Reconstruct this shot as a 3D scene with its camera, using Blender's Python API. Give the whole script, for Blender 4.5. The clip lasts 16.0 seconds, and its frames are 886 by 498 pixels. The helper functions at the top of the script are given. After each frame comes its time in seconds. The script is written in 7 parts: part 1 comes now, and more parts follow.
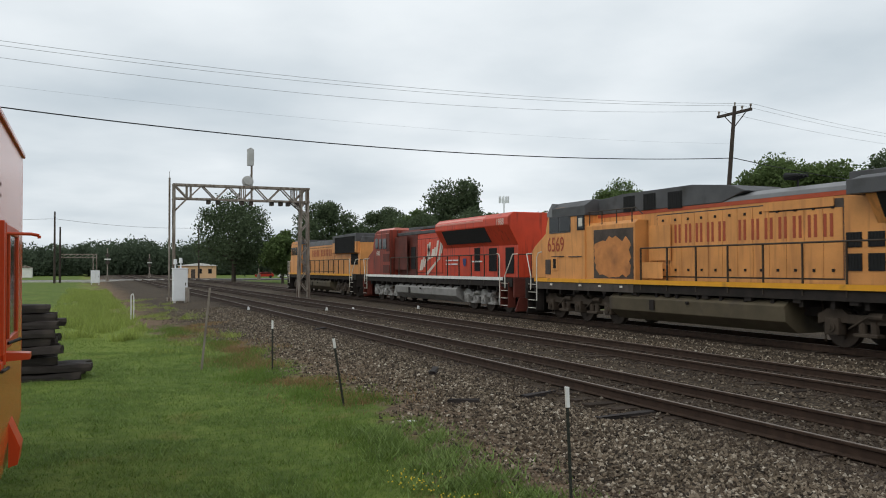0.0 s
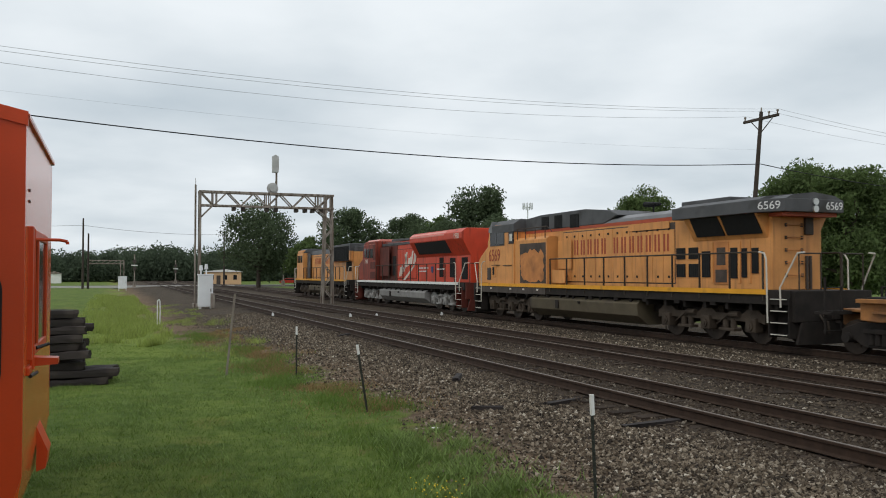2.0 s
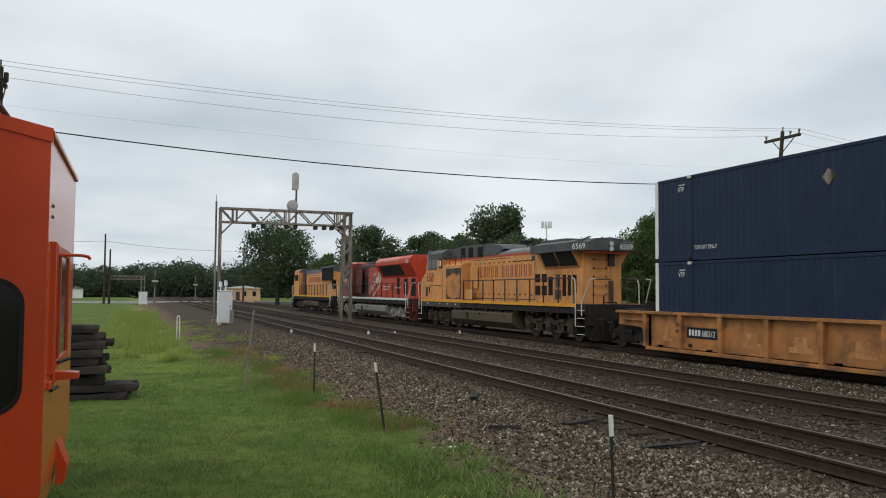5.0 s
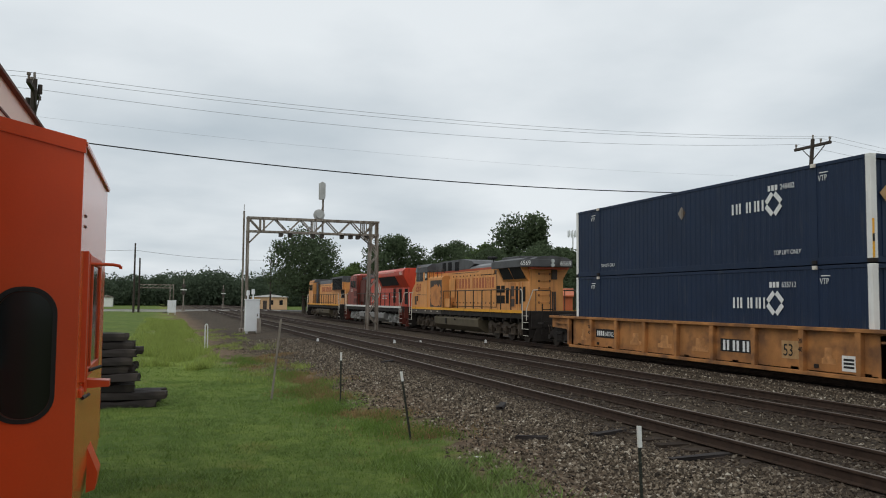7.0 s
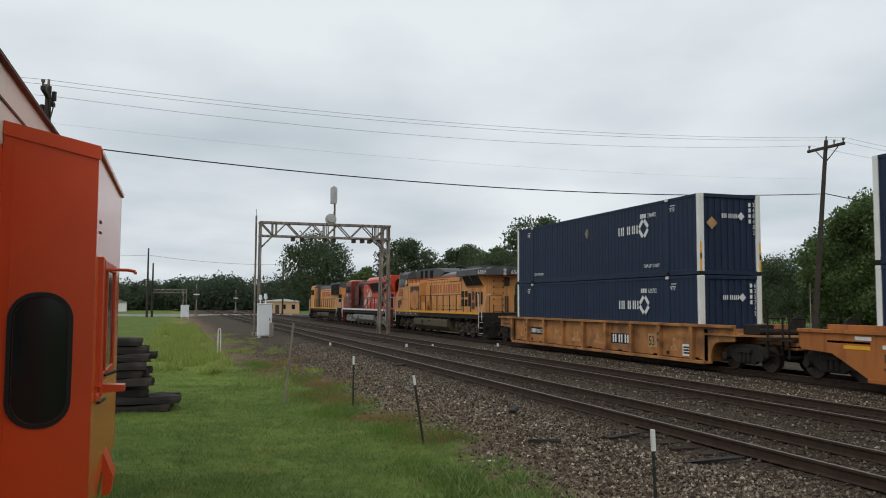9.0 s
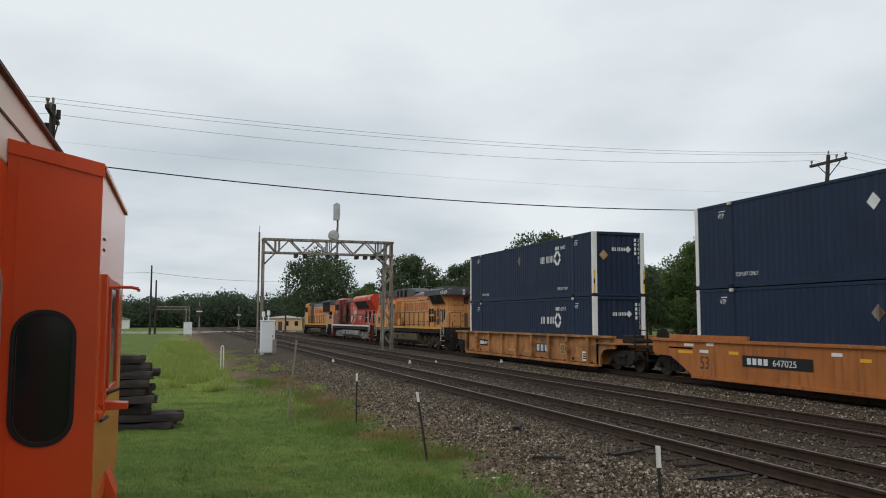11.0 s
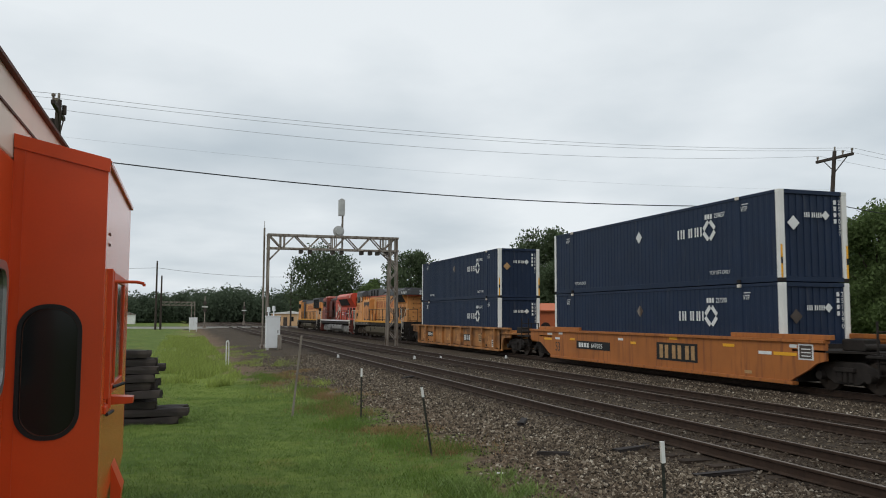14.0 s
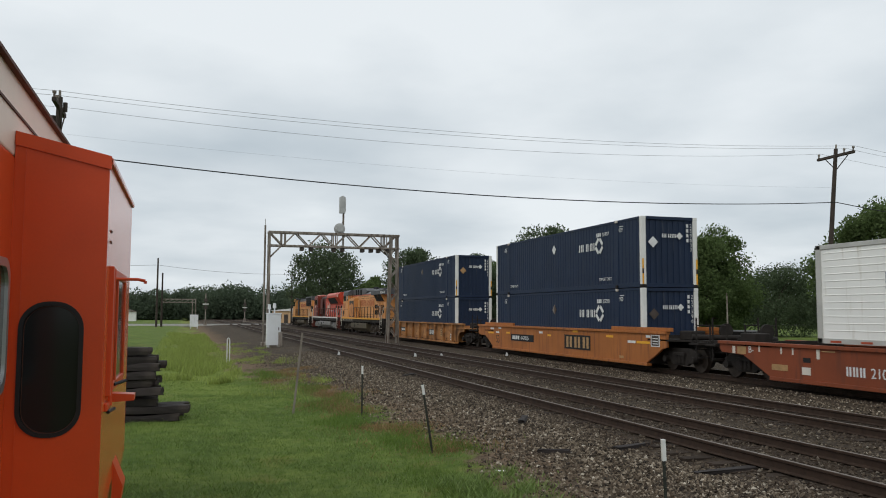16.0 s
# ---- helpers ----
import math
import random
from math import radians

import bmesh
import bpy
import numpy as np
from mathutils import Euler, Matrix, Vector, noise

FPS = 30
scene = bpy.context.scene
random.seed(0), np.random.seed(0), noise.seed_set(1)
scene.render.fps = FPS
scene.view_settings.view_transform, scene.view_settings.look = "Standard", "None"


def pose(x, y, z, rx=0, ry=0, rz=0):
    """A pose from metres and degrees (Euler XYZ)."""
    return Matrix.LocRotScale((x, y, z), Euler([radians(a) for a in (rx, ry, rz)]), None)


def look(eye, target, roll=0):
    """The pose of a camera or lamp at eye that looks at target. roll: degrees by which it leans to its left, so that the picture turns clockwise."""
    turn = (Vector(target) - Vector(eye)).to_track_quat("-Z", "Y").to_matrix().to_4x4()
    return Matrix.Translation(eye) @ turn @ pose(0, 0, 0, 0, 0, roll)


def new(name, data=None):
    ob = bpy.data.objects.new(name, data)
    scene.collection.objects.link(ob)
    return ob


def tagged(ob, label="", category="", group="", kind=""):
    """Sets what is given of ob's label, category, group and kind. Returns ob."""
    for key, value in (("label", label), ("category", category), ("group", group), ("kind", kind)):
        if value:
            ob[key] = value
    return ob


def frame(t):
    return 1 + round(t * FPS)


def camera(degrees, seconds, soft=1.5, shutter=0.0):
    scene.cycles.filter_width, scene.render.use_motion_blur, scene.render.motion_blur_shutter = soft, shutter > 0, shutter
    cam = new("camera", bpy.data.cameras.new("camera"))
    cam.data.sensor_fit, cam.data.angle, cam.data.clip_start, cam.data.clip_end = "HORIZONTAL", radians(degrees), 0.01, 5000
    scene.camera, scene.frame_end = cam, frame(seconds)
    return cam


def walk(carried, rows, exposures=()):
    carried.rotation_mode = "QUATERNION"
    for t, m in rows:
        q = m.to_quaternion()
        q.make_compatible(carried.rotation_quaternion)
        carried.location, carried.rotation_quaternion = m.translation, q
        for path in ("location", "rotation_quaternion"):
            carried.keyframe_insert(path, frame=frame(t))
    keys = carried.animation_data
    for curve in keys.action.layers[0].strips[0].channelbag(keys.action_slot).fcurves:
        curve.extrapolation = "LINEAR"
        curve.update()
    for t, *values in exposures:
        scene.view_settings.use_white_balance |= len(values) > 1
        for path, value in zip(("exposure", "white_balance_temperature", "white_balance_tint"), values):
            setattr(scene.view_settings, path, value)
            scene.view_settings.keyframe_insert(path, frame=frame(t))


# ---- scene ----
cam = camera(56.80, 16.0, soft=1.0, shutter=0.3)


def aim(x, y, z, yaw, pitch, roll):
    """A camera pose from its place and the direction in which it looks."""
    a, b = radians(yaw), radians(pitch)
    way = Vector((-math.sin(a) * math.cos(b), math.cos(a) * math.cos(b), math.sin(b)))
    eye = Vector((x, y, z))
    return look(eye, eye + way, roll)


# seconds, place, yaw, pitch, roll: a phone held by hand beside the caboose
PATH = [
    (0.0, 0.006, -0.015, 2.111, -23.631, 1.255, -0.180),
    (0.5, 0.010, 0.001, 2.113, -23.057, 1.421, -0.184),
    (1.0, 0.011, -0.003, 2.109, -22.542, 1.583, -0.158),
    (1.5, 0.002, -0.009, 2.108, -22.293, 1.710, -0.110),
    (2.0, 0.009, -0.001, 2.109, -21.989, 1.720, -0.077),
    (2.5, 0.013, 0.009, 2.107, -21.601, 1.785, -0.109),
    (3.0, 0.011, -0.000, 2.110, -21.309, 1.910, 0.011),
    (3.5, 0.007, -0.003, 2.108, -20.918, 2.006, 0.156),
    (4.0, 0.013, 0.002, 2.108, -20.657, 2.171, 0.249),
    (6.3, 0.003, 0.007, 2.112, -20.591, 3.826, 0.804),
    (6.5, 0.004, 0.008, 2.110, -20.315, 3.580, 0.982),
    (7.0, 0.002, 0.006, 2.112, -18.881, 3.597, 0.492),
    (7.5, 0.001, -0.003, 2.113, -18.236, 3.689, 0.431),
    (8.0, -0.001, -0.002, 2.112, -18.229, 3.620, 0.054),
    (8.5, -0.006, 0.003, 2.113, -18.115, 3.607, 0.047),
    (9.0, -0.006, -0.003, 2.114, -18.067, 3.847, 0.273),
    (9.5, -0.010, -0.002, 2.117, -18.017, 4.317, 0.342),
    (12.0, -0.007, 0.004, 2.113, -17.696, 4.993, -0.112),
    (12.5, -0.007, -0.002, 2.115, -17.592, 4.891, -0.095),
    (13.0, -0.002, 0.000, 2.112, -17.569, 4.868, -0.070),
    (13.5, -0.004, -0.004, 2.112, -17.493, 4.804, -0.001),
    (14.0, -0.006, -0.003, 2.109, -17.521, 4.679, 0.164),
    (14.5, -0.013, 0.005, 2.113, -17.579, 4.610, 0.246),
    (15.0, -0.010, 0.003, 2.110, -17.593, 4.623, 0.321),
    (15.5, -0.010, 0.004, 2.111, -17.493, 4.609, 0.261),
    (16.0, -0.009, -0.000, 2.111, -17.467, 4.502, 0.229),
]
walk(cam, [(r[0], aim(*r[1:])) for r in PATH], exposures=[(0, 0.21), (4.0, 0.19), (6.3, 0.08), (16.0, 0.13)])

# ---------------------------------------------------------------- sky and sun
world = bpy.data.worlds.new("overcast")
scene.world = world
world.use_nodes = True
wn, wl = world.node_tree.nodes, world.node_tree.links
wn.clear()
w_out = wn.new("ShaderNodeOutputWorld")
w_bg = wn.new("ShaderNodeBackground")
w_sky = wn.new("ShaderNodeTexSky")
w_sky.sky_type, w_sky.sun_disc = "NISHITA", False
w_sky.sun_elevation, w_sky.sun_rotation = radians(48), radians(250)
w_co = wn.new("ShaderNodeTexCoord")
w_sep = wn.new("ShaderNodeSeparateXYZ")
w_add = wn.new("ShaderNodeMath"); w_add.operation, w_add.inputs[1].default_value = "ADD", 0.16
w_div = wn.new("ShaderNodeVectorMath"); w_div.operation = "DIVIDE"
w_comb = wn.new("ShaderNodeCombineXYZ")
w_n1 = wn.new("ShaderNodeTexNoise"); w_n1.inputs["Scale"].default_value, w_n1.inputs["Detail"].default_value = 0.75, 6
w_n1.inputs["Roughness"].default_value = 0.48
w_ramp = wn.new("ShaderNodeValToRGB")
w_ramp.color_ramp.elements[0].position, w_ramp.color_ramp.elements[0].color = 0.33, (0.47, 0.535, 0.585, 1)
w_ramp.color_ramp.elements[1].position, w_ramp.color_ramp.elements[1].color = 0.62, (0.755, 0.80, 0.83, 1)
w_mix = wn.new("ShaderNodeMix"); w_mix.data_type = "RGBA"; w_mix.inputs["Factor"].default_value = 0.965
w_scale = wn.new("ShaderNodeVectorMath"); w_scale.operation = "SCALE"; w_scale.inputs["Scale"].default_value = 0.09
wl.new(w_co.outputs["Generated"], w_sep.inputs[0])
wl.new(w_sep.outputs["Z"], w_add.inputs[0])
for k in range(3):
    wl.new(w_add.outputs[0], w_comb.inputs[k])
wl.new(w_co.outputs["Generated"], w_div.inputs[0])
wl.new(w_comb.outputs[0], w_div.inputs[1])
wl.new(w_div.outputs[0], w_n1.inputs["Vector"])
wl.new(w_n1.outputs["Fac"], w_ramp.inputs[0])
wl.new(w_sky.outputs[0], w_scale.inputs[0])
wl.new(w_scale.outputs[0], w_mix.inputs["A"])
wl.new(w_ramp.outputs[0], w_mix.inputs["B"])
wl.new(w_mix.outputs["Result"], w_bg.inputs["Color"])
w_bg.inputs["Strength"].default_value = 1.0
wl.new(w_bg.outputs[0], w_out.inputs[0])

sun = new("sun", bpy.data.lights.new("sun", "SUN"))
sun.data.energy, sun.data.angle, sun.data.color = 0.85, radians(35), (1.0, 0.96, 0.9)
sun.matrix_world = look((-60, -40, 80), (0, 0, 0))


TRACKS = (9.13, 13.12, 18.80)      # middle of each track, from near to far
GAUGE = 1.435
DUST_SHADE = (0.66, 0.86, 0.97)            # brake dust on each track, raised to paint in shade under the train


# ---------------------------------------------------------------- materials
def material(name, color, rough=0.6, metal=0.0, vary=0.15, scale=3.0, fine=40.0, bump=0.15, dirt=None, dirt_amount=0.0,
             dirt_scale=1.2, random=0.0, island=0.0, streak=0.0, spec=0.32, bump_dist=0.01, thin=0.0):
    """A surface with large and small variation of its colour, optional stains (dirt) and upright streaks."""
    m = bpy.data.materials.new(name)
    m.use_nodes = True
    n, l = m.node_tree.nodes, m.node_tree.links
    b = n["Principled BSDF"]
    b.inputs["Roughness"].default_value, b.inputs["Metallic"].default_value = rough, metal
    b.inputs["Specular IOR Level"].default_value = spec
    co = n.new("ShaderNodeTexCoord")

    def tex(s, detail=5, vec=None):
        t = n.new("ShaderNodeTexNoise")
        t.inputs["Scale"].default_value, t.inputs["Detail"].default_value = s, detail
        l.new(vec or co.outputs["Object"], t.inputs["Vector"])
        return t.outputs["Fac"]

    def mixed(a, bb, fac, kind="MIX"):
        x = n.new("ShaderNodeMix")
        x.data_type, x.blend_type = "RGBA", kind
        for sock, val in (("A", a), ("B", bb), ("Factor", fac)):
            if isinstance(val, (tuple, float, int)):
                x.inputs[sock].default_value = val if not isinstance(val, tuple) else (*val[:3], 1)
            else:
                l.new(val, x.inputs[sock])
        return x.outputs["Result"]

    def ramp(val, lo, hi):
        r = n.new("ShaderNodeMapRange")
        r.inputs["From Min"].default_value, r.inputs["From Max"].default_value = lo, hi
        l.new(val, r.inputs["Value"])
        return r.outputs["Result"]

    dark = tuple(c * (1 - vary * 1.6) for c in color)
    light = tuple(min(1, c * (1 + vary)) for c in color)
    c = mixed(dark, light, ramp(tex(scale), 0.3, 0.7))
    f = tex(fine, 3)
    c = mixed(c, mixed(dark, light, f), 0.35)
    if random or island:
        src = n.new("ShaderNodeObjectInfo").outputs["Random"] if random else n.new("ShaderNodeNewGeometry").outputs["Random Per Island"]
        k = random or island
        c = mixed(c, mixed(tuple(x * (1 - k) for x in color), tuple(min(1, x * (1 + k)) for x in color), src), 0.7)
    if dirt:
        mp = n.new("ShaderNodeMapping")
        mp.inputs["Scale"].default_value = (1, 1, 1) if not streak else (2.2, 2.2, 0.22)
        l.new(co.outputs["Object"], mp.inputs["Vector"])
        d = ramp(tex(dirt_scale * (2.2 if streak else 1), 8, mp.outputs[0]), 0.66 - dirt_amount * 0.35, 0.80 - dirt_amount * 0.2)
        c = mixed(c, dirt, d)
    l.new(c, b.inputs["Base Color"])
    if bump:
        bp = n.new("ShaderNodeBump")
        bp.inputs["Strength"].default_value, bp.inputs["Distance"].default_value = bump, bump_dist
        l.new(f, bp.inputs["Height"])
        l.new(bp.outputs[0], b.inputs["Normal"])
    if thin:
        # leaves let light through
        tr = n.new("ShaderNodeBsdfTranslucent")
        l.new(c, tr.inputs["Color"])
        ms = n.new("ShaderNodeMixShader")
        ms.inputs[0].default_value = thin
        l.new(b.outputs[0], ms.inputs[1])
        l.new(tr.outputs[0], ms.inputs[2])
        l.new(ms.outputs[0], n["Material Output"].inputs["Surface"])
    return m


M = {}
GRIME = (0.06, 0.045, 0.032)
M["steel_side"] = material("rusty rail web", (0.050, 0.030, 0.020), 0.8, 0.2, 0.3, 6, 60)
M["steel_top"] = material("worn rail head", (0.20, 0.165, 0.140), 0.55, 0.5, 0.2, 4, 60, 0.05)
M["tie"] = material("creosoted timber", (0.042, 0.031, 0.024), 0.95, 0, 0.35, 5, 50, 0.5, random=0.5, spec=0.12)
M["yellow"] = material("weathered yellow paint", (0.68, 0.300, 0.092), 0.5, 0, 0.16, 1.1, 25, 0.05, dirt=(0.47, 0.200, 0.068), dirt_amount=0.42, streak=1)
M["yellow_clean"] = material("yellow sill paint", (0.74, 0.34, 0.022), 0.5, 0, 0.1, 2, 25, 0.03, dirt=GRIME, dirt_amount=0.15)
M["loco_grey"] = material("sooty grey paint", (0.085, 0.085, 0.088), 0.6, 0, 0.2, 1.5, 30, 0.05, dirt=(0.04, 0.036, 0.033), dirt_amount=0.4)
# on the cab visor this paler grey stands in for sky reflection
M["roof_light"] = material("pale grey roof paint and sky sheen", (0.20, 0.20, 0.205), 0.5, 0, 0.15, 1.5, 30, 0.05)
M["stripe_red"] = material("orange red stripe paint", (0.42, 0.075, 0.03), 0.5, 0, 0.15, 2, 30, 0.02)
M["letter_red"] = material("dark red lettering paint", (0.36, 0.070, 0.030), 0.55, 0, 0.12, 4, 40, 0.02)
M["patch"] = material("exposed dark primer", (0.075, 0.058, 0.048), 0.75, 0, 0.3, 3, 30, 0.1)
M["red"] = material("red locomotive paint", (0.56, 0.056, 0.022), 0.45, 0, 0.16, 1.2, 25, 0.03, dirt=(0.22, 0.026, 0.014), dirt_amount=0.3, streak=1)
M["red_soot"] = material("sooty red cab paint", (0.26, 0.040, 0.022), 0.5, 0, 0.3, 0.9, 25, 0.03, dirt=(0.06, 0.022, 0.016), dirt_amount=0.45, streak=1)
# lit copy of the red: sky reflection painted into the colour
M["red_skylit"] = material("red paint paled for sky reflection", (0.66, 0.24, 0.19), 0.4, 0, 0.1, 2, 25, 0.03)
M["decal_ghost"] = material("worn pale decal", (0.50, 0.235, 0.085), 0.7, 0, 0.3, 5, 40, 0.03, dirt=(0.24, 0.10, 0.035), dirt_amount=0.4)
M["red_dark"] = material("sooty maroon paint", (0.115, 0.026, 0.017), 0.6, 0, 0.3, 1.5, 30, 0.04)
M["cream"] = material("cream paint", (0.66, 0.60, 0.52), 0.5, 0, 0.08, 2, 30, 0.02, dirt=(0.40, 0.30, 0.22), dirt_amount=0.08, streak=1)
M["white"] = material("white paint", (0.74, 0.73, 0.69), 0.5, 0, 0.08, 2, 30, 0.02, dirt=(0.40, 0.33, 0.24), dirt_amount=0.15, streak=1)
M["mark_white"] = material("white stencil paint", (0.72, 0.72, 0.70), 0.6, 0, 0.1, 4, 30, 0.0)
M["under"] = material("grimy underframe", (0.022, 0.017, 0.014), 0.85, 0.0, 0.35, 3, 30, 0.2)
M["truck"] = material("dusty truck casting", (0.066, 0.049, 0.035), 0.8, 0.1, 0.3, 3, 30, 0.2)
M["truck_silver"] = material("silver painted truck", (0.34, 0.33, 0.31), 0.6, 0.2, 0.25, 3, 30, 0.1, dirt=(0.07, 0.052, 0.04), dirt_amount=0.55)
M["tank"] = material("dusty brown grey fuel tank", (0.098, 0.078, 0.048), 0.7, 0.0, 0.2, 1.5, 30, 0.05, dirt=(0.06, 0.047, 0.036), dirt_amount=0.3)
M["tank_silver"] = material("dull silver fuel tank", (0.27, 0.26, 0.245), 0.6, 0.1, 0.2, 1.5, 30, 0.05, dirt=(0.10, 0.085, 0.07), dirt_amount=0.3)
M["wheel"] = material("wheel steel", (0.06, 0.045, 0.035), 0.6, 0.5, 0.25, 4, 40, 0.1)
M["tread"] = material("polished wheel rim", (0.45, 0.43, 0.40), 0.35, 0.9, 0.1, 4, 40, 0.02)
M["black"] = material("black grille", (0.012, 0.012, 0.012), 0.7, 0, 0.2, 6, 60, 0.2)
M["rail_white"] = material("off white handrail paint", (0.62, 0.58, 0.50), 0.5, 0, 0.1, 4, 40, 0)
M["rail_dark"] = material("dark handrail paint", (0.05, 0.038, 0.028), 0.6, 0.1, 0.2, 4, 40, 0)
M["blue"] = material("navy container paint", (0.0075, 0.0190, 0.049), 0.6, 0, 0.14, 0.7, 20, 0.03, dirt=(0.035, 0.042, 0.06), dirt_amount=0.12, streak=1)
# copy of the container navy with end-wall shade in its colour; unassigned
M["blue_shaded"] = material("shaded navy container end paint", (0.009, 0.017, 0.042), 0.55, 0, 0.14, 0.7, 20, 0.03)
M["car_yellow"] = material("well car yellow paint", (0.41, 0.178, 0.056), 0.7, 0, 0.30, 1.2, 25, 0.06, dirt=(0.165, 0.078, 0.036), dirt_amount=0.62, dirt_scale=1.7)
M["car_orange"] = material("well car orange paint", (0.39, 0.132, 0.031), 0.62, 0, 0.14, 0.9, 25, 0.04, dirt=(0.22, 0.075, 0.026), dirt_amount=0.4, streak=1)
M["car_brown"] = material("well car oxide red paint", (0.225, 0.054, 0.020), 0.66, 0, 0.14, 0.9, 25, 0.05, dirt=(0.13, 0.04, 0.022), dirt_amount=0.3, streak=1)
M["sticker"] = material("yellow reflector sheet", (0.78, 0.38, 0.02), 0.4, 0, 0.05, 4, 40, 0)
M["placard"] = material("tan faded placard", (0.42, 0.25, 0.11), 0.6, 0, 0.2, 6, 40, 0)
M["galv"] = material("weathered galvanised steel", (0.300, 0.262, 0.222), 0.75, 0.0, 0.3, 1.5, 30, 0.1, dirt=(0.080, 0.050, 0.032), dirt_amount=0.62, streak=1)
M["signal_grey"] = material("grey signal housing paint", (0.46, 0.46, 0.45), 0.6, 0, 0.12, 2, 30, 0.05, dirt=(0.22, 0.19, 0.16), dirt_amount=0.25, streak=1)
M["galv_dark"] = material("rusty dark steel", (0.085, 0.07, 0.06), 0.75, 0.2, 0.3, 3, 30, 0.1)
M["cabinet_white"] = material("white cabinet paint", (0.72, 0.73, 0.74), 0.5, 0, 0.06, 1.5, 30, 0.02, dirt=(0.42, 0.37, 0.31), dirt_amount=0.1, streak=1)
M["pole_wood"] = material("dark weathered pole timber", (0.055, 0.042, 0.034), 0.9, 0, 0.3, 2, 30, 0.4)
M["wire"] = material("black cable", (0.02, 0.02, 0.022), 0.7, 0, 0.1, 2, 20, 0)
M["wire_grey"] = material("aluminium wire", (0.25, 0.26, 0.27), 0.6, 0.2, 0.1, 2, 20, 0)
M["orange"] = material("orange caboose paint", (0.63, 0.070, 0.014), 0.36, 0, 0.10, 1.5, 60, 0.06, dirt=(0.40, 0.045, 0.012), dirt_amount=0.1, dirt_scale=0.8, bump_dist=0.003)
M["orange_gloss"] = material("glossy orange caboose paint", (0.74, 0.135, 0.026), 0.20, 0, 0.08, 1.5, 30, 0.03, dirt=(0.52, 0.20, 0.10), dirt_amount=0.16, streak=1, spec=0.62, bump_dist=0.002)
M["caboose_cream"] = material("chalky cream caboose paint", (0.80, 0.63, 0.53), 0.5, 0, 0.06, 2, 60, 0.04, dirt=(0.48, 0.33, 0.24), dirt_amount=0.08, streak=1, bump_dist=0.003)
M["trim_dark"] = material("dark brown seam sealant", (0.10, 0.035, 0.022), 0.7, 0, 0.2, 4, 40, 0.05)
M["rubber"] = material("black window rubber", (0.012, 0.012, 0.013), 0.5, 0, 0.1, 8, 60, 0.05)
M["alu"] = material("aluminium window frame", (0.55, 0.55, 0.54), 0.35, 0.8, 0.1, 4, 60, 0.03)
M["asphalt"] = material("old asphalt", (0.16, 0.155, 0.15), 0.9, 0, 0.15, 1, 60, 0.3)
M["concrete"] = material("pale concrete", (0.5, 0.48, 0.45), 0.85, 0, 0.12, 1, 40, 0.2)
M["tan_wall"] = material("tan building wall", (0.62, 0.40, 0.22), 0.7, 0, 0.1, 0.6, 20, 0.05)
M["red_wall"] = material("red shed sheet", (0.50, 0.13, 0.05), 0.6, 0, 0.12, 0.6, 20, 0.05)
M["bark"] = material("tree bark", (0.075, 0.058, 0.045), 0.9, 0, 0.3, 3, 30, 0.5)
M["orange_gloss"].node_tree.nodes["Principled BSDF"].inputs["Coat Weight"].default_value = 0.12
M["orange_gloss"].node_tree.nodes["Principled BSDF"].inputs["Coat Roughness"].default_value = 0.10
M["leaf_dark"] = material("dark oak leaves", (0.094, 0.126, 0.066), 0.85, 0, 0.3, 0.25, 3, 0, island=0.45, spec=0.25, thin=0.48)
M["leaf_mid"] = material("green leaves", (0.105, 0.150, 0.052), 0.8, 0, 0.3, 0.25, 3, 0, island=0.45, spec=0.25, thin=0.48)
M["leaf_far"] = material("far wood leaves", (0.086, 0.114, 0.072), 0.95, 0, 0.3, 0.04, 1, 0, island=0.25, spec=0.2, thin=0.48)
M["blade"] = material("lawn grass blades", (0.136, 0.214, 0.040), 0.6, 0, 0.45, 0.8, 4, 0, island=0.30, spec=0.3, thin=0.35)
M["weed_leaf"] = material("broad weed leaves", (0.172, 0.250, 0.066), 0.6, 0, 0.35, 2, 12, 0, island=0.5, spec=0.35, thin=0.3)
M["tie_old"] = material("old weathered creosoted timber", (0.028, 0.022, 0.020), 0.8, 0, 0.4, 4, 60, 0.6, dirt=(0.070, 0.055, 0.046), dirt_amount=0.22, random=0.5)
M["blade_long"] = material("pale rough grass", (0.275, 0.335, 0.080), 0.6, 0, 0.3, 0.5, 5, 0, island=0.4, spec=0.3, thin=0.35)
M["scuffed"] = material("scuffed brown yellow paint", (0.56, 0.225, 0.07), 0.65, 0, 0.2, 2, 25, 0.08, dirt=(0.30, 0.12, 0.045), dirt_amount=0.4)
M["dead"] = material("dead brown grass", (0.27, 0.175, 0.080), 0.7, 0, 0.3, 0.5, 5, 0, island=0.45, thin=0.35)
M["flower"] = material("yellow flower petals", (0.75, 0.55, 0.03), 0.6, 0, 0.1, 5, 20, 0)
M["post_green"] = material("dark green steel post", (0.035, 0.038, 0.03), 0.7, 0.1, 0.3, 6, 40, 0.1)
M["lens_dark"] = material("dark signal lens", (0.02, 0.02, 0.02), 0.2, 0, 0.1, 4, 20, 0)
M["car_red"] = material("red car paint", (0.35, 0.03, 0.02), 0.25, 0, 0.05, 2, 20, 0)
M["trailer_white"] = material("white container sheet", (0.86, 0.85, 0.81), 0.5, 0, 0.04, 0.8, 20, 0.02, dirt=(0.62, 0.58, 0.50), dirt_amount=0.08, streak=1)
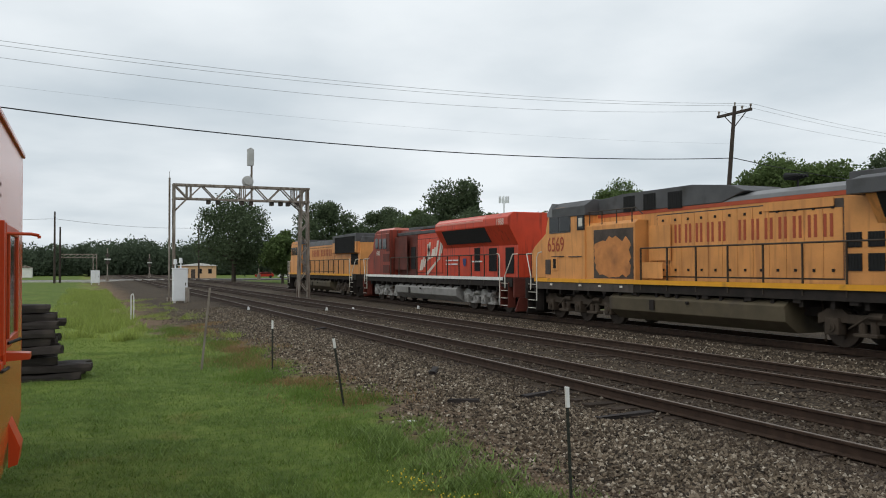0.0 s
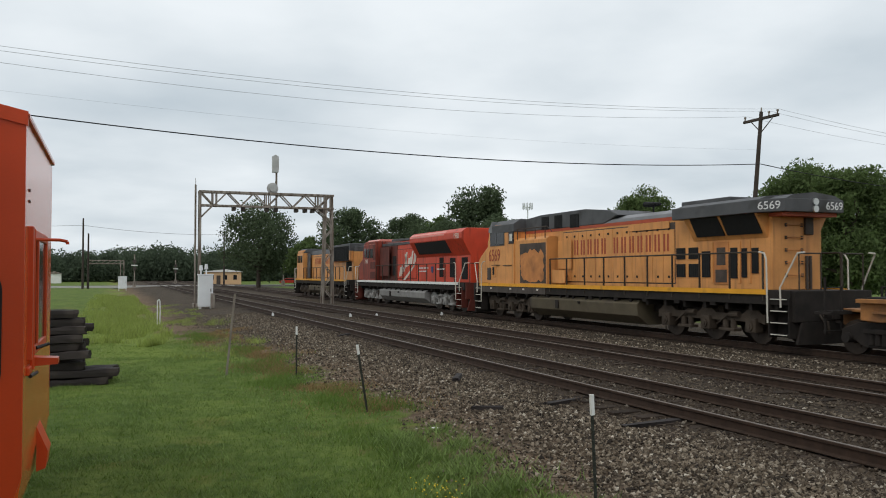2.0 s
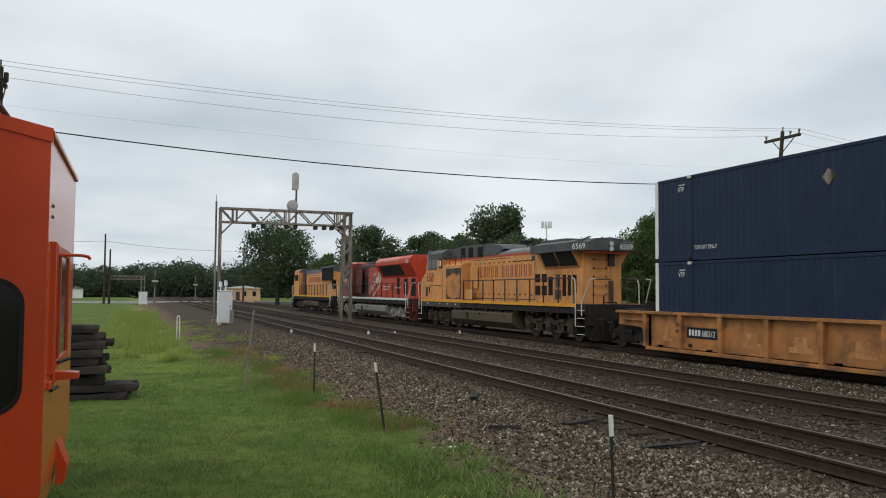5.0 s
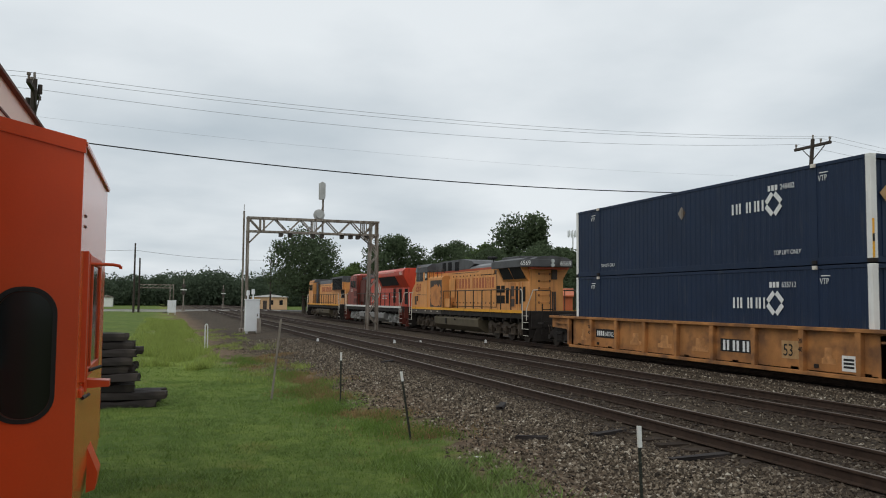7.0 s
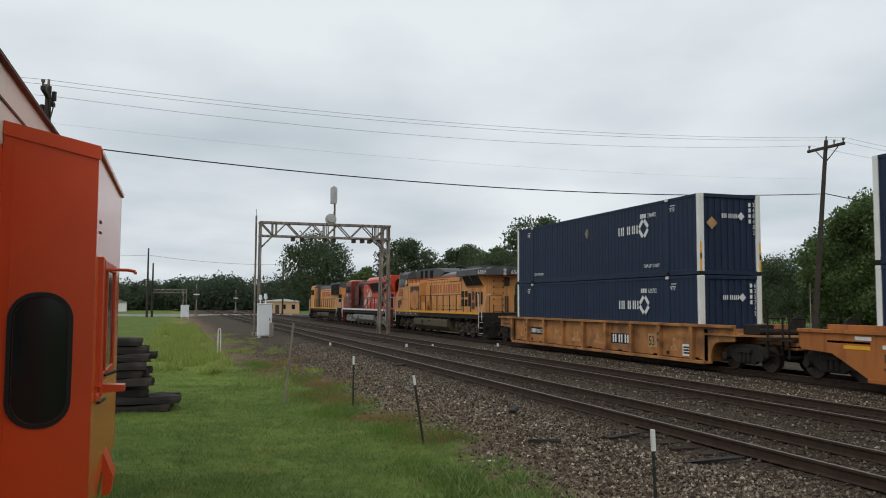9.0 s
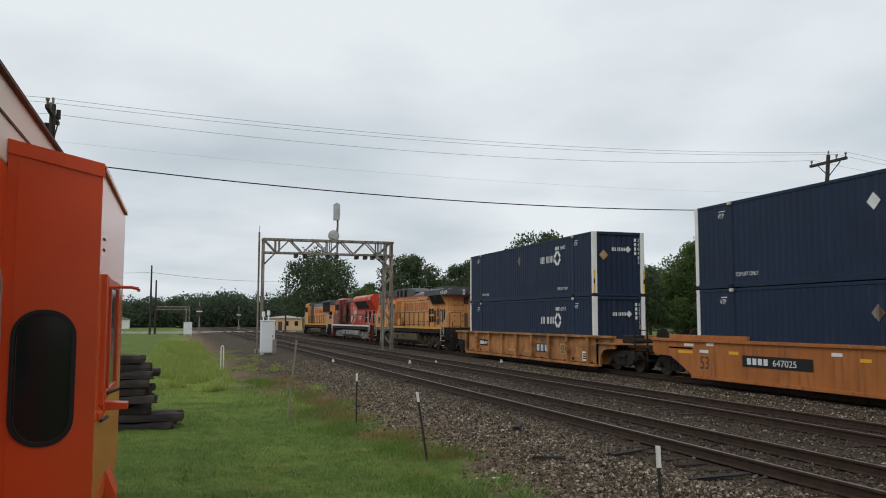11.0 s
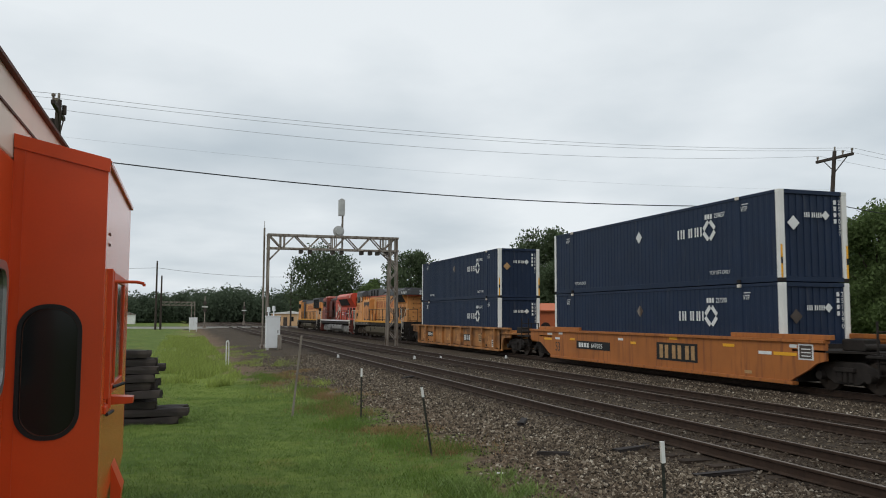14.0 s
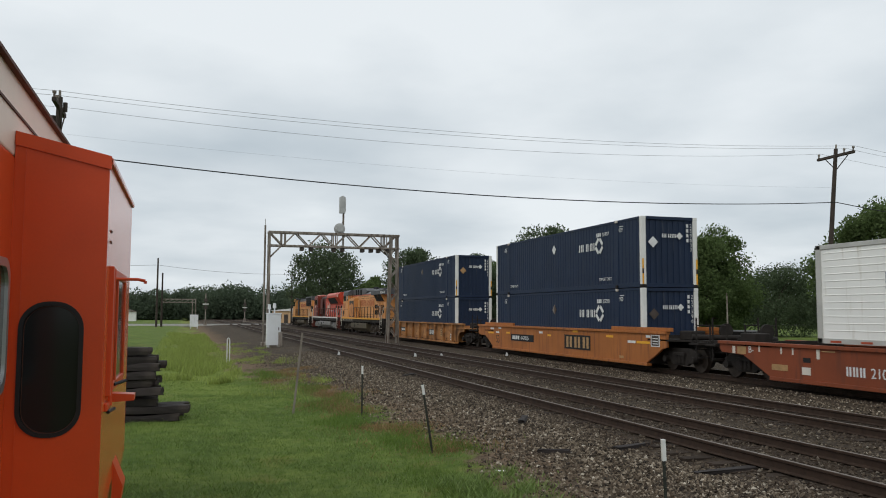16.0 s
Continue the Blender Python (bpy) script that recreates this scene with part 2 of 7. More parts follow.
M["frame_alu"] = material("dull aluminium edge", (0.50, 0.49, 0.46), 0.55, 0.2, 0.12, 2, 30, 0.03)
M["logo_blue"] = material("dark blue decal", (0.03, 0.05, 0.16), 0.5, 0, 0.05, 4, 20, 0)

glass = bpy.data.materials.new("dark window glass")
glass.use_nodes = True
gb = glass.node_tree.nodes["Principled BSDF"]
gb.inputs["Base Color"].default_value = (0.012, 0.013, 0.014, 1)
gb.inputs["Roughness"].default_value, gb.inputs["Specular IOR Level"].default_value = 0.12, 0.3
M["glass"] = glass


def stone_material():
    """Crushed stone: each piece its own grey or brown, from near black to pale."""
    m = bpy.data.materials.new("crushed ballast stone")
    m.use_nodes = True
    n, l = m.node_tree.nodes, m.node_tree.links
    b = n["Principled BSDF"]
    b.inputs["Roughness"].default_value, b.inputs["Specular IOR Level"].default_value = 0.85, 0.3
    isl = n.new("ShaderNodeNewGeometry").outputs["Random Per Island"]
    r = n.new("ShaderNodeValToRGB")
    stops = [(0.0, (0.018, 0.013, 0.009)), (0.4, (0.082, 0.061, 0.041)), (0.74, (0.176, 0.138, 0.097)), (0.94, (0.280, 0.233, 0.175)), (1.0, (0.47, 0.42, 0.34))]
    while len(r.color_ramp.elements) < len(stops):
        r.color_ramp.elements.new(0.5)
    for el, (pos, c) in zip(r.color_ramp.elements, stops):
        el.position, el.color = pos, (*c, 1)
    l.new(isl, r.inputs[0])
    t = n.new("ShaderNodeTexNoise")
    t.inputs["Scale"].default_value, t.inputs["Detail"].default_value = 45, 4
    l.new(n.new("ShaderNodeTexCoord").outputs["Object"], t.inputs["Vector"])
    x = n.new("ShaderNodeMix")
    x.data_type, x.blend_type, x.inputs["Factor"].default_value = "RGBA", "OVERLAY", 0.5
    l.new(r.outputs[0], x.inputs["A"])
    l.new(t.outputs["Fac"], x.inputs["B"])
    c = x.outputs["Result"]
    # brake and rail dust beside the rails, deepened by painted shade
    sep = n.new("ShaderNodeSeparateXYZ")
    l.new(n.new("ShaderNodeTexCoord").outputs["Object"], sep.inputs[0])
    for cx, amount in zip(TRACKS, DUST_SHADE):
        d = n.new("ShaderNodeMath")
        d.operation = "SUBTRACT"
        l.new(sep.outputs["X"], d.inputs[0])
        d.inputs[1].default_value = cx
        a = n.new("ShaderNodeMath")
        a.operation = "ABSOLUTE"
        l.new(d.outputs[0], a.inputs[0])
        r = n.new("ShaderNodeMapRange")
        for sock, v in (("From Min", 0.8), ("From Max", 2.2), ("To Min", amount), ("To Max", 0.0)):
            r.inputs[sock].default_value = v
        l.new(a.outputs[0], r.inputs["Value"])
        y = n.new("ShaderNodeMix")
        y.data_type = "RGBA"
        y.inputs["B"].default_value = (0.040, 0.026, 0.018, 1)
        l.new(r.outputs["Result"], y.inputs["Factor"])
        l.new(c, y.inputs["A"])
        c = y.outputs["Result"]
    l.new(c, b.inputs["Base Color"])
    return m


M["stone"] = stone_material()


def ground_material():
    """Lawn, rough verge, dirt and ballast on one sheet, mixed along the line of the track bed."""
    m = bpy.data.materials.new("lawn and ballast ground")
    m.use_nodes = True
    n, l = m.node_tree.nodes, m.node_tree.links
    b = n["Principled BSDF"]
    b.inputs["Roughness"].default_value, b.inputs["Specular IOR Level"].default_value = 0.95, 0.15
    co = n.new("ShaderNodeTexCoord").outputs["Object"]
    sep = n.new("ShaderNodeSeparateXYZ")
    l.new(co, sep.inputs[0])

    def tex(s, detail=6, kind="noise", rough=0.55):
        t = n.new("ShaderNodeTexNoise" if kind == "noise" else "ShaderNodeTexVoronoi")
        t.inputs["Scale"].default_value = s
        if kind == "noise":
            t.inputs["Detail"].default_value, t.inputs["Roughness"].default_value = detail, rough
        l.new(co, t.inputs["Vector"])
        return t

    def math_node(op, a, bb):
        x = n.new("ShaderNodeMath")
        x.operation = op
        for k, v in enumerate((a, bb)):
            if isinstance(v, (int, float)):
                x.inputs[k].default_value = v
            else:
                l.new(v, x.inputs[k])
        return x.outputs[0]

    def rng(v, a, bb, c=0.0, d=1.0):
        r = n.new("ShaderNodeMapRange")
        r.inputs["From Min"].default_value, r.inputs["From Max"].default_value = a, bb
        r.inputs["To Min"].default_value, r.inputs["To Max"].default_value = c, d
        l.new(v, r.inputs["Value"])
        return r.outputs["Result"]

    def mixed(a, bb, fac):
        x = n.new("ShaderNodeMix")
        x.data_type = "RGBA"
        for sock, val in (("A", a), ("B", bb), ("Factor", fac)):
            if isinstance(val, tuple):
                x.inputs[sock].default_value = (*val, 1)
            elif isinstance(val, float):
                x.inputs[sock].default_value = val
            else:
                l.new(val, x.inputs[sock])
        return x.outputs["Result"]

    n1, n2, n3 = tex(0.35).outputs["Fac"], tex(2.6).outputs["Fac"], tex(28, 4).outputs["Fac"]
    lawn = mixed((0.060, 0.104, 0.018), (0.150, 0.204, 0.040), rng(n1, 0.36, 0.66))
    lawn = mixed(lawn, mixed((0.042, 0.080, 0.014), (0.185, 0.232, 0.052), rng(tex(2.0, 8, rough=0.65).outputs["Fac"], 0.3, 0.7)), 0.55)
    lawn = mixed(lawn, (0.020, 0.050, 0.006), rng(tex(5.5, 5, rough=0.7).outputs["Fac"], 0.52, 0.68, 0, 0.6))
    lawn = mixed(lawn, (0.195, 0.175, 0.045), rng(tex(0.8, 8).outputs["Fac"], 0.57, 0.72, 0, 0.55))
    # paler strip of rough growth along the drainage dip
    dip = n.new("ShaderNodeMath")
    dip.operation = "ABSOLUTE"
    l.new(math_node("SUBTRACT", sep.outputs["X"], rng(n1, 0.3, 0.7, -0.6, 1.8)), dip.inputs[0])
    lawn = mixed(lawn, mixed((0.12, 0.17, 0.030), (0.23, 0.28, 0.055), n2), math_node("MULTIPLY", rng(dip.outputs[0], 1.9, 0.6), rng(sep.outputs["Y"], 22, 30, 0.0, 0.85)))
    vor = tex(17, kind="v")
    grav = mixed((0.022, 0.016, 0.011), (0.160, 0.124, 0.086), vor.outputs["Color"])
    grav = mixed(grav, (0.030, 0.024, 0.019), rng(vor.outputs["Distance"], 0.35, 0.75))
    grav = mixed(grav, (0.096, 0.072, 0.051), rng(n1, 0.45, 0.7, 0, 0.6))
    # brake and rail dust beside the rails, plus shade painted under the train
    for cx, amount in zip(TRACKS, DUST_SHADE):
        off = n.new("ShaderNodeMath")
        off.operation = "ABSOLUTE"
        l.new(math_node("SUBTRACT", sep.outputs["X"], cx), off.inputs[0])
        grav = mixed(grav, (0.034, 0.023, 0.016), rng(math_node("ADD", off.outputs[0], rng(n2, 0.3, 0.7, -0.25, 0.25)), 0.8, 2.2, amount, 0.0))
    dirt = mixed((0.105, 0.070, 0.044), (0.24, 0.165, 0.105), rng(tex(3.4, 8).outputs["Fac"], 0.35, 0.65))
    dirt = mixed(dirt, grav, 0.3)
    # distance across from the edge of the lawn
    edge = math_node("ADD", rng(sep.outputs["Y"], 8, 15, 3.95, 4.95), rng(sep.outputs["Y"], 20, 32, 0.0, -2.0))
    edge = math_node("ADD", edge, rng(sep.outputs["Y"], 32, 46, 0.0, -0.7))
    wob = math_node("ADD", rng(tex(0.7).outputs["Fac"], 0.3, 0.7, -0.6, 0.6), rng(n2, 0.3, 0.7, -0.4, 0.4))
    across = math_node("ADD", math_node("SUBTRACT", sep.outputs["X"], edge), wob)
    c = mixed(lawn, (0.185, 0.120, 0.055), math_node("MULTIPLY", rng(across, -1.0, -0.2), rng(tex(1.1, 7).outputs["Fac"], 0.46, 0.66, 0, 0.9)))
    c = mixed(c, dirt, rng(across, -0.35, 0.15))
    c = mixed(c, grav, rng(across, 0.6, 2.0))
    # bare earth round the drainage dip further off
    bare = math_node("MULTIPLY", rng(tex(0.16, 6).outputs["Fac"], 0.50, 0.60), math_node("MULTIPLY", rng(sep.outputs["Y"], 45, 75), rng(sep.outputs["X"], -1.5, 0.5)))
    c = mixed(c, mixed(dirt, (0.17, 0.095, 0.06), 0.5), math_node("MULTIPLY", bare, rng(across, 0.6, 0.0)))
    # ground past the third track turns green again
    past = math_node("ADD", math_node("SUBTRACT", sep.outputs["X"], 28.0), wob)
    c = mixed(c, lawn, rng(past, -0.5, 1.0))
    far = rng(sep.outputs["Y"], 330, 345)
    c = mixed(c, lawn, far)
    l.new(c, b.inputs["Base Color"])
    bp = n.new("ShaderNodeBump")
    bp.inputs["Strength"].default_value, bp.inputs["Distance"].default_value = 0.7, 0.05
    l.new(mixed(n3, vor.outputs["Distance"], rng(across, 0.2, 1.0)), bp.inputs["Height"])
    l.new(bp.outputs[0], b.inputs["Normal"])
    return m


M["ground"] = ground_material()


# ---------------------------------------------------------------- mesh tools
def mesh_from(name, bm, mat):
    me = bpy.data.meshes.new(name)
    bmesh.ops.recalc_face_normals(bm, faces=bm.faces)
    bm.to_mesh(me)
    bm.free()
    me.materials.append(mat)
    return me


def part(name, bm, mat, parent=None, label=""):
    """Links a bmesh as one mesh object, under a thing or a part."""
    ob = new(name, mesh_from(name, bm, mat))
    if parent is not None:
        ob.parent = parent
    if label:
        tagged(ob, label)
    return ob


def thing(name, label, category, group="", kind=""):
    return tagged(new(name), label, category, group, kind)


def box(bm, x0, x1, y0, y1, z0, z1, bev=0.0):
    r = bmesh.ops.create_cube(bm, size=1.0)
    m = Matrix.Translation(((x0 + x1) / 2, (y0 + y1) / 2, (z0 + z1) / 2)) @ Matrix.Diagonal((x1 - x0, y1 - y0, z1 - z0, 1))
    bmesh.ops.transform(bm, matrix=m, verts=r["verts"])
    if bev:
        edges = list({e for v in r["verts"] for e in v.link_edges})
        bmesh.ops.bevel(bm, geom=edges, offset=bev, segments=2, affect="EDGES", profile=0.5)
    return bm


def rod(bm, a, b, r0, r1=None, n=8):
    a, b = Vector(a), Vector(b)
    d = b - a
    m = Matrix.Translation((a + b) / 2) @ d.to_track_quat("Z", "Y").to_matrix().to_4x4()
    bmesh.ops.create_cone(bm, cap_ends=True, segments=n, radius1=r0, radius2=r0 if r1 is None else r1, depth=d.length, matrix=m)
    return bm


def beam(bm, a, b, w, h=None):
    """A square bar from a to b."""
    a, b = Vector(a), Vector(b)
    d = b - a
    m = Matrix.Translation((a + b) / 2) @ d.to_track_quat("Z", "Y").to_matrix().to_4x4() @ Matrix.Diagonal((w, h or w, d.length, 1))
    bmesh.ops.create_cube(bm, size=1.0, matrix=m)
    return bm


def tube(bm, pts, r, n=6):
    for a, b in zip(pts, pts[1:]):
        rod(bm, a, b, r, n=n)
    return bm


def prism(bm, profile, lo, hi, axis="y", bev=0.0):
    """An outline pushed along an axis: (x, z) points along y, (y, z) points along x, (x, y) points along z."""
    def at(p, k):
        return {"y": (p[0], k, p[1]), "x": (k, p[0], p[1]), "z": (p[0], p[1], k)}[axis]
    a = [bm.verts.new(at(p, lo)) for p in profile]
    b = [bm.verts.new(at(p, hi)) for p in profile]
    faces = [bm.faces.new(a), bm.faces.new(b[::-1])]
    n = len(profile)
    for i in range(n):
        faces.append(bm.faces.new((a[i], b[i], b[(i + 1) % n], a[(i + 1) % n])))
    if bev:
        edges = list({e for f in faces for e in f.edges})
        bmesh.ops.bevel(bm, geom=edges, offset=bev, segments=2, affect="EDGES", profile=0.5)
    return bm


def B():
    return bmesh.new()


def lettering(text, size, mat, parent, m, name="lettering", label="", squeeze=1.0, align="LEFT"):
    cu = bpy.data.curves.new("letters", "FONT")
    cu.body, cu.size, cu.extrude, cu.align_x = text, size, 0.002, align
    tmp = bpy.data.objects.new("letters", cu)
    scene.collection.objects.link(tmp)
    me = bpy.data.meshes.new_from_object(tmp.evaluated_get(bpy.context.evaluated_depsgraph_get()))
    bpy.data.objects.remove(tmp)
    me.materials.clear()
    me.materials.append(mat)
    ob = new(name, me)
    ob.parent = parent
    ob.matrix_local = m @ Matrix.Diagonal((squeeze, 1, 1, 1))
    if label:
        tagged(ob, label)
    return ob


def side(x, y, z):
    """A pose for writing on a side that faces -x: it runs towards -y, upright."""
    return Matrix.Translation((x, y, z)) @ pose(0, 0, 0, 90, 0, -90)


def rear(x, y, z):
    """A pose for writing on an end that faces -y."""
    return Matrix.Translation((x, y, z)) @ pose(0, 0, 0, 90, 0, 0)


# ---------------------------------------------------------------- ground


def bed(x):
    """Height of the ballast across the tracks, and of the lawn beside it."""
    if x < 3.5:
        return -0.40
    if x < 6.9:
        return -0.40 + 0.19 * (x - 3.5) / 3.4
    if x > 27:
        return -0.42
    if x > 21.5:
        return -0.21 - 0.21 * (x - 21.5) / 5.5
    low = -0.195
    if 10.9 < x < 11.4 or 15.2 < x < 16.6:
        low = -0.26
    return low


def ground_z(x, y):
    z = bed(x)
    amp = 0.035 if x < 6 else 0.022
    z += amp * (noise.noise((x * 0.9, y * 0.9, 3.0)) + 0.6 * noise.noise((x * 2.7, y * 2.7, 7.0)))
    if 6.8 < x < 8.4 and 9 < y < 14.5:
        # the ballast has sunk beside the near rail, and tie ends lie bare
        z -= 0.10 * math.sin(math.pi * (x - 6.8) / 1.6) * math.sin(math.pi * (y - 9) / 5.5) * (0.55 + noise.noise((x * 1.3, y * 1.1, 5.0)))
    if x < 5:
        z += 0.06 * noise.noise((x * 0.16, y * 0.16, 1.0))
        # the drainage dip along the verge
        if y > 24:
            z -= 0.25 * math.exp(-((x - 0.9) / 1.3) ** 2) * min(1, (y - 24) / 12)
    return z


def axis_steps(stops):
    out = []
    for (a, b, d) in stops:
        out += list(np.arange(a, b - 1e-6, d))
    return out + [stops[-1][1]]


xs = axis_steps([(-2500, -500, 500), (-500, -60, 40), (-60, -8, 4), (-8, 22, 0.3), (22, 60, 2), (60, 500, 40), (500, 2500, 500)])
ys = axis_steps([(-600, -60, 60), (-60, 0, 4), (0, 45, 0.3), (45, 90, 1), (90, 340, 6), (340, 700, 60), (700, 3500, 400)])
verts = [(x, y, ground_z(x, y)) for y in ys for x in xs]
nx = len(xs)
faces = [(j * nx + i, j * nx + i + 1, (j + 1) * nx + i + 1, (j + 1) * nx + i) for j in range(len(ys) - 1) for i in range(nx - 1)]
me = bpy.data.meshes.new("ground")
me.from_pydata(verts, [], faces)
me.materials.append(M["ground"])
me.polygons.foreach_set("use_smooth", [True] * len(faces))
tagged(new("ground", me), "green lawn running into dirt and grey ballast beside the tracks", "ground", kind="structure")

# the street that crosses the tracks
bm = B()
box(bm, -300, 300, 163, 171, -0.5, -0.115)
tagged(part("road", bm, M["asphalt"]), "grey street that crosses the tracks at grade", "road", kind="structure")
bm = B()
box(bm, 6, 22, 162.2, 163, -0.4, -0.03)
box(bm, -30, 6, 161.6, 162.9, -0.5, -0.10)
tagged(part("pavement", bm, M["concrete"]), "pale concrete crossing apron beside the street", "pavement", kind="structure")


# ---------------------------------------------------------------- tracks
def rail_profile(z=0.0):
    h = [(-0.070, -0.175), (0.070, -0.175), (0.070, -0.163), (0.012, -0.145), (0.009, -0.045), (0.036, -0.034), (0.036, -0.006), (0.030, 0.0),
         (-0.030, 0.0), (-0.036, -0.006), (-0.036, -0.034), (-0.009, -0.045), (-0.012, -0.145), (-0.070, -0.163)]
    return [(x, zz + z) for x, zz in h]


def tie_mesh(seed):
    rnd = random.Random(seed)
    bm = B()
    box(bm, -1.30, 1.30, -0.115, 0.115, -0.18, 0, 0.012)
    for v in bm.verts:
        v.co += Vector((rnd.uniform(-0.015, 0.015), rnd.uniform(-0.008, 0.008), rnd.uniform(-0.006, 0.004)))
    return mesh_from("tie", bm, M["tie"])


TIES = [tie_mesh(k) for k in range(4)]
rnd = random.Random(4)
for k, cx in enumerate(TRACKS):
    track = thing("railway_track", "railway track with rusty rails on dark wooden ties", "railway track", "parallel tracks")
    track.location = (cx, 0, 0)
    for sx in (-1, 1):
        bm = B()
        prism(bm, rail_profile(), -40, 330)
        web = part("rail", bm, M["steel_side"], track, "rusty brown steel rail")
        bm = B()
        box(bm, -0.027, 0.027, -40, 330, -0.004, 0.003)
        head = part("rail_head", bm, M["steel_top"], track, "worn shiny running surface")
        for ob in (web, head):
            ob.location = (sx * GAUGE / 2, 0, 0)
    y = 2.0
    while y < 112:
        ob = new("tie", TIES[rnd.randrange(4)])
        ob.parent = track
        ob.location = (rnd.uniform(-0.10, 0.06), y + rnd.uniform(-0.03, 0.03), -0.178 + rnd.uniform(-0.02, 0.012) - (0.012 if k == 0 else 0))
        ob.rotation_euler = (0, rnd.uniform(-0.006, 0.006), rnd.uniform(-0.02, 0.02))
        y += 0.54 if y < 60 else 0.9


# loose stones of the ballast: too many to count
def scatter_stones(name, count, area, size, mat, label, seed):
    g = np.random.RandomState(seed)
    base = np.array([(-1, 0, 0), (1, 0, 0), (0, -1, 0), (0, 1, 0), (0, 0, -1), (0, 0, 1)], float)
    tri = np.array([(0, 2, 5), (2, 1, 5), (1, 3, 5), (3, 0, 5), (2, 0, 4), (1, 2, 4), (3, 1, 4), (0, 3, 4)])
    V = np.zeros((count, 6, 3))
    pts = area(g, count)
    count = len(pts)
    V = V[:count]
    s = size[0] + (size[1] - size[0]) * g.rand(count) ** 2
    for i in range(count):
        jit = base * (0.65 + 0.7 * g.rand(6, 1)) * (1, 1, 0.75) + 0.35 * (g.rand(6, 3) - 0.5)
        a, b = g.rand(2) * 6.283
        ca, sa, cb, sb = math.cos(a), math.sin(a), math.cos(b), math.sin(b)
        rot = np.array([(ca, -sa, 0), (sa, ca, 0), (0, 0, 1)]) @ np.array([(1, 0, 0), (0, cb, -sb), (0, sb, cb)])
        V[i] = jit @ rot.T * s[i] + (pts[i][0], pts[i][1], pts[i][2] + s[i] * 0.35)
    F = (tri[None] + 6 * np.arange(count)[:, None, None]).reshape(-1, 3)
    me = bpy.data.meshes.new(name)
    me.from_pydata(V.reshape(-1, 3).tolist(), [], F.tolist())
    me.materials.append(mat)
    return tagged(new(name, me), label, "gravel", kind="stuff")


def bed_area(g, count):
    y = 5.0 + 38 * g.rand(count) ** 1.8
    x = 4.9 + 12.6 * g.rand(count)
    keep = g.rand(count) < np.clip((x - 4.7 + 0.6 * np.sin(y * 0.9)) / 1.6, 0.08, 1)
    x = np.where(keep, x, 5.6 + 11.5 * g.rand(count))
    for c in TRACKS:
        for sx in (-1, 1):
            cx = c + sx * GAUGE / 2
            x = np.where(np.abs(x - cx) < 0.10, x + 0.2, x)
    return [(a, b, ground_z(a, b)) for a, b in zip(x, y) if not (7.6 < a < 8.42 and 9.5 < b < 13.8 and g.rand() < 0.7)]


scatter_stones("ballast_stones", 70000, bed_area, (0.014, 0.043), M["stone"], "loose angular grey and brown crushed stones between the tracks", 11)


def shoulder_area(g, count):
    """The near shoulder of the bed, thinning out into the verge."""
    y = 5.2 + 44 * g.rand(count) ** 2.2
    edge = 4.6 + 0.45 * np.sin(y * 0.55) + 0.25 * np.sin(y * 1.9)
    edge = edge - np.clip((y - 26) * 0.09, 0, 1.7)
    x = edge - 0.3 + (8.3 - edge) * g.rand(count) ** 0.62
    return [(a, b, ground_z(a, b)) for a, b in zip(x, y) if not (7.6 < a < 8.42 and 9.5 < b < 13.8 and g.rand() < 0.7)]


scatter_stones("shoulder_stones", 50000, shoulder_area, (0.013, 0.039), M["stone"], "loose crushed stones on the shoulder of the track bed", 12)


# ---------------------------------------------------------------- the train
TRAIN_X = TRACKS[2]
LEAD = -0.13


def travelled(t):
    """How far the train has gone after t seconds: a steady roll that gathers a little speed."""
    return 3.93 * t + 0.0038 * t * t


MOVERS = []      # things, the place of their middle along the track at the start, and their height
WHEELS = []      # wheelsets that roll: object, its place in its truck, its radius


def mover(ob, s):
    MOVERS.append((ob, s + LEAD, 0.0))
    ob.location = (TRAIN_X, s + LEAD, 0)
    return ob


def wheelset_mesh(r):
    bm = B()
    for sx in (-1, 1):
        rod(bm, (sx * 0.68, 0, 0), (sx * 0.82, 0, 0), r, n=28)
        rod(bm, (sx * 0.66, 0, 0), (sx * 0.69, 0, 0), r + 0.026, n=28)
        rod(bm, (sx * 0.81, 0, 0), (sx * 0.90, 0, 0), r * 0.34, n=14)
        # four holes read as raised bosses on the plate
        for k in range(4):
            a = k * math.pi / 2
            rod(bm, (sx * 0.80, 0.55 * r * math.cos(a), 0.55 * r * math.sin(a)), (sx * 0.835, 0.55 * r * math.cos(a), 0.55 * r * math.sin(a)), 0.05, n=8)
    rod(bm, (-1.02, 0, 0), (1.02, 0, 0), 0.085, n=12)
    return mesh_from("wheelset", bm, M["wheel"])


WHEEL_BIG, WHEEL_SMALL = wheelset_mesh(0.52), wheelset_mesh(0.44)


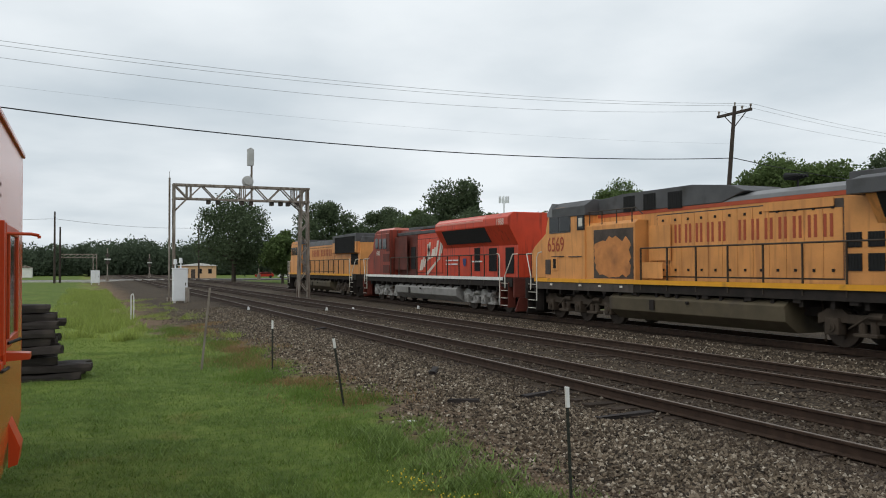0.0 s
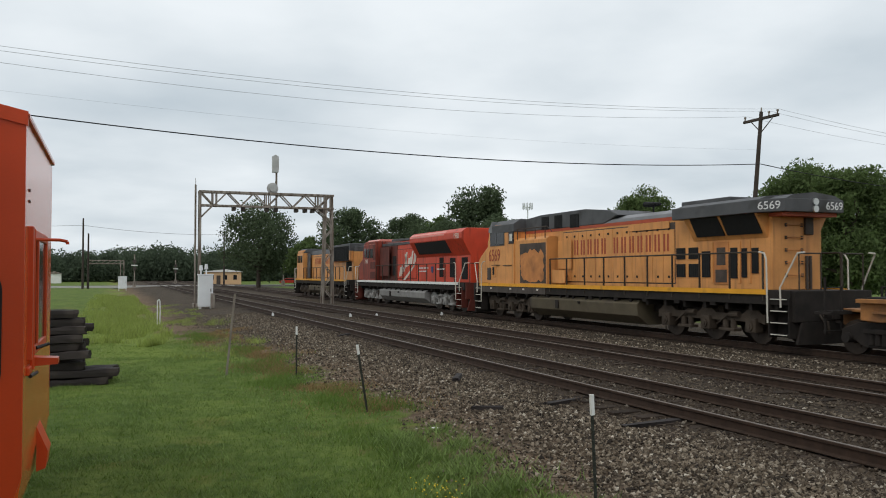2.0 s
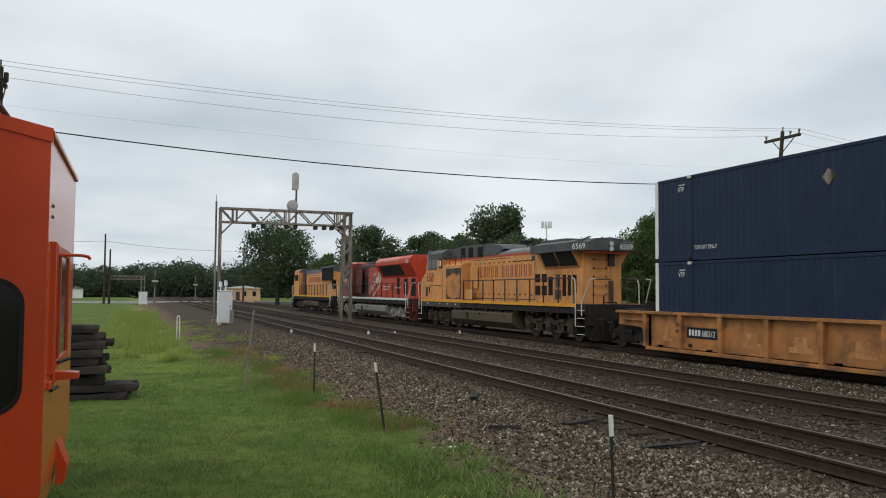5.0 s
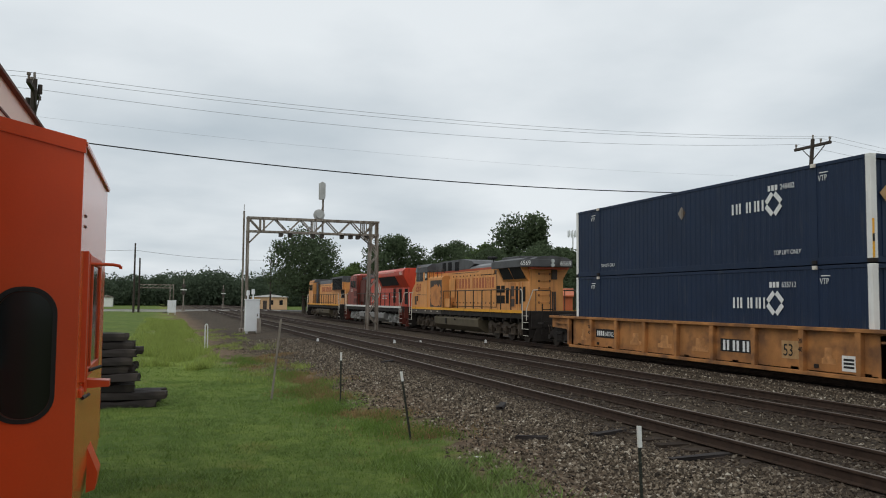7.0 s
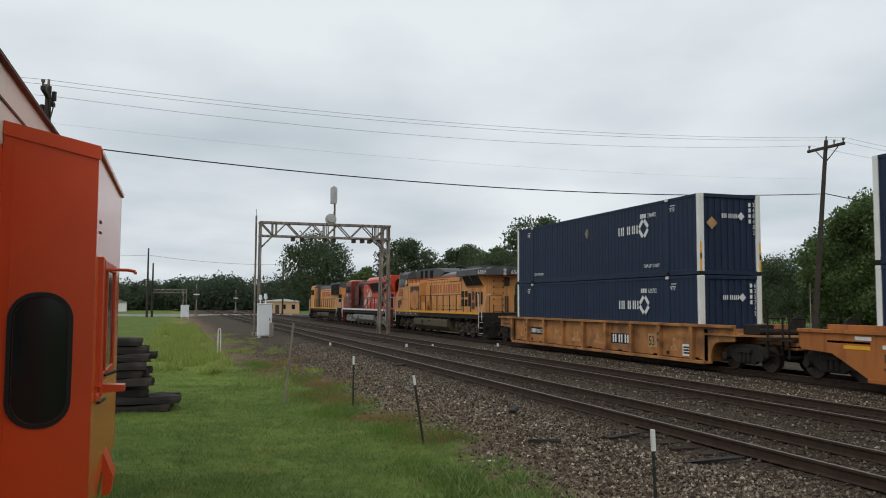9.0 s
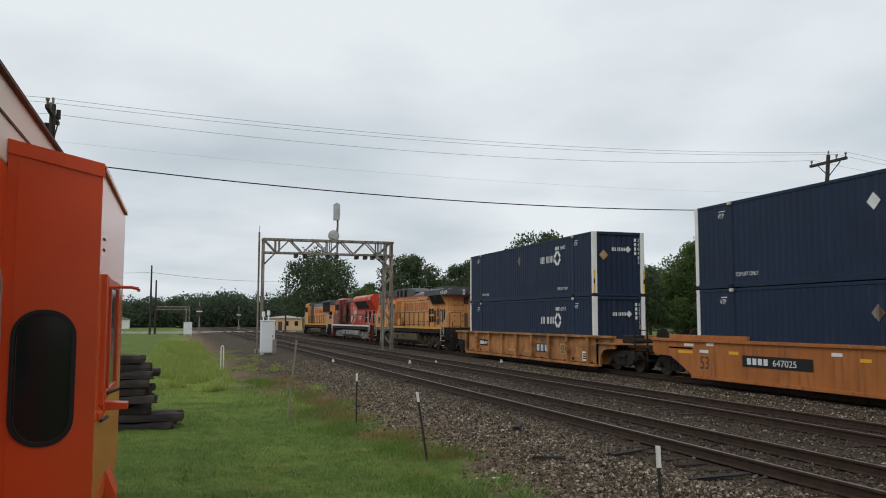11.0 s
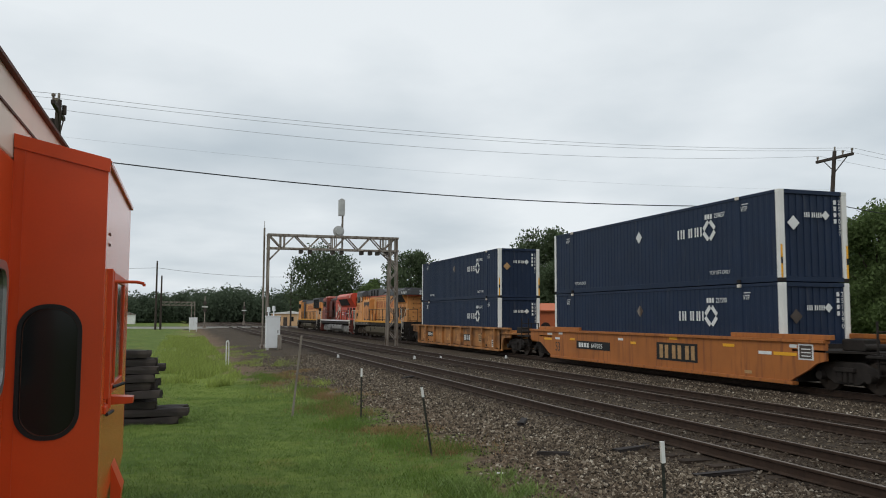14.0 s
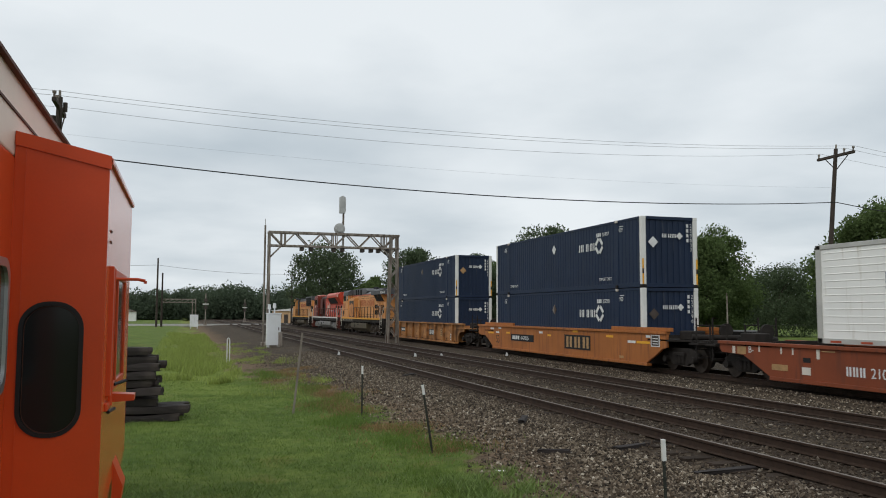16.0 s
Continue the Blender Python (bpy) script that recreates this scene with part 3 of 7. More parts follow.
def loco_truck(parent, y, mat, spread=1.85, axles=3):
    """A three-axle truck: side frames with journal boxes and springs, cross beam, brake gear, rolling wheelsets."""
    bm = B()
    n = axles // 2
    for sx in (-1, 1):
        x0, x1 = sorted((sx * 0.98, sx * 1.16))
        ends = spread * n
        top, low = 0.98, 0.66
        prof = [(-ends - 0.50, 0.60), (-ends - 0.50, 0.88)]
        for k in range(-n, n + 1):
            prof += [(k * spread - 0.42, top - 0.10), (k * spread - 0.22, top + 0.04), (k * spread + 0.22, top + 0.04), (k * spread + 0.42, top - 0.10)]
        prof += [(ends + 0.50, 0.88), (ends + 0.50, 0.60), (ends + 0.3, low), (-ends - 0.3, low)]
        prism(bm, prof, x0, x1, "x")
        for k in range(-n, n + 1):
            yy = k * spread
            box(bm, sx * 1.10 - 0.16, sx * 1.10 + 0.16, yy - 0.21, yy + 0.21, 0.34, 0.78, 0.03)
            rod(bm, (sx * 1.10, yy, 0.54), (sx * 1.30, yy, 0.54), 0.13, n=14)
            rod(bm, (sx * 1.29, yy, 0.54), (sx * 1.33, yy, 0.54), 0.06, n=10)
        for k in range(-n, n):
            yy = (k + 0.5) * spread
            for dy in (-0.17, 0.17):
                rod(bm, (sx * 1.12, yy + dy, 0.42), (sx * 1.12, yy + dy, 0.72), 0.10, n=10)
            box(bm, sx * 1.12 - 0.15, sx * 1.12 + 0.15, yy - 0.34, yy + 0.34, 0.34, 0.43, 0.015)
            rod(bm, (sx * 1.2, yy - 0.5, 0.86), (sx * 1.2, yy - 0.1, 0.86), 0.095, n=12)
            rod(bm, (sx * 1.26, yy - 0.1, 0.86), (sx * 1.16, yy + 0.55, 0.52), 0.03, n=6)
        # sand pipes
        for e in (-1, 1):
            rod(bm, (sx * 0.86, e * (ends + 0.62), 1.2), (sx * 0.80, e * (ends + 0.56), 0.12), 0.022, n=6)
    box(bm, -0.95, 0.95, -0.5, 0.5, 0.55, 1.1, 0.03)
    tr = part("truck", bm, mat, parent, "three-axle truck casting with springs and brake cylinders")
    tr.location = (0, y, 0)
    for k in range(-n, n + 1):
        w = new("wheelset", WHEEL_BIG)
        w.parent = tr
        w.location = (0, k * spread, 0.52)
        WHEELS.append((w, (0, k * spread, 0.52), 0.52))
    return tr


def car_truck(parent, y):
    bm = B()
    for sx in (-1, 1):
        prof = [(-1.12, 0.50), (-1.12, 0.66), (-0.55, 0.86), (0.55, 0.86), (1.12, 0.66), (1.12, 0.50), (0.8, 0.46), (0.42, 0.22), (-0.42, 0.22), (-0.8, 0.46)]
        x0, x1 = sorted((sx * 0.92, sx * 1.06))
        prism(bm, prof, x0, x1, "x", 0.02)
        for dy in (-0.2, 0, 0.2):
            rod(bm, (sx * 1.06, dy, 0.30), (sx * 1.06, dy, 0.60), 0.085, n=10)
        box(bm, sx * 1.05 - 0.12, sx * 1.05 + 0.12, -0.36, 0.36, 0.58, 0.70, 0.02)
        for dy in (-0.89, 0.89):
            rod(bm, (sx * 0.98, dy, 0.44), (sx * 1.20, dy, 0.44), 0.13, n=14)
    box(bm, -0.95, 0.95, -0.22, 0.22, 0.5, 0.85, 0.02)
    tr = part("truck", bm, M["under"], parent, "two-axle truck with dark cast side frames")
    tr.location = (0, y, 0)
    for dy in (-0.89, 0.89):
        w = new("wheelset", WHEEL_SMALL)
        w.parent = tr
        w.location = (0, dy, 0.44)
        WHEELS.append((w, (0, dy, 0.44), 0.44))
    return tr


def coupler(parent, y, sgn, z=0.88):
    bm = B()
    box(bm, -0.10, 0.10, min(y, y + sgn * 0.55), max(y, y + sgn * 0.55), z - 0.1, z + 0.1, 0.02)
    prism(bm, [(-0.17, y + sgn * 0.50), (0.20, y + sgn * 0.50), (0.20, y + sgn * 0.72), (0.06, y + sgn * 0.76), (0.03, y + sgn * 0.64), (-0.12, y + sgn * 0.72)],
          z - 0.16, z + 0.16, "z")
    part("coupler", bm, M["under"], parent, "rusty knuckle coupler")


def handrail(parent, y0, y1, step, z0, z1, mat, xs=(-1.5, 1.5), name="handrail"):
    for x in xs:
        bm = B()
        rod(bm, (x, y0, z1), (x, y1, z1), 0.026, n=8)
        k = max(1, round(abs(y1 - y0) / step))
        for i in range(k + 1):
            yy = y0 + (y1 - y0) * i / k
            beam(bm, (x, yy, z0 - 0.3), (x, yy, z1), 0.055, 0.035)
        part(name, bm, mat, parent, "walkway handrail on slim posts")


def corner_steps(parent, y, sgn, mat_rail, mat_body):
    """The stair well at a corner of the platform, on both sides, with its grab rails."""
    for sx in (-1, 1):
        for k in range(4):
            z = 0.36 + 0.33 * k
            bm = B()
            box(bm, min(sx * 1.22, sx * 1.54), max(sx * 1.22, sx * 1.54), y - 0.34, y + 0.34, z, z + 0.04)
            tread = part("step", bm, mat_body, parent, "dark step plate")
            bm = B()
            box(bm, sx * 1.545 - 0.012, sx * 1.545 + 0.012, y - 0.30, y + 0.30, z + 0.016, z + 0.040)
            part("step_edge", bm, mat_rail, tread, "pale painted step edge")
        bm = B()
        box(bm, min(sx * 1.19, sx * 1.23), max(sx * 1.19, sx * 1.23), y - 0.4, y + 0.4, 0.3, 1.62)
        for e in (-1, 1):
            prism(bm, [(sx * 1.2, 0.30), (sx * 1.55, 0.30), (sx * 1.55, 1.4), (sx * 1.2, 1.62)], y + e * 0.37 - 0.015, y + e * 0.37 + 0.015)
        part("step_well", bm, mat_body, parent, "dark stair well plates")
        bm = B()
        tube(bm, [(sx * 1.56, y - sgn * 0.40, 0.7), (sx * 1.56, y - sgn * 0.42, 2.5), (sx * 1.54, y - sgn * 0.52, 2.68), (sx * 1.52, y - sgn * 0.75, 2.72)], 0.024)
        tube(bm, [(sx * 1.56, y + sgn * 0.1, 1.15), (sx * 1.56, y + sgn * 0.08, 1.7), (sx * 1.45, y + sgn * 0.62, 2.66), (sx * 1.2, y + sgn * 0.62, 2.68)], 0.024)
        part("grab_rail", bm, mat_rail, parent, "off-white bent grab rail")


def platform(parent, half, mat_edge, mat_end):
    bm = B()
    box(bm, -1.50, 1.50, -half + 0.05, half - 0.05, 1.22, 1.62)
    box(bm, -0.75, 0.75, -half + 0.2, half - 0.2, 0.75, 1.25)
    for k in range(int(half * 2)):
        y = -half + 0.6 + k
        box(bm, -1.42, 1.42, y, y + 0.12, 1.02, 1.24)
    part("underframe", bm, M["under"], parent, "grimy black underframe")
    for sx in (-1, 1):
        bm = B()
        box(bm, sx * 1.53 - 0.03, sx * 1.53 + 0.03, -half + 0.9, half - 0.9, 1.50, 1.645)
        part("sill_stripe", bm, mat_edge, parent, "painted stripe along the walkway edge")
        bm = B()
        for i in range(9):
            yy = -half * 0.7 + i * half * 0.165
            rod(bm, (sx * 1.40, yy, 1.33), (sx * 1.40, yy + half * 0.165, 1.33), 0.03 + 0.012 * (i % 2), n=6)
            box(bm, sx * 1.40 - 0.07, sx * 1.40 + 0.07, yy - 0.1, yy + 0.16, 1.12, 1.40)
        part("pipework", bm, M["under"], parent, "dark air pipes and fittings")
    for sgn in (-1, 1):
        bm = B()
        box(bm, -1.45, 1.45, sgn * half - 0.06, sgn * half + 0.06, 0.75, 1.62, 0.02)
        prism(bm, [(-1.4, 0.14), (1.4, 0.14), (1.2, 0.75), (-1.2, 0.75)], sgn * (half + 0.05) - 0.04, sgn * (half + 0.05) + 0.04)
        part("pilot", bm, mat_end, parent, "dark pilot plate with snow plough")
        for hx in (-0.55, -0.42, 0.42, 0.55):
            bm = B()
            tube(bm, [(hx, sgn * (half + 0.06), 0.95), (hx, sgn * (half + 0.22), 0.75), (hx, sgn * (half + 0.26), 0.45)], 0.028)
            part("brake_hose", bm, M["rail_dark"], parent)
        for ex in (-1, 1):
            bm = B()
            tube(bm, [(ex * 1.2, sgn * (half - 0.02), 1.62), (ex * 1.2, sgn * (half - 0.02), 2.66), (ex * 0.4, sgn * (half - 0.02), 2.66), (ex * 0.4, sgn * (half - 0.02), 1.62)], 0.022)
            part("end_rail", bm, M["rail_dark"], parent)
        coupler(parent, sgn * half, sgn)


def fuel_tank(parent, y0, y1, mat, z0=0.27, z1=1.16):
    bm = B()
    prism(bm, [(-1.02, z0), (1.02, z0), (1.46, z0 + 0.32), (1.50, z1 - 0.14), (1.30, z1), (-1.30, z1), (-1.50, z1 - 0.14), (-1.46, z0 + 0.32)], y0, y1, "y", 0.02)
    tank = part("fuel_tank", bm, mat, parent, "dusty slab-sided fuel tank")
    for sx in (-1, 1):
        bm = B()
        box(bm, sx * 1.51 - 0.02, sx * 1.51 + 0.02, y1 - 2.55, y1 - 2.30, z1 - 0.50, z1 - 0.16, 0.01)
        part("sight_glass", bm, M["under"], tank, "dark gauge recess")
        bm = B()
        rod(bm, (sx * 1.45, y1 - 4.2, z1 - 0.2), (sx * 1.58, y1 - 4.2, z1 - 0.2), 0.05, n=10)
        part("filler_cap", bm, M["under"], tank, "dark filler cap")


def panes(parent, rects, x, mat, name, label=""):
    """Thin raised panels on the two sides: (y0, y1, z0, z1)."""
    for y0, y1, z0, z1 in rects:
        for sx in (-1, 1):
            bm = B()
            box(bm, sx * x - 0.018, sx * x + 0.018, y0, y1, z0, z1, 0.006)
            part(name, bm, mat, parent, label)


def louvre(parent, rects, x, name="grille", label="black ventilation grille"):
    for y0, y1, z0, z1 in rects:
        for sx in (-1, 1):
            bm = B()
            box(bm, sx * x - 0.012, sx * x + 0.012, y0, y1, z0, z1)
            k = max(2, int((y1 - y0) / 0.09))
            for i in range(k):
                yy = y0 + (i + 0.5) * (y1 - y0) / k
                box(bm, sx * (x + 0.012) - 0.012, sx * (x + 0.012) + 0.012, yy - 0.018, yy + 0.018, z0 + 0.02, z1 - 0.02)
            part(name, bm, M["black"], parent, label)


def bars(parent, starts, width, z0, z1, x, mat, label, slant=0.0, name="lettering_bar"):
    """Block shapes that stand for lettering on the side which faces -x."""
    for y in starts:
        bm = B()
        prism(bm, [(y, z0), (y - width, z0), (y - width - slant, z1), (y - slant, z1)], x - 0.003, x + 0.003, "x")
        part(name, bm, mat, parent, label)


def horn(bm, x, y, z):
    rod(bm, (x, y, z - 0.35), (x, y, z), 0.03, n=6)
    for dx in (-0.16, 0, 0.16):
        rod(bm, (x + dx, y - 0.2, z), (x + dx, y + 0.28, z), 0.045, 0.11, n=10)


def wide_nose_engine():
    """The third engine: yellow with a grey roof, a wide flat radiator roof at its rear and a scuffed cab side."""
    c = 20.22
    e = mover(thing("locomotive", "faded yellow diesel locomotive with grey roof and overhanging radiator wings", "locomotive", "engines of the train"), c)
    h = 10.68
    platform(e, h, M["yellow_clean"], M["under"])
    fuel_tank(e, 16.7 - c, 24.75 - c, M["tank"])
    loco_truck(e, 27.2 - c, M["truck"], 2.0)
    loco_truck(e, 13.4 - c, M["truck"], 2.0)
    W = 0.95
    # long hood
    bm = B()
    prism(bm, [(-W, 1.62), (W, 1.62), (W, 4.02), (-W, 4.02)], 10.8 - c, 23.2 - c, "y", 0.02)
    part("hood", bm, M["yellow"], e, "faded yellow engine hood")
    bm = B()
    prism(bm, [(-W - 0.012, 3.93), (W + 0.012, 3.93), (W + 0.012, 4.05), (-W - 0.012, 4.05)], 15.1 - c, 26.2 - c)
    part("stripe", bm, M["stripe_red"], e, "narrow orange red stripe")
    bm = B()
    prism(bm, [(-W - 0.01, 4.045), (W + 0.01, 4.045), (W - 0.02, 4.18), (0.62, 4.32), (-0.62, 4.32), (-W + 0.02, 4.18)], 14.9 - c, 21.0 - c, "y", 0.02)
    part("hood_roof", bm, M["roof_light"], e, "pale grey rounded hood roof")
    bm = B()
    prism(bm, [(19.6 - c, 4.05), (26.1 - c, 4.05), (26.1 - c, 4.62), (24.6 - c, 4.72), (20.9 - c, 4.72), (19.2 - c, 4.56), (18.6 - c, 4.34)], -0.98, 0.98, "x", 0.03)
    part("exhaust_housing", bm, M["loco_grey"], e, "sooty grey raised roof housing")
    louvre(e, [(23.9 - c, 24.55 - c, 4.06, 4.62), (22.75 - c, 23.4 - c, 4.06, 4.62), (21.4 - c, 22.1 - c, 4.02, 4.58)], 0.985, "roof_grille")
    # radiator section
    bm = B()
    prism(bm, [(-1.50, 14.7 - c), (-1.50, 10.85 - c), (-1.12, 10.12 - c), (1.12, 10.12 - c), (1.50, 10.85 - c), (1.50, 14.7 - c)], 3.87, 4.25, "z", 0.02)
    wing = part("radiator_wing", bm, M["loco_grey"], e, "dark grey overhanging radiator roof")
    bm = B()
    prism(bm, [(-1.48, 4.23), (1.48, 4.23), (1.05, 4.37), (0.0, 4.47), (-1.05, 4.37)], 10.85 - c, 14.6 - c)
    prism(bm, [(-1.10, 4.23), (1.10, 4.23), (0.8, 4.36), (0.0, 4.45), (-0.8, 4.36)], 10.14 - c, 10.86 - c)
    part("wing_roof", bm, M["loco_grey"], wing, "dark grey ridged roof sheet")
    bm = B()
    box(bm, -1.04, 1.04, 10.30 - c, 10.82 - c, 3.76, 3.868)
    part("stripe", bm, M["stripe_red"], e, "narrow orange red stripe")
    bm = B()
    prism(bm, [(-W - 0.005, 3.15), (W + 0.005, 3.15), (1.42, 3.94), (-1.42, 3.94)], 10.95 - c, 14.25 - c, "y", 0.01)
    part("radiator_flare", bm, M["yellow"], e, "flared yellow radiator side")
    for sx in (-1, 1):
        for y0, y1 in ((11.05, 12.52), (12.64, 13.95)):
            bm = B()
            a, b2 = (W + 0.10, 3.28), (1.36, 3.90)
            prism(bm, [(sx * a[0], a[1]), (sx * (a[0] + 0.035), a[1]), (sx * (b2[0] + 0.035), b2[1]), (sx * b2[0], b2[1])], y0 - c, y1 - c)
            part("radiator_screen", bm, M["black"], e, "slanted black radiator screen")
    bm = B()
    box(bm, -0.55, 0.55, 13.0 - c, 15.4 - c, 4.3, 4.56, 0.03)
    part("fan_housing", bm, M["loco_grey"], e)
    bm = B()
    horn(bm, -0.3, 17.3 - c, 4.66)
    part("horn", bm, M["black"], e, "black air horn")
    louvre(e, [(y0 - c, y1 - c, z0, z1) for y0, y1, z0, z1 in ((14.70, 15.16, 2.58, 2.96), (14.05, 14.52, 2.58, 2.96), (14.70, 15.16, 1.98, 2.42), (14.05, 14.52, 1.98, 2.42),
               (13.46, 13.86, 1.98, 2.82), (12.23, 12.53, 1.95, 2.90), (11.82, 12.05, 1.98, 2.87), (11.34, 11.62, 2.10, 2.87))], W + 0.012)
    panes(e, [(12.60 - c, 13.28 - c, 1.76, 3.10)], W + 0.008, M["scuffed"], "access_door", "scuffed access door")
    panes(e, [(12.68 - c, 13.20 - c, 1.82, 2.22)], W + 0.018, M["patch"], "door_vent", "dark lower door vent")
    panes(e, [(12.74 - c, 13.14 - c, 2.36, 2.92)], W + 0.016, M["patch"], "door_patch", "dark rubbed patch on the door")
    panes(e, [(11.66 - c, 11.78 - c, 1.8, 3.1), (12.09 - c, 12.19 - c, 1.8, 3.1), (13.32 - c, 13.42 - c, 1.8, 3.1)], W + 0.014, M["yellow"], "door_post", "raised yellow door post")
    doors = [(15.25 + 0.62 * k, 15.25 + 0.62 * k + 0.59) for k in range(12)]
    panes(e, [(15.22 - c, 22.72 - c, 1.74, 3.86)], W - 0.012, M["patch"], "door_recess", "dark gaps between the doors")
    panes(e, [(a - c, b - c + 0.012, 1.78, 3.62 if i < 4 else 3.82) for i, (a, b) in enumerate(doors)], W + 0.008, M["yellow"], "hood_door", "yellow hood door")
    panes(e, [(15.5 - c, 17.9 - c, 3.66, 3.9)], W + 0.035, M["yellow"], "air_intake", "raised yellow box")
    for a, b in doors:
        for z in (1.95, 3.6):
            for sx in (-1, 1):
                bm = B()
                box(bm, sx * (W + 0.03) - 0.02, sx * (W + 0.03) + 0.02, a - c + 0.25, a - c + 0.33, z, z + 0.08)
                part("door_latch", bm, M["under"], e, "small black door latch")
    # electrical cabinet behind the cab
    bm = B()
    prism(bm, [(-1.44, 1.62), (1.44, 1.62), (1.44, 3.62), (1.30, 3.74), (-1.30, 3.74), (-1.44, 3.62)], 23.3 - c, 26.4 - c, "y", 0.02)
    part("equipment_cabinet", bm, M["yellow"], e, "wide yellow cabinet behind the cab")
    bm = B()
    prism(bm, [(-W, 3.7), (W, 3.7), (W, 4.06), (-W, 4.06)], 23.0 - c, 26.4 - c)
    part("upper_cabinet", bm, M["yellow"], e)
    panes(e, [(23.38 - c, 25.78 - c, 1.68, 3.46)], 1.432, M["patch"], "paint_scar", "bare dark patch of worn paint")
    rnd = random.Random(9)
    edge = [(23.50 + 0.14 * rnd.random(), 1.86 + k * 0.14) for k in range(9)] + [(23.8 + k * 0.20, 3.10 + rnd.uniform(-0.12, 0.20)) for k in range(9)]
    edge += [(25.68 + rnd.uniform(-0.07, 0.09), 2.95 - k * 0.13) for k in range(8)] + [(25.4 - k * 0.2, 1.75 + rnd.uniform(-0.06, 0.12)) for k in range(9)]
    for sx in (-1, 1):
        bm = B()
        prism(bm, [(y - c, z) for y, z in edge], *sorted((sx * 1.440, sx * 1.458)), "x")
        part("cabinet_door", bm, M["scuffed"], e, "scuffed brown yellow cabinet door")
    for sx in (-1, 1):
        bm = B()
        tube(bm, [(sx * 1.4, 22.9 - c, 3.9), (sx * 1.4, 23.3 - c, 4.15), (sx * 1.4, 26.2 - c, 4.15)], 0.02)
        for y in (23.5, 24.4, 25.3, 26.1):
            beam(bm, (sx * 1.4, y - c, 3.6), (sx * 1.4, y - c, 4.15), 0.03)
        part("roof_handrail", bm, M["rail_dark"], e)
    panes(e, [(22.0 - c, 23.1 - c, 1.7, 2.25)], 1.30, M["yellow"], "battery_box", "yellow battery box")
    panes(e, [(21.9 - c, 23.0 - c, 2.3, 3.5)], 1.05, M["yellow"], "side_cabinet", "shallow yellow cabinet")
    # cab
    bm = B()
    prism(bm, [(26.3 - c, 1.62), (29.15 - c, 1.62), (29.15 - c, 3.62), (28.85 - c, 4.36), (28.3 - c, 4.45), (26.3 - c, 4.45)], -1.50, 1.50, "x", 0.03)
    part("cab", bm, M["yellow"], e, "yellow driver's cab")
    bm = B()
    prism(bm, [(-1.53, 4.05), (1.53, 4.05), (1.53, 4.42), (1.15, 4.66), (-1.15, 4.66), (-1.53, 4.42)], 26.25 - c, 28.6 - c, "y", 0.02)
    part("cab_roof", bm, M["loco_grey"], e, "grey cab roof")
    # visor: reflected sky is put into its paler grey
    bm = B()
    prism(bm, [(28.6 - c, 4.10), (29.0 - c, 4.12), (29.0 - c, 4.26), (28.6 - c, 4.64)], -1.52, 1.52, "x")
    part("cab_visor", bm, M["roof_light"], e, "grey roof front paled for sky reflection")
    panes(e, [(28.12 - c, 28.78 - c, 3.50, 4.08), (26.36 - c, 26.74 - c, 3.56, 4.02), (27.32 - c, 28.02 - c, 3.50, 4.08)], 1.51, M["glass"], "window", "dark cab side window")
    panes(e, [(26.30 - c, 26.80 - c, 3.50, 4.08)], 1.505, M["black"], "window_frame", "black window frame")
    panes(e, [(27.26 - c, 28.84 - c, 3.44, 4.13)], 1.500, M["loco_grey"], "window_frame", "grey window surround")
    panes(e, [(26.42 - c, 26.68 - c, 3.64, 3.96)], 1.513, M["rail_white"], "mirror", "pale cab mirror")
    panes(e, [(23.3 - c, 29.9 - c, 1.20, 1.49)], 1.515, M["galv_dark"], "sill_band", "brown grey band under the walkway edge")
    panes(e, [(yy - c, yy - c + 0.16, 1.36, 1.43) for yy in (23.9, 25.2, 26.5, 28.6)], 1.536, M["cream"], "reflector", "small pale reflector")
    # nose
    bm = B()
    prism(bm, [(28.9 - c, 1.62), (30.55 - c, 1.62), (30.55 - c, 2.75), (30.3 - c, 2.98), (29.15 - c, 3.62), (28.9 - c, 3.62)], -1.36, 1.36, "x", 0.06)
    part("nose", bm, M["yellow"], e, "sloping yellow nose")
    panes(e, [(28.75 - c, 29.15 - c, 1.8, 2.4)], 1.51, M["patch"], "nose_vent")
    panes(e, [(28.2 - c, 28.6 - c, 1.95, 2.5)], 1.51, M["yellow"], "battery_door")
    louvre(e, [(28.33 - c, 28.52 - c, 2.05, 2.42)], 1.53)
    for sx in (-1, 1):
        for yy, z in ((28.35, 2.5), (27.1, 2.48)):
            bm = B()
            box(bm, sx * 1.52 - 0.02, sx * 1.52 + 0.02, yy - c - 0.6, yy - c + 0.3, z, z + 0.03)
            part("drip_strip", bm, M["patch"], e)
    # numbers and lettering
    lettering("6569", 0.82, M["letter_red"], e, side(-1.515, 29.0 - c, 2.72), label="dark red road number", squeeze=0.78)
    lettering("6569", 0.33, M["mark_white"], e, Matrix.Translation((-1.485, 10.80 - c, 3.95)) @ pose(0, 0, 0, 90, 0, -62.5), label="white road number")
    lettering("6569", 0.33, M["mark_white"], e, rear(0.42, 10.112 - c, 3.95), label="white road number")
    pitch = 0.51
    starts = [21.78 - c - pitch * k for k in range(5)] + [21.78 - c - pitch * (k + 0.65) for k in range(5, 12)]
    bars(e, starts, 0.10, 2.87, 3.48, -W - 0.032, M["letter_red"], "dark red bar in a row of large lettering")
    bars(e, [s - 0.20 for s in starts], 0.10, 2.87, 3.48, -W - 0.032, M["letter_red"], "dark red bar in a row of large lettering")
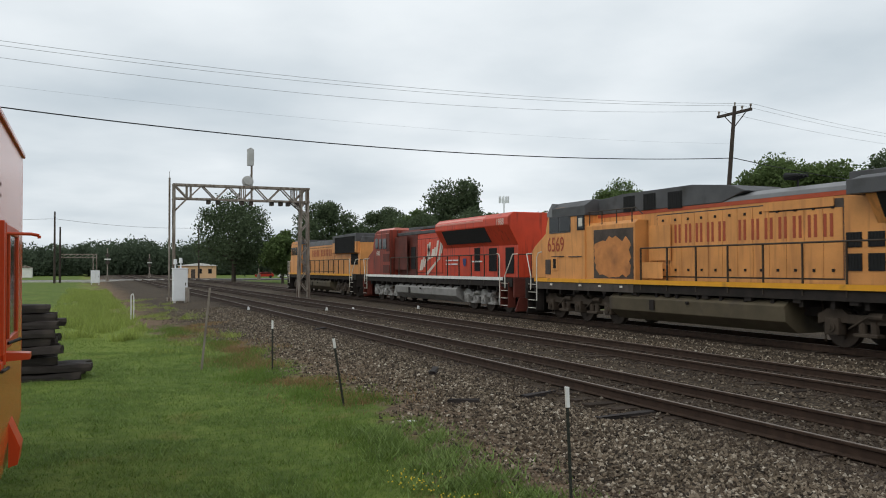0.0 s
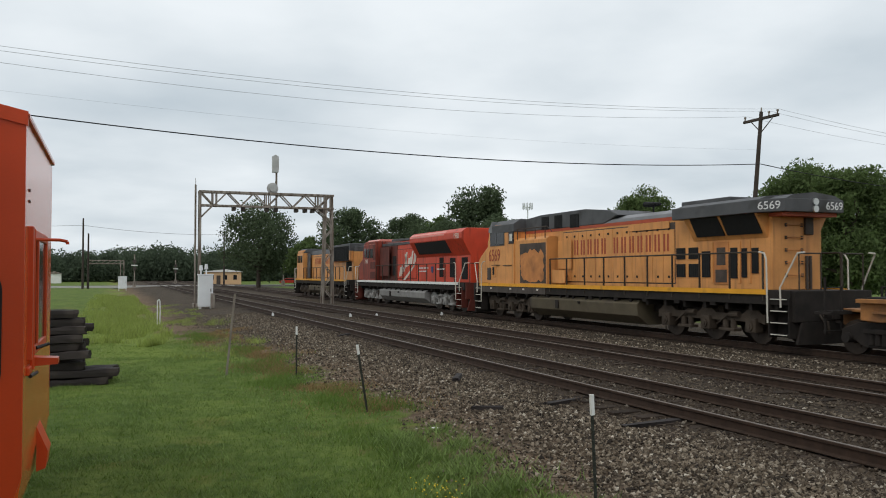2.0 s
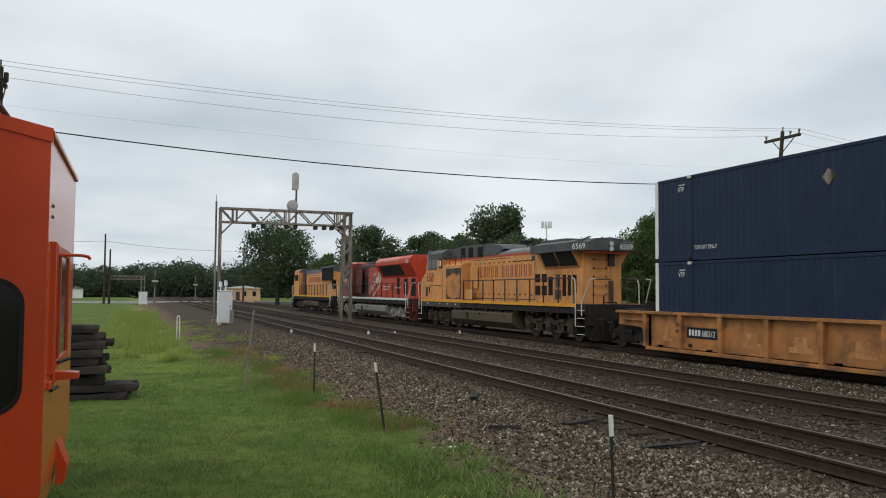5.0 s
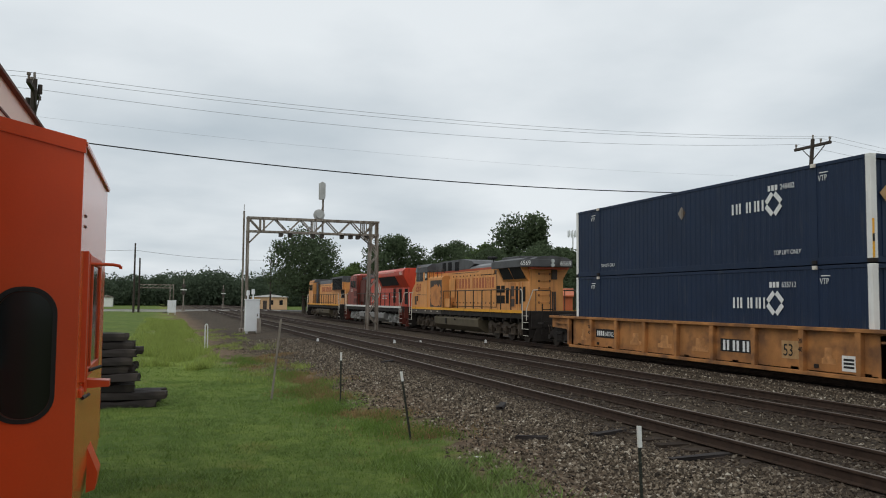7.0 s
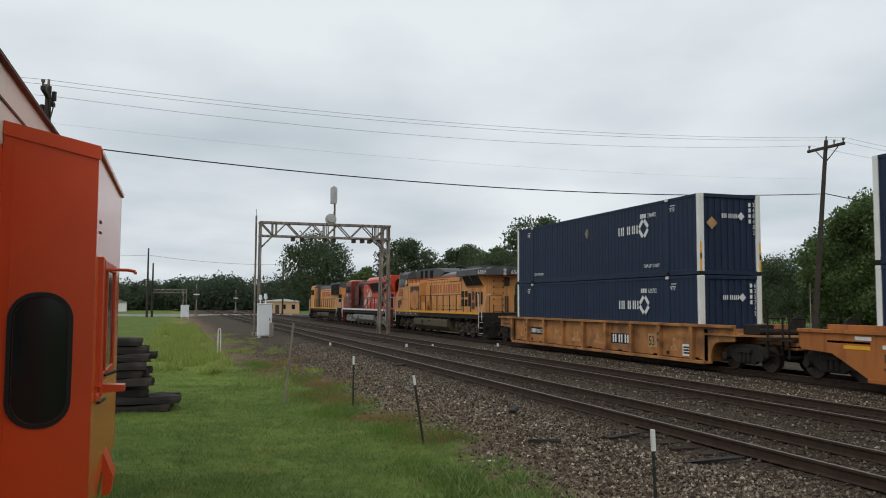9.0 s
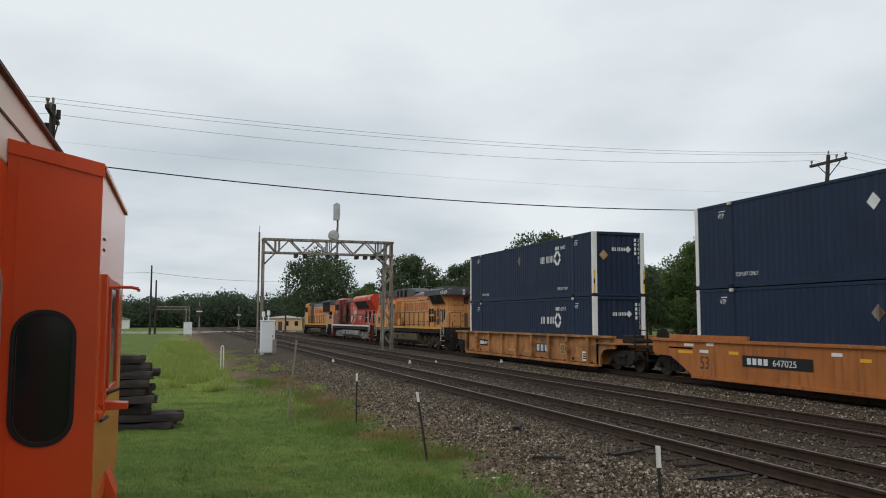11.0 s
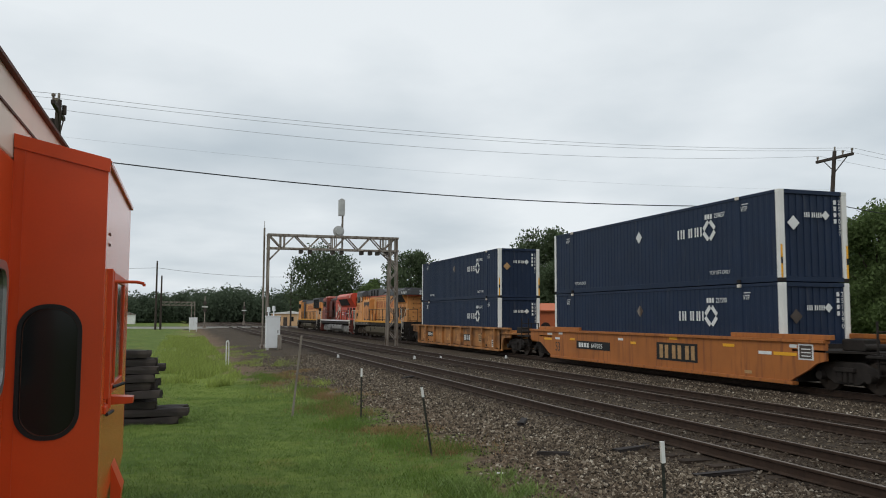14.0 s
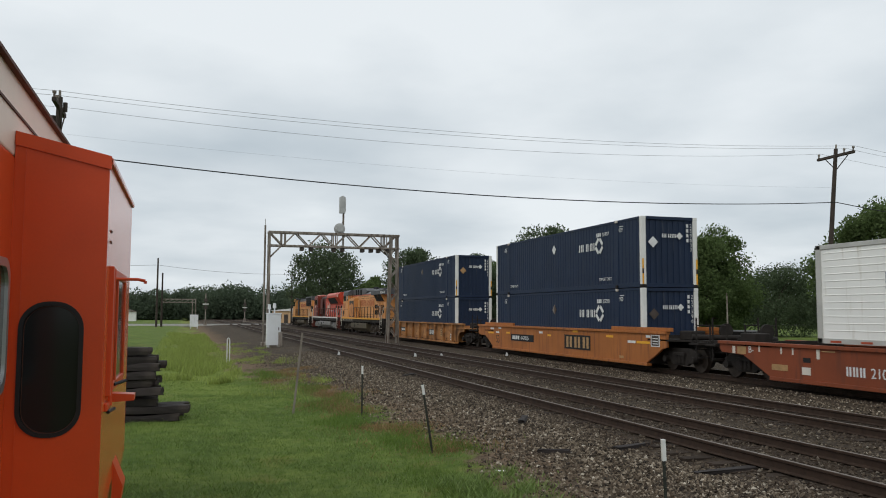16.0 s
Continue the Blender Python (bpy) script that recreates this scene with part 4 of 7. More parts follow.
    # rear end
    for z in np.arange(2.05, 3.7, 0.37):
        bm = B()
        tube(bm, [(-0.44, 10.80 - c, z), (-0.44, 10.72 - c, z), (0.17, 10.72 - c, z), (0.17, 10.80 - c, z)], 0.014)
        rung = part("ladder_rung", bm, M["scuffed"], e, "brown yellow ladder rung")
        for xx in (-0.44, 0.17):
            bm = B()
            box(bm, xx - 0.035, xx + 0.035, 10.765 - c, 10.795 - c, z - 0.05, z + 0.05)
            part("rung_foot", bm, M["patch"], rung, "dark rung foot")
    bm = B()
    box(bm, 0.26, 0.58, 10.72 - c, 10.81 - c, 3.25, 3.78, 0.02)
    part("marker_light_box", bm, M["patch"], e, "dark light box on the rear end")
    for z in (3.96, 4.17):
        bm = B()
        rod(bm, (0.0, 10.06 - c, z), (0.0, 10.13 - c, z), 0.10, n=16)
        part("headlight", bm, M["alu"], e, "round rear headlight")
    for xx in (0.30, 0.44):
        bm = B()
        box(bm, xx, xx + 0.07, 10.74 - c, 10.81 - c, 1.64, 2.62)
        part("conduit", bm, M["patch"], e, "dark upright conduit")
    handrail(e, 10.60 - c, 22.9 - c, 1.4, 1.62, 2.72, M["rail_dark"])
    corner_steps(e, 9.98 - c, -1, M["rail_white"], M["under"])
    corner_steps(e, 30.2 - c, 1, M["rail_white"], M["under"])


def red_engine():
    """The second engine: red with a white sill stripe, silver trucks and a cream script emblem."""
    c = 42.2
    e = mover(thing("locomotive", "red diesel locomotive with silver trucks, white stripe and cream emblem", "locomotive", "engines of the train"), c + 0.45)
    h = 10.65
    platform(e, h, M["white"], M["red_dark"])
    fuel_tank(e, 37.6 - c, 46.5 - c, M["tank_silver"], 0.30, 1.12)
    loco_truck(e, 48.9 - c, M["truck_silver"])
    loco_truck(e, 35.0 - c, M["truck_silver"])
    W = 0.95
    bm = B()
    prism(bm, [(-W, 1.62), (W, 1.62), (W, 4.0), (0.7, 4.32), (-0.7, 4.32), (-W, 4.0)], 32.0 - c, 47.6 - c, "y", 0.03)
    part("hood", bm, M["red"], e, "red engine hood")
    # flared radiator end
    bm = B()
    prism(bm, [(-W - 0.01, 3.10), (W + 0.01, 3.10), (1.48, 4.02), (1.48, 4.36), (1.2, 4.58), (-1.2, 4.58), (-1.48, 4.36), (-1.48, 4.02)], 32.0 - c, 40.3 - c, "y", 0.03)
    part("radiator_flare", bm, M["red"], e, "red flared radiator end")
    for sx in (-1, 1):
        bm = B()
        prism(bm, [(sx * 1.05, 3.28), (sx * 1.11, 3.28), (sx * 1.46, 3.98), (sx * 1.40, 3.98)], 34.4 - c, 39.5 - c)
        part("radiator_screen", bm, M["black"], e, "slanted black radiator screen")
        # the edge's pale red stands in for sky glancing off the slope
        bm = B()
        prism(bm, [(sx * 1.0, 4.44), (sx * 1.0, 4.60), (sx * 1.32, 4.50), (sx * 1.49, 4.34), (sx * 1.49, 4.26)], 34.5 - c, 40.2 - c)
        part("roof_edge", bm, M["red_skylit"], e, "red roof edge with sky reflection in its colour")
    louvre(e, [(34.1 - c, 34.9 - c, 1.9, 3.0), (35.9 - c, 36.5 - c, 1.9, 3.05), (32.4 - c, 33.2 - c, 1.8, 3.0)], W + 0.012)
    # sooty middle
    bm = B()
    prism(bm, [(-W - 0.02, 1.64), (W + 0.02, 1.64), (W + 0.02, 4.0), (0.72, 4.34), (-0.72, 4.34), (-W - 0.02, 4.0)], 44.1 - c, 47.4 - c, "y", 0.02)
    part("exhaust_section", bm, M["red_dark"], e, "sooty dark middle hood")
    bm = B()
    box(bm, -0.8, 0.8, 41.0 - c, 44.0 - c, 4.3, 4.44, 0.03)
    box(bm, -0.6, 0.6, 44.5 - c, 46.5 - c, 4.33, 4.5, 0.03)
    part("roof_box", bm, M["loco_grey"], e)
    doors = [(40.5 + 0.6 * k, 40.5 + 0.6 * k + 0.57) for k in range(6)]
    panes(e, [(40.45 - c, 44.1 - c, 1.76, 3.74)], W - 0.012, M["red_dark"], "door_recess", "dark gaps between the doors")
    panes(e, [(a - c, b - c, 1.8, 3.7) for a, b in doors], W + 0.008, M["red"], "hood_door", "red hood door")
    # cab and nose
    bm = B()
    prism(bm, [(47.4 - c, 1.62), (50.6 - c, 1.62), (50.6 - c, 3.5), (50.2 - c, 4.30), (49.8 - c, 4.42), (47.4 - c, 4.42)], -1.5, 1.5, "x", 0.03)
    part("cab", bm, M["red_soot"], e, "sooty red driver's cab")
    # cab roof: the sky's reflection is put in as a paler red
    bm = B()
    prism(bm, [(-1.52, 4.2), (1.52, 4.2), (1.1, 4.56), (-1.1, 4.56)], 47.5 - c, 50.3 - c, "y", 0.02)
    part("cab_roof", bm, M["red_skylit"], e, "red cab roof with sky reflection in its colour")
    panes(e, [(47.9 - c, 48.7 - c, 3.25, 3.9), (48.9 - c, 49.4 - c, 3.25, 3.9), (49.6 - c, 50.1 - c, 3.3, 3.95)], 1.51, M["glass"], "window", "dark cab side window")
    panes(e, [(45.2 - c, 47.3 - c, 1.95, 3.95)], 1.2, M["red_dark"], "side_cabinet")
    panes(e, [(47.45 - c, 48.6 - c, 1.75, 2.25), (47.45 - c, 48.6 - c, 2.45, 2.95), (47.45 - c, 48.0 - c, 3.1, 4.2)], 1.51, M["red_dark"], "paint_scar", "dark sooty panel")
    panes(e, [(44.4 - c, 45.1 - c, 2.0, 3.3)], W + 0.03, M["black"], "grille", "black grille")
    bm = B()
    box(bm, -0.99, 0.99, 40.3 - c, 47.4 - c, 4.02, 4.2, 0.02)
    part("soot_band", bm, M["loco_grey"], e, "sooty dark band along the roof")
    bm = B()
    prism(bm, [(50.4 - c, 1.62), (52.3 - c, 1.62), (52.3 - c, 2.8), (50.6 - c, 3.5), (50.4 - c, 3.5)], -1.3, 1.3, "x", 0.06)
    part("nose", bm, M["red_soot"], e)
    lettering("1988", 0.42, M["cream"], e, side(-1.515, 50.0 - c, 2.86), label="cream road number", squeeze=0.9)
    lettering("1988", 0.42, M["cream"], e, side(-1.487, 33.15 - c, 4.02), label="cream road number", squeeze=0.9)
    # slanted script emblem as plain strokes
    bm = B()
    for y, z, w, hh, sl in ((43.75, 1.92, 0.13, 0.62, 0.25), (43.45, 1.95, 0.10, 0.72, 0.28), (43.15, 2.1, 0.10, 0.45, 0.2), (42.85, 2.25, 0.10, 0.42, 0.2),
                            (42.75, 2.45, 0.17, 1.05, 0.40), (42.35, 2.55, 0.15, 0.85, -0.25), (42.05, 2.62, 0.14, 0.5, 0.2), (41.75, 2.7, 0.12, 0.5, 0.2),
                            (41.45, 2.72, 0.13, 0.85, 0.3), (41.05, 2.5, 0.14, 1.1, 0.4), (40.75, 2.85, 0.12, 0.6, 0.22)):
        w *= 1.8
        prism(bm, [(y - c, z), (y - w - c, z), (y - w - sl - c, z + hh), (y - sl - c, z + hh)], -W - 0.04, -W - 0.028, "x")
    prism(bm, [(42.9 - c, 1.72), (42.5 - c, 1.68), (41.0 - c, 2.45), (40.7 - c, 2.75), (41.3 - c, 2.45)], -W - 0.04, -W - 0.028, "x")
    part("emblem", bm, M["cream"], e, "cream slanted script emblem drawn as strokes")
    for y0, y1, z in ((40.0, 39.2, 2.42), (39.1, 38.3, 2.42), (40.0, 39.4, 2.22), (39.3, 38.5, 2.22), (36.9, 36.5, 2.34), (36.4, 35.6, 2.34)):
        bm = B()
        box(bm, -W - 0.032, -W - 0.024, y1 - c, y0 - c, z, z + 0.07)
        part("lettering_bar", bm, M["mark_white"], e, "small white lettering bar")
    bm = B()
    prism(bm, [(37.65 - c, 2.12), (37.52 - c, 2.2), (37.46 - c, 2.35), (37.46 - c, 2.54), (37.84 - c, 2.54), (37.84 - c, 2.35), (37.78 - c, 2.2)], -W - 0.034, -W - 0.024, "x")
    part("shield", bm, M["logo_blue"], e, "small blue shield decal")
    handrail(e, 32.9 - c, 47.2 - c, 1.45, 1.62, 2.68, M["rail_dark"])
    corner_steps(e, 32.25 - c, -1, M["rail_white"], M["red_dark"])
    corner_steps(e, 52.1 - c, 1, M["rail_white"], M["red_dark"])


def lead_engine():
    """The first engine: yellow with a grey roof."""
    c = 64.2
    e = mover(thing("locomotive", "yellow diesel locomotive with grey roof leading the train", "locomotive", "engines of the train"), c + 1.1)
    h = 10.6
    platform(e, h, M["yellow_clean"], M["under"])
    fuel_tank(e, 60.3 - c, 68.0 - c, M["tank"], 0.3, 1.1)
    loco_truck(e, 70.8 - c, M["truck"])
    loco_truck(e, 57.2 - c, M["truck"])
    W = 0.92
    bm = B()
    prism(bm, [(-W, 1.62), (W, 1.62), (W, 3.9), (-W, 3.9)], 54.4 - c, 70.6 - c, "y", 0.02)
    part("hood", bm, M["yellow"], e, "yellow engine hood")
    bm = B()
    prism(bm, [(-W - 0.01, 3.88), (W + 0.01, 3.88), (0.75, 4.30), (-0.75, 4.30)], 54.4 - c, 70.6 - c, "y", 0.03)
    part("hood_roof", bm, M["loco_grey"], e, "grey hood roof")
    bm = B()
    prism(bm, [(54.6 - c, 3.9), (60.6 - c, 3.9), (60.6 - c, 4.5), (54.6 - c, 4.55)], -1.2, 1.2, "x", 0.04)
    part("radiator_housing", bm, M["loco_grey"], e, "raised grey radiator housing")
    louvre(e, [(54.9 - c, 59.9 - c, 3.15, 4.35)], 1.21)
    louvre(e, [(55.0 - c, 56.6 - c, 2.3, 3.1)], W + 0.012)
    bm = B()
    prism(bm, [(-W, 3.1), (W, 3.1), (1.2, 3.2), (1.2, 3.95), (-1.2, 3.95), (-1.2, 3.2)], 54.6 - c, 60.6 - c)
    part("radiator_flare", bm, M["yellow"], e)
    doors = [(60.9 + 0.62 * k, 60.9 + 0.62 * k + 0.58) for k in range(15)]
    panes(e, [(60.85 - c, 70.2 - c, 1.76, 3.74)], W - 0.012, M["patch"], "door_recess", "dark gaps between the doors")
    panes(e, [(a - c, b - c, 1.8, 3.7) for a, b in doors], W + 0.008, M["yellow"], "hood_door", "yellow hood door")
    bm = B()
    prism(bm, [(70.4 - c, 1.62), (73.3 - c, 1.62), (73.3 - c, 3.4), (73.0 - c, 4.25), (72.6 - c, 4.4), (70.4 - c, 4.4)], -1.5, 1.5, "x", 0.03)
    part("cab", bm, M["yellow"], e, "yellow driver's cab")
    bm = B()
    prism(bm, [(-1.52, 4.15), (1.52, 4.15), (1.1, 4.55), (-1.1, 4.55)], 70.35 - c, 73.15 - c, "y", 0.02)
    part("cab_roof", bm, M["loco_grey"], e, "grey cab roof")
    panes(e, [(70.8 - c, 71.5 - c, 3.2, 3.9), (71.7 - c, 72.3 - c, 3.2, 3.9), (72.5 - c, 72.95 - c, 3.2, 3.9)], 1.51, M["glass"], "window", "dark cab side window")
    panes(e, [(69.0 - c, 70.3 - c, 1.7, 4.1)], 1.1, M["loco_grey"], "side_cabinet", "dark cabinet behind the cab")
    bm = B()
    prism(bm, [(73.1 - c, 1.62), (74.6 - c, 1.62), (74.6 - c, 2.7), (73.3 - c, 3.3), (73.1 - c, 3.3)], -1.25, 1.25, "x", 0.06)
    part("nose", bm, M["yellow"], e)
    starts = [67.6 - c - 0.48 * k for k in range(5)] + [67.6 - c - 0.48 * (k + 0.65) for k in range(5, 12)]
    bars(e, starts, 0.11, 3.0, 3.55, -W - 0.032, M["letter_red"], "dark red bar in a row of large lettering")
    bars(e, [s - 0.18 for s in starts], 0.10, 3.0, 3.55, -W - 0.032, M["letter_red"], "dark red bar in a row of large lettering")
    handrail(e, 55.2 - c, 70.2 - c, 1.4, 1.62, 2.68, M["rail_dark"])
    corner_steps(e, 54.5 - c, -1, M["rail_white"], M["under"])
    corner_steps(e, 74.0 - c, 1, M["rail_white"], M["under"])


# ---------------------------------------------------------------- well cars and containers
def arch_side(bm, sx, top, low, x, ahead, behind, th=0.09):
    """A side sill that is cut away in a quarter round over each truck."""
    def arch(k):
        return [(8.62 + 0.42 * (1 - math.cos(a)), low + (0.88 - low) * math.sin(a)) for a in (k * math.pi / 12 for k in range(7))]
    fore = arch(1)
    prof = [(-behind, top), (ahead, top), (ahead, 0.92)] + [(y, z) for y, z in fore[::-1]] + [(-y, z) for y, z in fore] + [(-behind, 0.92)]
    x0, x1 = sorted((sx * x, sx * (x - th)))
    prism(bm, prof, x0, x1, "x", 0.012)


def long_side(bm, sx, top, low, x, ahead, behind, th=0.09):
    """A smooth side sill: over each truck it is shallow, then it falls in a slope to the well."""
    prof = [(-behind, top), (ahead, top), (ahead, 0.98), (ahead - 0.12, 0.86), (9.75, 0.82), (9.15, 0.52), (8.55, low + 0.10), (8.3, low), (-8.0, low), (-8.3, low + 0.10),
            (-9.0, 0.55), (-9.4, 0.80), (-behind, 0.86)]
    x0, x1 = sorted((sx * x, sx * (x - th)))
    prism(bm, prof, x0, x1, "x", 0.012)


def well_car(s, mat, ribs, label, top=1.46):
    e = mover(thing("well_car", label, "freight car", "well cars of the train"), s)
    X, low, mid, endtop = 1.42, 0.12, 8.45, 9.9
    for sx in (-1, 1):
        bm = B()
        if ribs:
            arch_side(bm, sx, top, low, X - 0.09, 10.4, 9.9)
        else:
            long_side(bm, sx, top, low, X, 11.0, 9.75)
        sd = part("well_side", bm, mat, e, "tall side sill of the well")
        bm = B()
        x0, x1 = sorted((sx * (X - 0.16), sx * (X + 0.07)))
        box(bm, x0, x1, -endtop if ribs else -9.75, 10.4 if ribs else 11.0, top - 0.10, top, 0.01)
        part("top_chord", bm, mat, sd)
        bm = B()
        box(bm, x0, sx * (X + 0.05) if sx > 0 else x1, -mid, mid, low - 0.02, low + 0.09, 0.01)
        part("bottom_chord", bm, mat, sd)
        if ribs:
            for k in range(9):
                yy = -7.70 + k * 2.03
                bm = B()
                a, b = sorted((sx * (X - 0.09), sx * (X + 0.06)))
                prism(bm, [(yy - 0.075, low + 0.08), (yy + 0.075, low + 0.08), (yy + 0.10, top - 0.1), (yy - 0.10, top - 0.1)], a, b, "x", 0.008)
                part("rib", bm, mat, sd)
        elif top > 1.3:
            for yy in (-endtop + 2.2, endtop - 2.2):
                bm = B()
                box(bm, min(sx * (X - 0.2), sx * (X - 0.02)), max(sx * (X - 0.2), sx * (X - 0.02)), yy - 2.2, yy + 2.2, top, top + 0.14, 0.01)
                part("end_rail", bm, mat, sd)
    bm = B()
    box(bm, -1.33, 1.33, -8.2, 8.2, 0.16, 0.24)
    for k in range(7):
        box(bm, -1.33, 1.33, -8.0 + k * 2.6, -7.7 + k * 2.6, 0.14, 0.29)
    part("well_floor", bm, M["under"], e)
    for sgn in (-1, 1):
        bm = B()
        a, b = sorted((sgn * 8.3, sgn * 8.5))
        box(bm, -1.33, 1.33, a, b, 0.2, 1.3)
        a, b = sorted((sgn * 8.4, sgn * 11.75))
        box(bm, -0.42, 0.42, a, b, 0.72, 1.12, 0.02)
        prism(bm, [(-1.42, sgn * 8.4), (1.42, sgn * 8.4), (1.42, sgn * 9.9), (0.45, sgn * 11.7), (-0.45, sgn * 11.7), (-1.42, sgn * 9.9)], 1.10, 1.16, "z")
        part("end_deck", bm, M["under"] if not ribs else mat, e, "end platform over the truck")
        bm = B()
        a, b = sorted((sgn * 11.2, sgn * 11.75))
        box(bm, -1.45, 1.45, a, b, 1.02, 1.09, 0.01)
        for k in range(6):
            box(bm, -1.4, 1.4, a + k * 0.09, a + k * 0.09 + 0.03, 1.09, 1.12)
        part("brake_platform", bm, M["under"], e, "dark cross-over platform")
        for hx in (-1, 1):
            bm = B()
            for xx in (hx * 1.32, hx * 0.75):
                beam(bm, (xx, sgn * 11.5, 0.5), (xx, sgn * 11.5, 2.0 if abs(xx) > 1 else 1.75), 0.045)
            for z in (0.55, 0.85):
                box(bm, *sorted((hx * 1.36, hx * 0.72)), sgn * 11.5 - 0.05, sgn * 11.5 + 0.05, z, z + 0.04)
            rod(bm, (hx * 1.32, sgn * 11.5, 1.72), (hx * 0.75, sgn * 11.5, 1.72), 0.02)
            part("end_ladder", bm, M["under"], e, "ladder and grab irons at the end")
        bm = B()
        rod(bm, (0.9, sgn * 11.0, 1.25), (-0.9, sgn * 10.6, 1.28), 0.10, n=12)
        box(bm, -0.9, -0.3, sgn * 10.2 - 0.4, sgn * 10.2 + 0.4, 1.16, 1.5, 0.04)
        rod(bm, (0.4, sgn * 10.8, 1.5), (0.4, sgn * 10.9, 1.5), 0.28, n=18)
        part("brake_gear", bm, M["under"], e, "brake cylinder, reservoir and hand wheel")
        coupler(e, sgn * (11.55 if ribs and sgn > 0 else 11.15), sgn)
        car_truck(e, sgn * 10.1)
    return e


def corrugated(bm, x, y0, y1, z0, z1, sx, pitch=0.275, depth=0.015):
    """An upright corrugated sheet, as a folded strip with thickness behind it."""
    pts, y = [], y0
    n = max(1, round((y1 - y0) / pitch))
    p = (y1 - y0) / n
    for k in range(n):
        a = y0 + k * p
        pts += [(a, 0), (a + p * 0.42, 0), (a + p * 0.5, depth), (a + p * 0.92, depth)]
    pts.append((y1, 0))
    lo = [bm.verts.new((x - sx * d, yy, z0)) for yy, d in pts]
    hi = [bm.verts.new((x - sx * d, yy, z1)) for yy, d in pts]
    for a, b, cc, d in zip(lo, lo[1:], hi[1:], hi):
        bm.faces.new((a, b, cc, d))


def container(s, z, number, label, diamond, rear_diamond, off=0.0, drop=0.0):
    """A 53-foot box: frame rails, posts, corrugated walls, white end posts, marks."""
    L, W, H = 8.075, 1.295, 2.88
    e = thing("shipping_container", label, "container", "stacked blue containers")
    MOVERS.append((e, s + LEAD, z))
    e.location = (TRAIN_X, s + LEAD, z)
    for sx in (-1, 1):
        for ya, yb in ((-L + 0.16, -6.2), (-6.0, 6.0), (6.2, L - 0.16)):
            bm = B()
            corrugated(bm, sx * (W - 0.012), ya, yb, 0.16, H - 0.1, sx)
            part("wall_panel", bm, M["blue"], e, "navy corrugated side wall")
    bm = B()
    box(bm, -W + 0.06, W - 0.06, -L + 0.08, L - 0.08, 0.1, H - 0.03)
    part("inner_box", bm, M["blue"], e)
    bm = B()
    for sx in (-1, 1):
        a, b = sorted((sx * W, sx * (W - 0.09)))
        box(bm, a, b, -L + 0.15, L - 0.15, 0.0, 0.19, 0.008)
        box(bm, a, b, -L + 0.15, L - 0.15, H - 0.10, H, 0.008)
        for yy in (-6.1, 6.1):
            a2, b2 = sorted((sx * (W + 0.004), sx * (W - 0.12)))
            box(bm, a2, b2, yy - 0.09, yy + 0.09, 0.0, H + 0.004, 0.01)
    part("frame", bm, M["blue"], e, "navy steel frame rails and lifting posts")
    n = 9
    for sgn in (-1, 1):
        bm = B()
        box(bm, -W + 0.15, W - 0.15, *sorted((sgn * (L - 0.12), sgn * (L - 0.075))), 0.12, H - 0.12)
        wall = part("end_wall", bm, M["blue"], e, "navy ribbed end wall")
        for k in range(n):
            xx = -W + 0.22 + k * (2 * W - 0.44) / (n - 1)
            y0, y1 = sorted((sgn * (L - 0.05), sgn * (L - 0.09)))
            bm = B()
            box(bm, xx - 0.07, xx + 0.07, y0, y1, 0.16, H - 0.14, 0.01)
            part("rib", bm, M["blue"], wall)
        bm = B()
        y0, y1 = sorted((sgn * L, sgn * (L - 0.12)))
        box(bm, -W + 0.16, W - 0.16, y0, y1, 0, 0.15, 0.008)
        part("end_sill", bm, M["blue"], wall)
        bm = B()
        box(bm, -W + 0.16, W - 0.16, y0, y1, H - 0.13, H, 0.008)
        part("end_header", bm, M["blue"], wall)
    for sgn in (-1, 1):
        for sx in (-1, 1):
            bm = B()
            x0, x1 = sorted((sx * (W + 0.006), sx * (W - 0.19)))
            y0, y1 = sorted((sgn * (L + 0.006), sgn * (L - 0.17)))
            box(bm, x0, x1, y0, y1, 0.10, H - 0.04, 0.012)
            post = part("corner_post", bm, M["white"], e, "white painted corner post")
            for zz in (0.0, H - 0.12):
                bm = B()
                box(bm, x0 - 0.004, x1 + 0.004, y0 - 0.004, y1 + 0.004, zz, zz + 0.12, 0.015)
                part("corner_casting", bm, M["under"] if zz == 0 else M["white"], post, "cast corner block")
                bm = B()
                box(bm, sx * (W + 0.006) - 0.06, sx * (W + 0.006) + 0.004, sgn * 6.1 - 0.08, sgn * 6.1 + 0.08, zz + 0.01, zz + 0.12, 0.01)
                part("lifting_casting", bm, M["cream"] if zz else M["under"], post, "cast lifting block")
            if sgn < 0:
                bm = B()
                xx = sx * (W - 0.04)
                box(bm, xx - 0.035, xx + 0.035, -L - 0.014, -L - 0.004, 0.12, 1.15)
                part("warning_strip", bm, M["sticker"], post, "yellow and black warning strip")
                bm = B()
                box(bm, xx - 0.036, xx + 0.036, -L - 0.016, -L - 0.013, 0.55, 0.75)
                part("lettering_bar", bm, M["black"], post)
    # marks on the side
    X = -W - 0.006
    w = M["mark_white"]
    bm = B()

    def stroke(p, q2, t=0.10):
        beam(bm, (X, p[0], p[1]), (X, q2[0], q2[1]), 0.006, t)
    # four letters shown as pairs of plain bars, and a split diamond ring
    zb, zt = 1.75 - drop, 2.09 - drop
    for yy, wid in ((-2.53, 0.28), (-2.88, 0.42), (-3.36, 0.32), (-3.74, 0.28)):
        yy += off
        for ya, yb in ((yy - 0.09, yy), (yy - wid, yy - wid + 0.08)):
            bar = B()
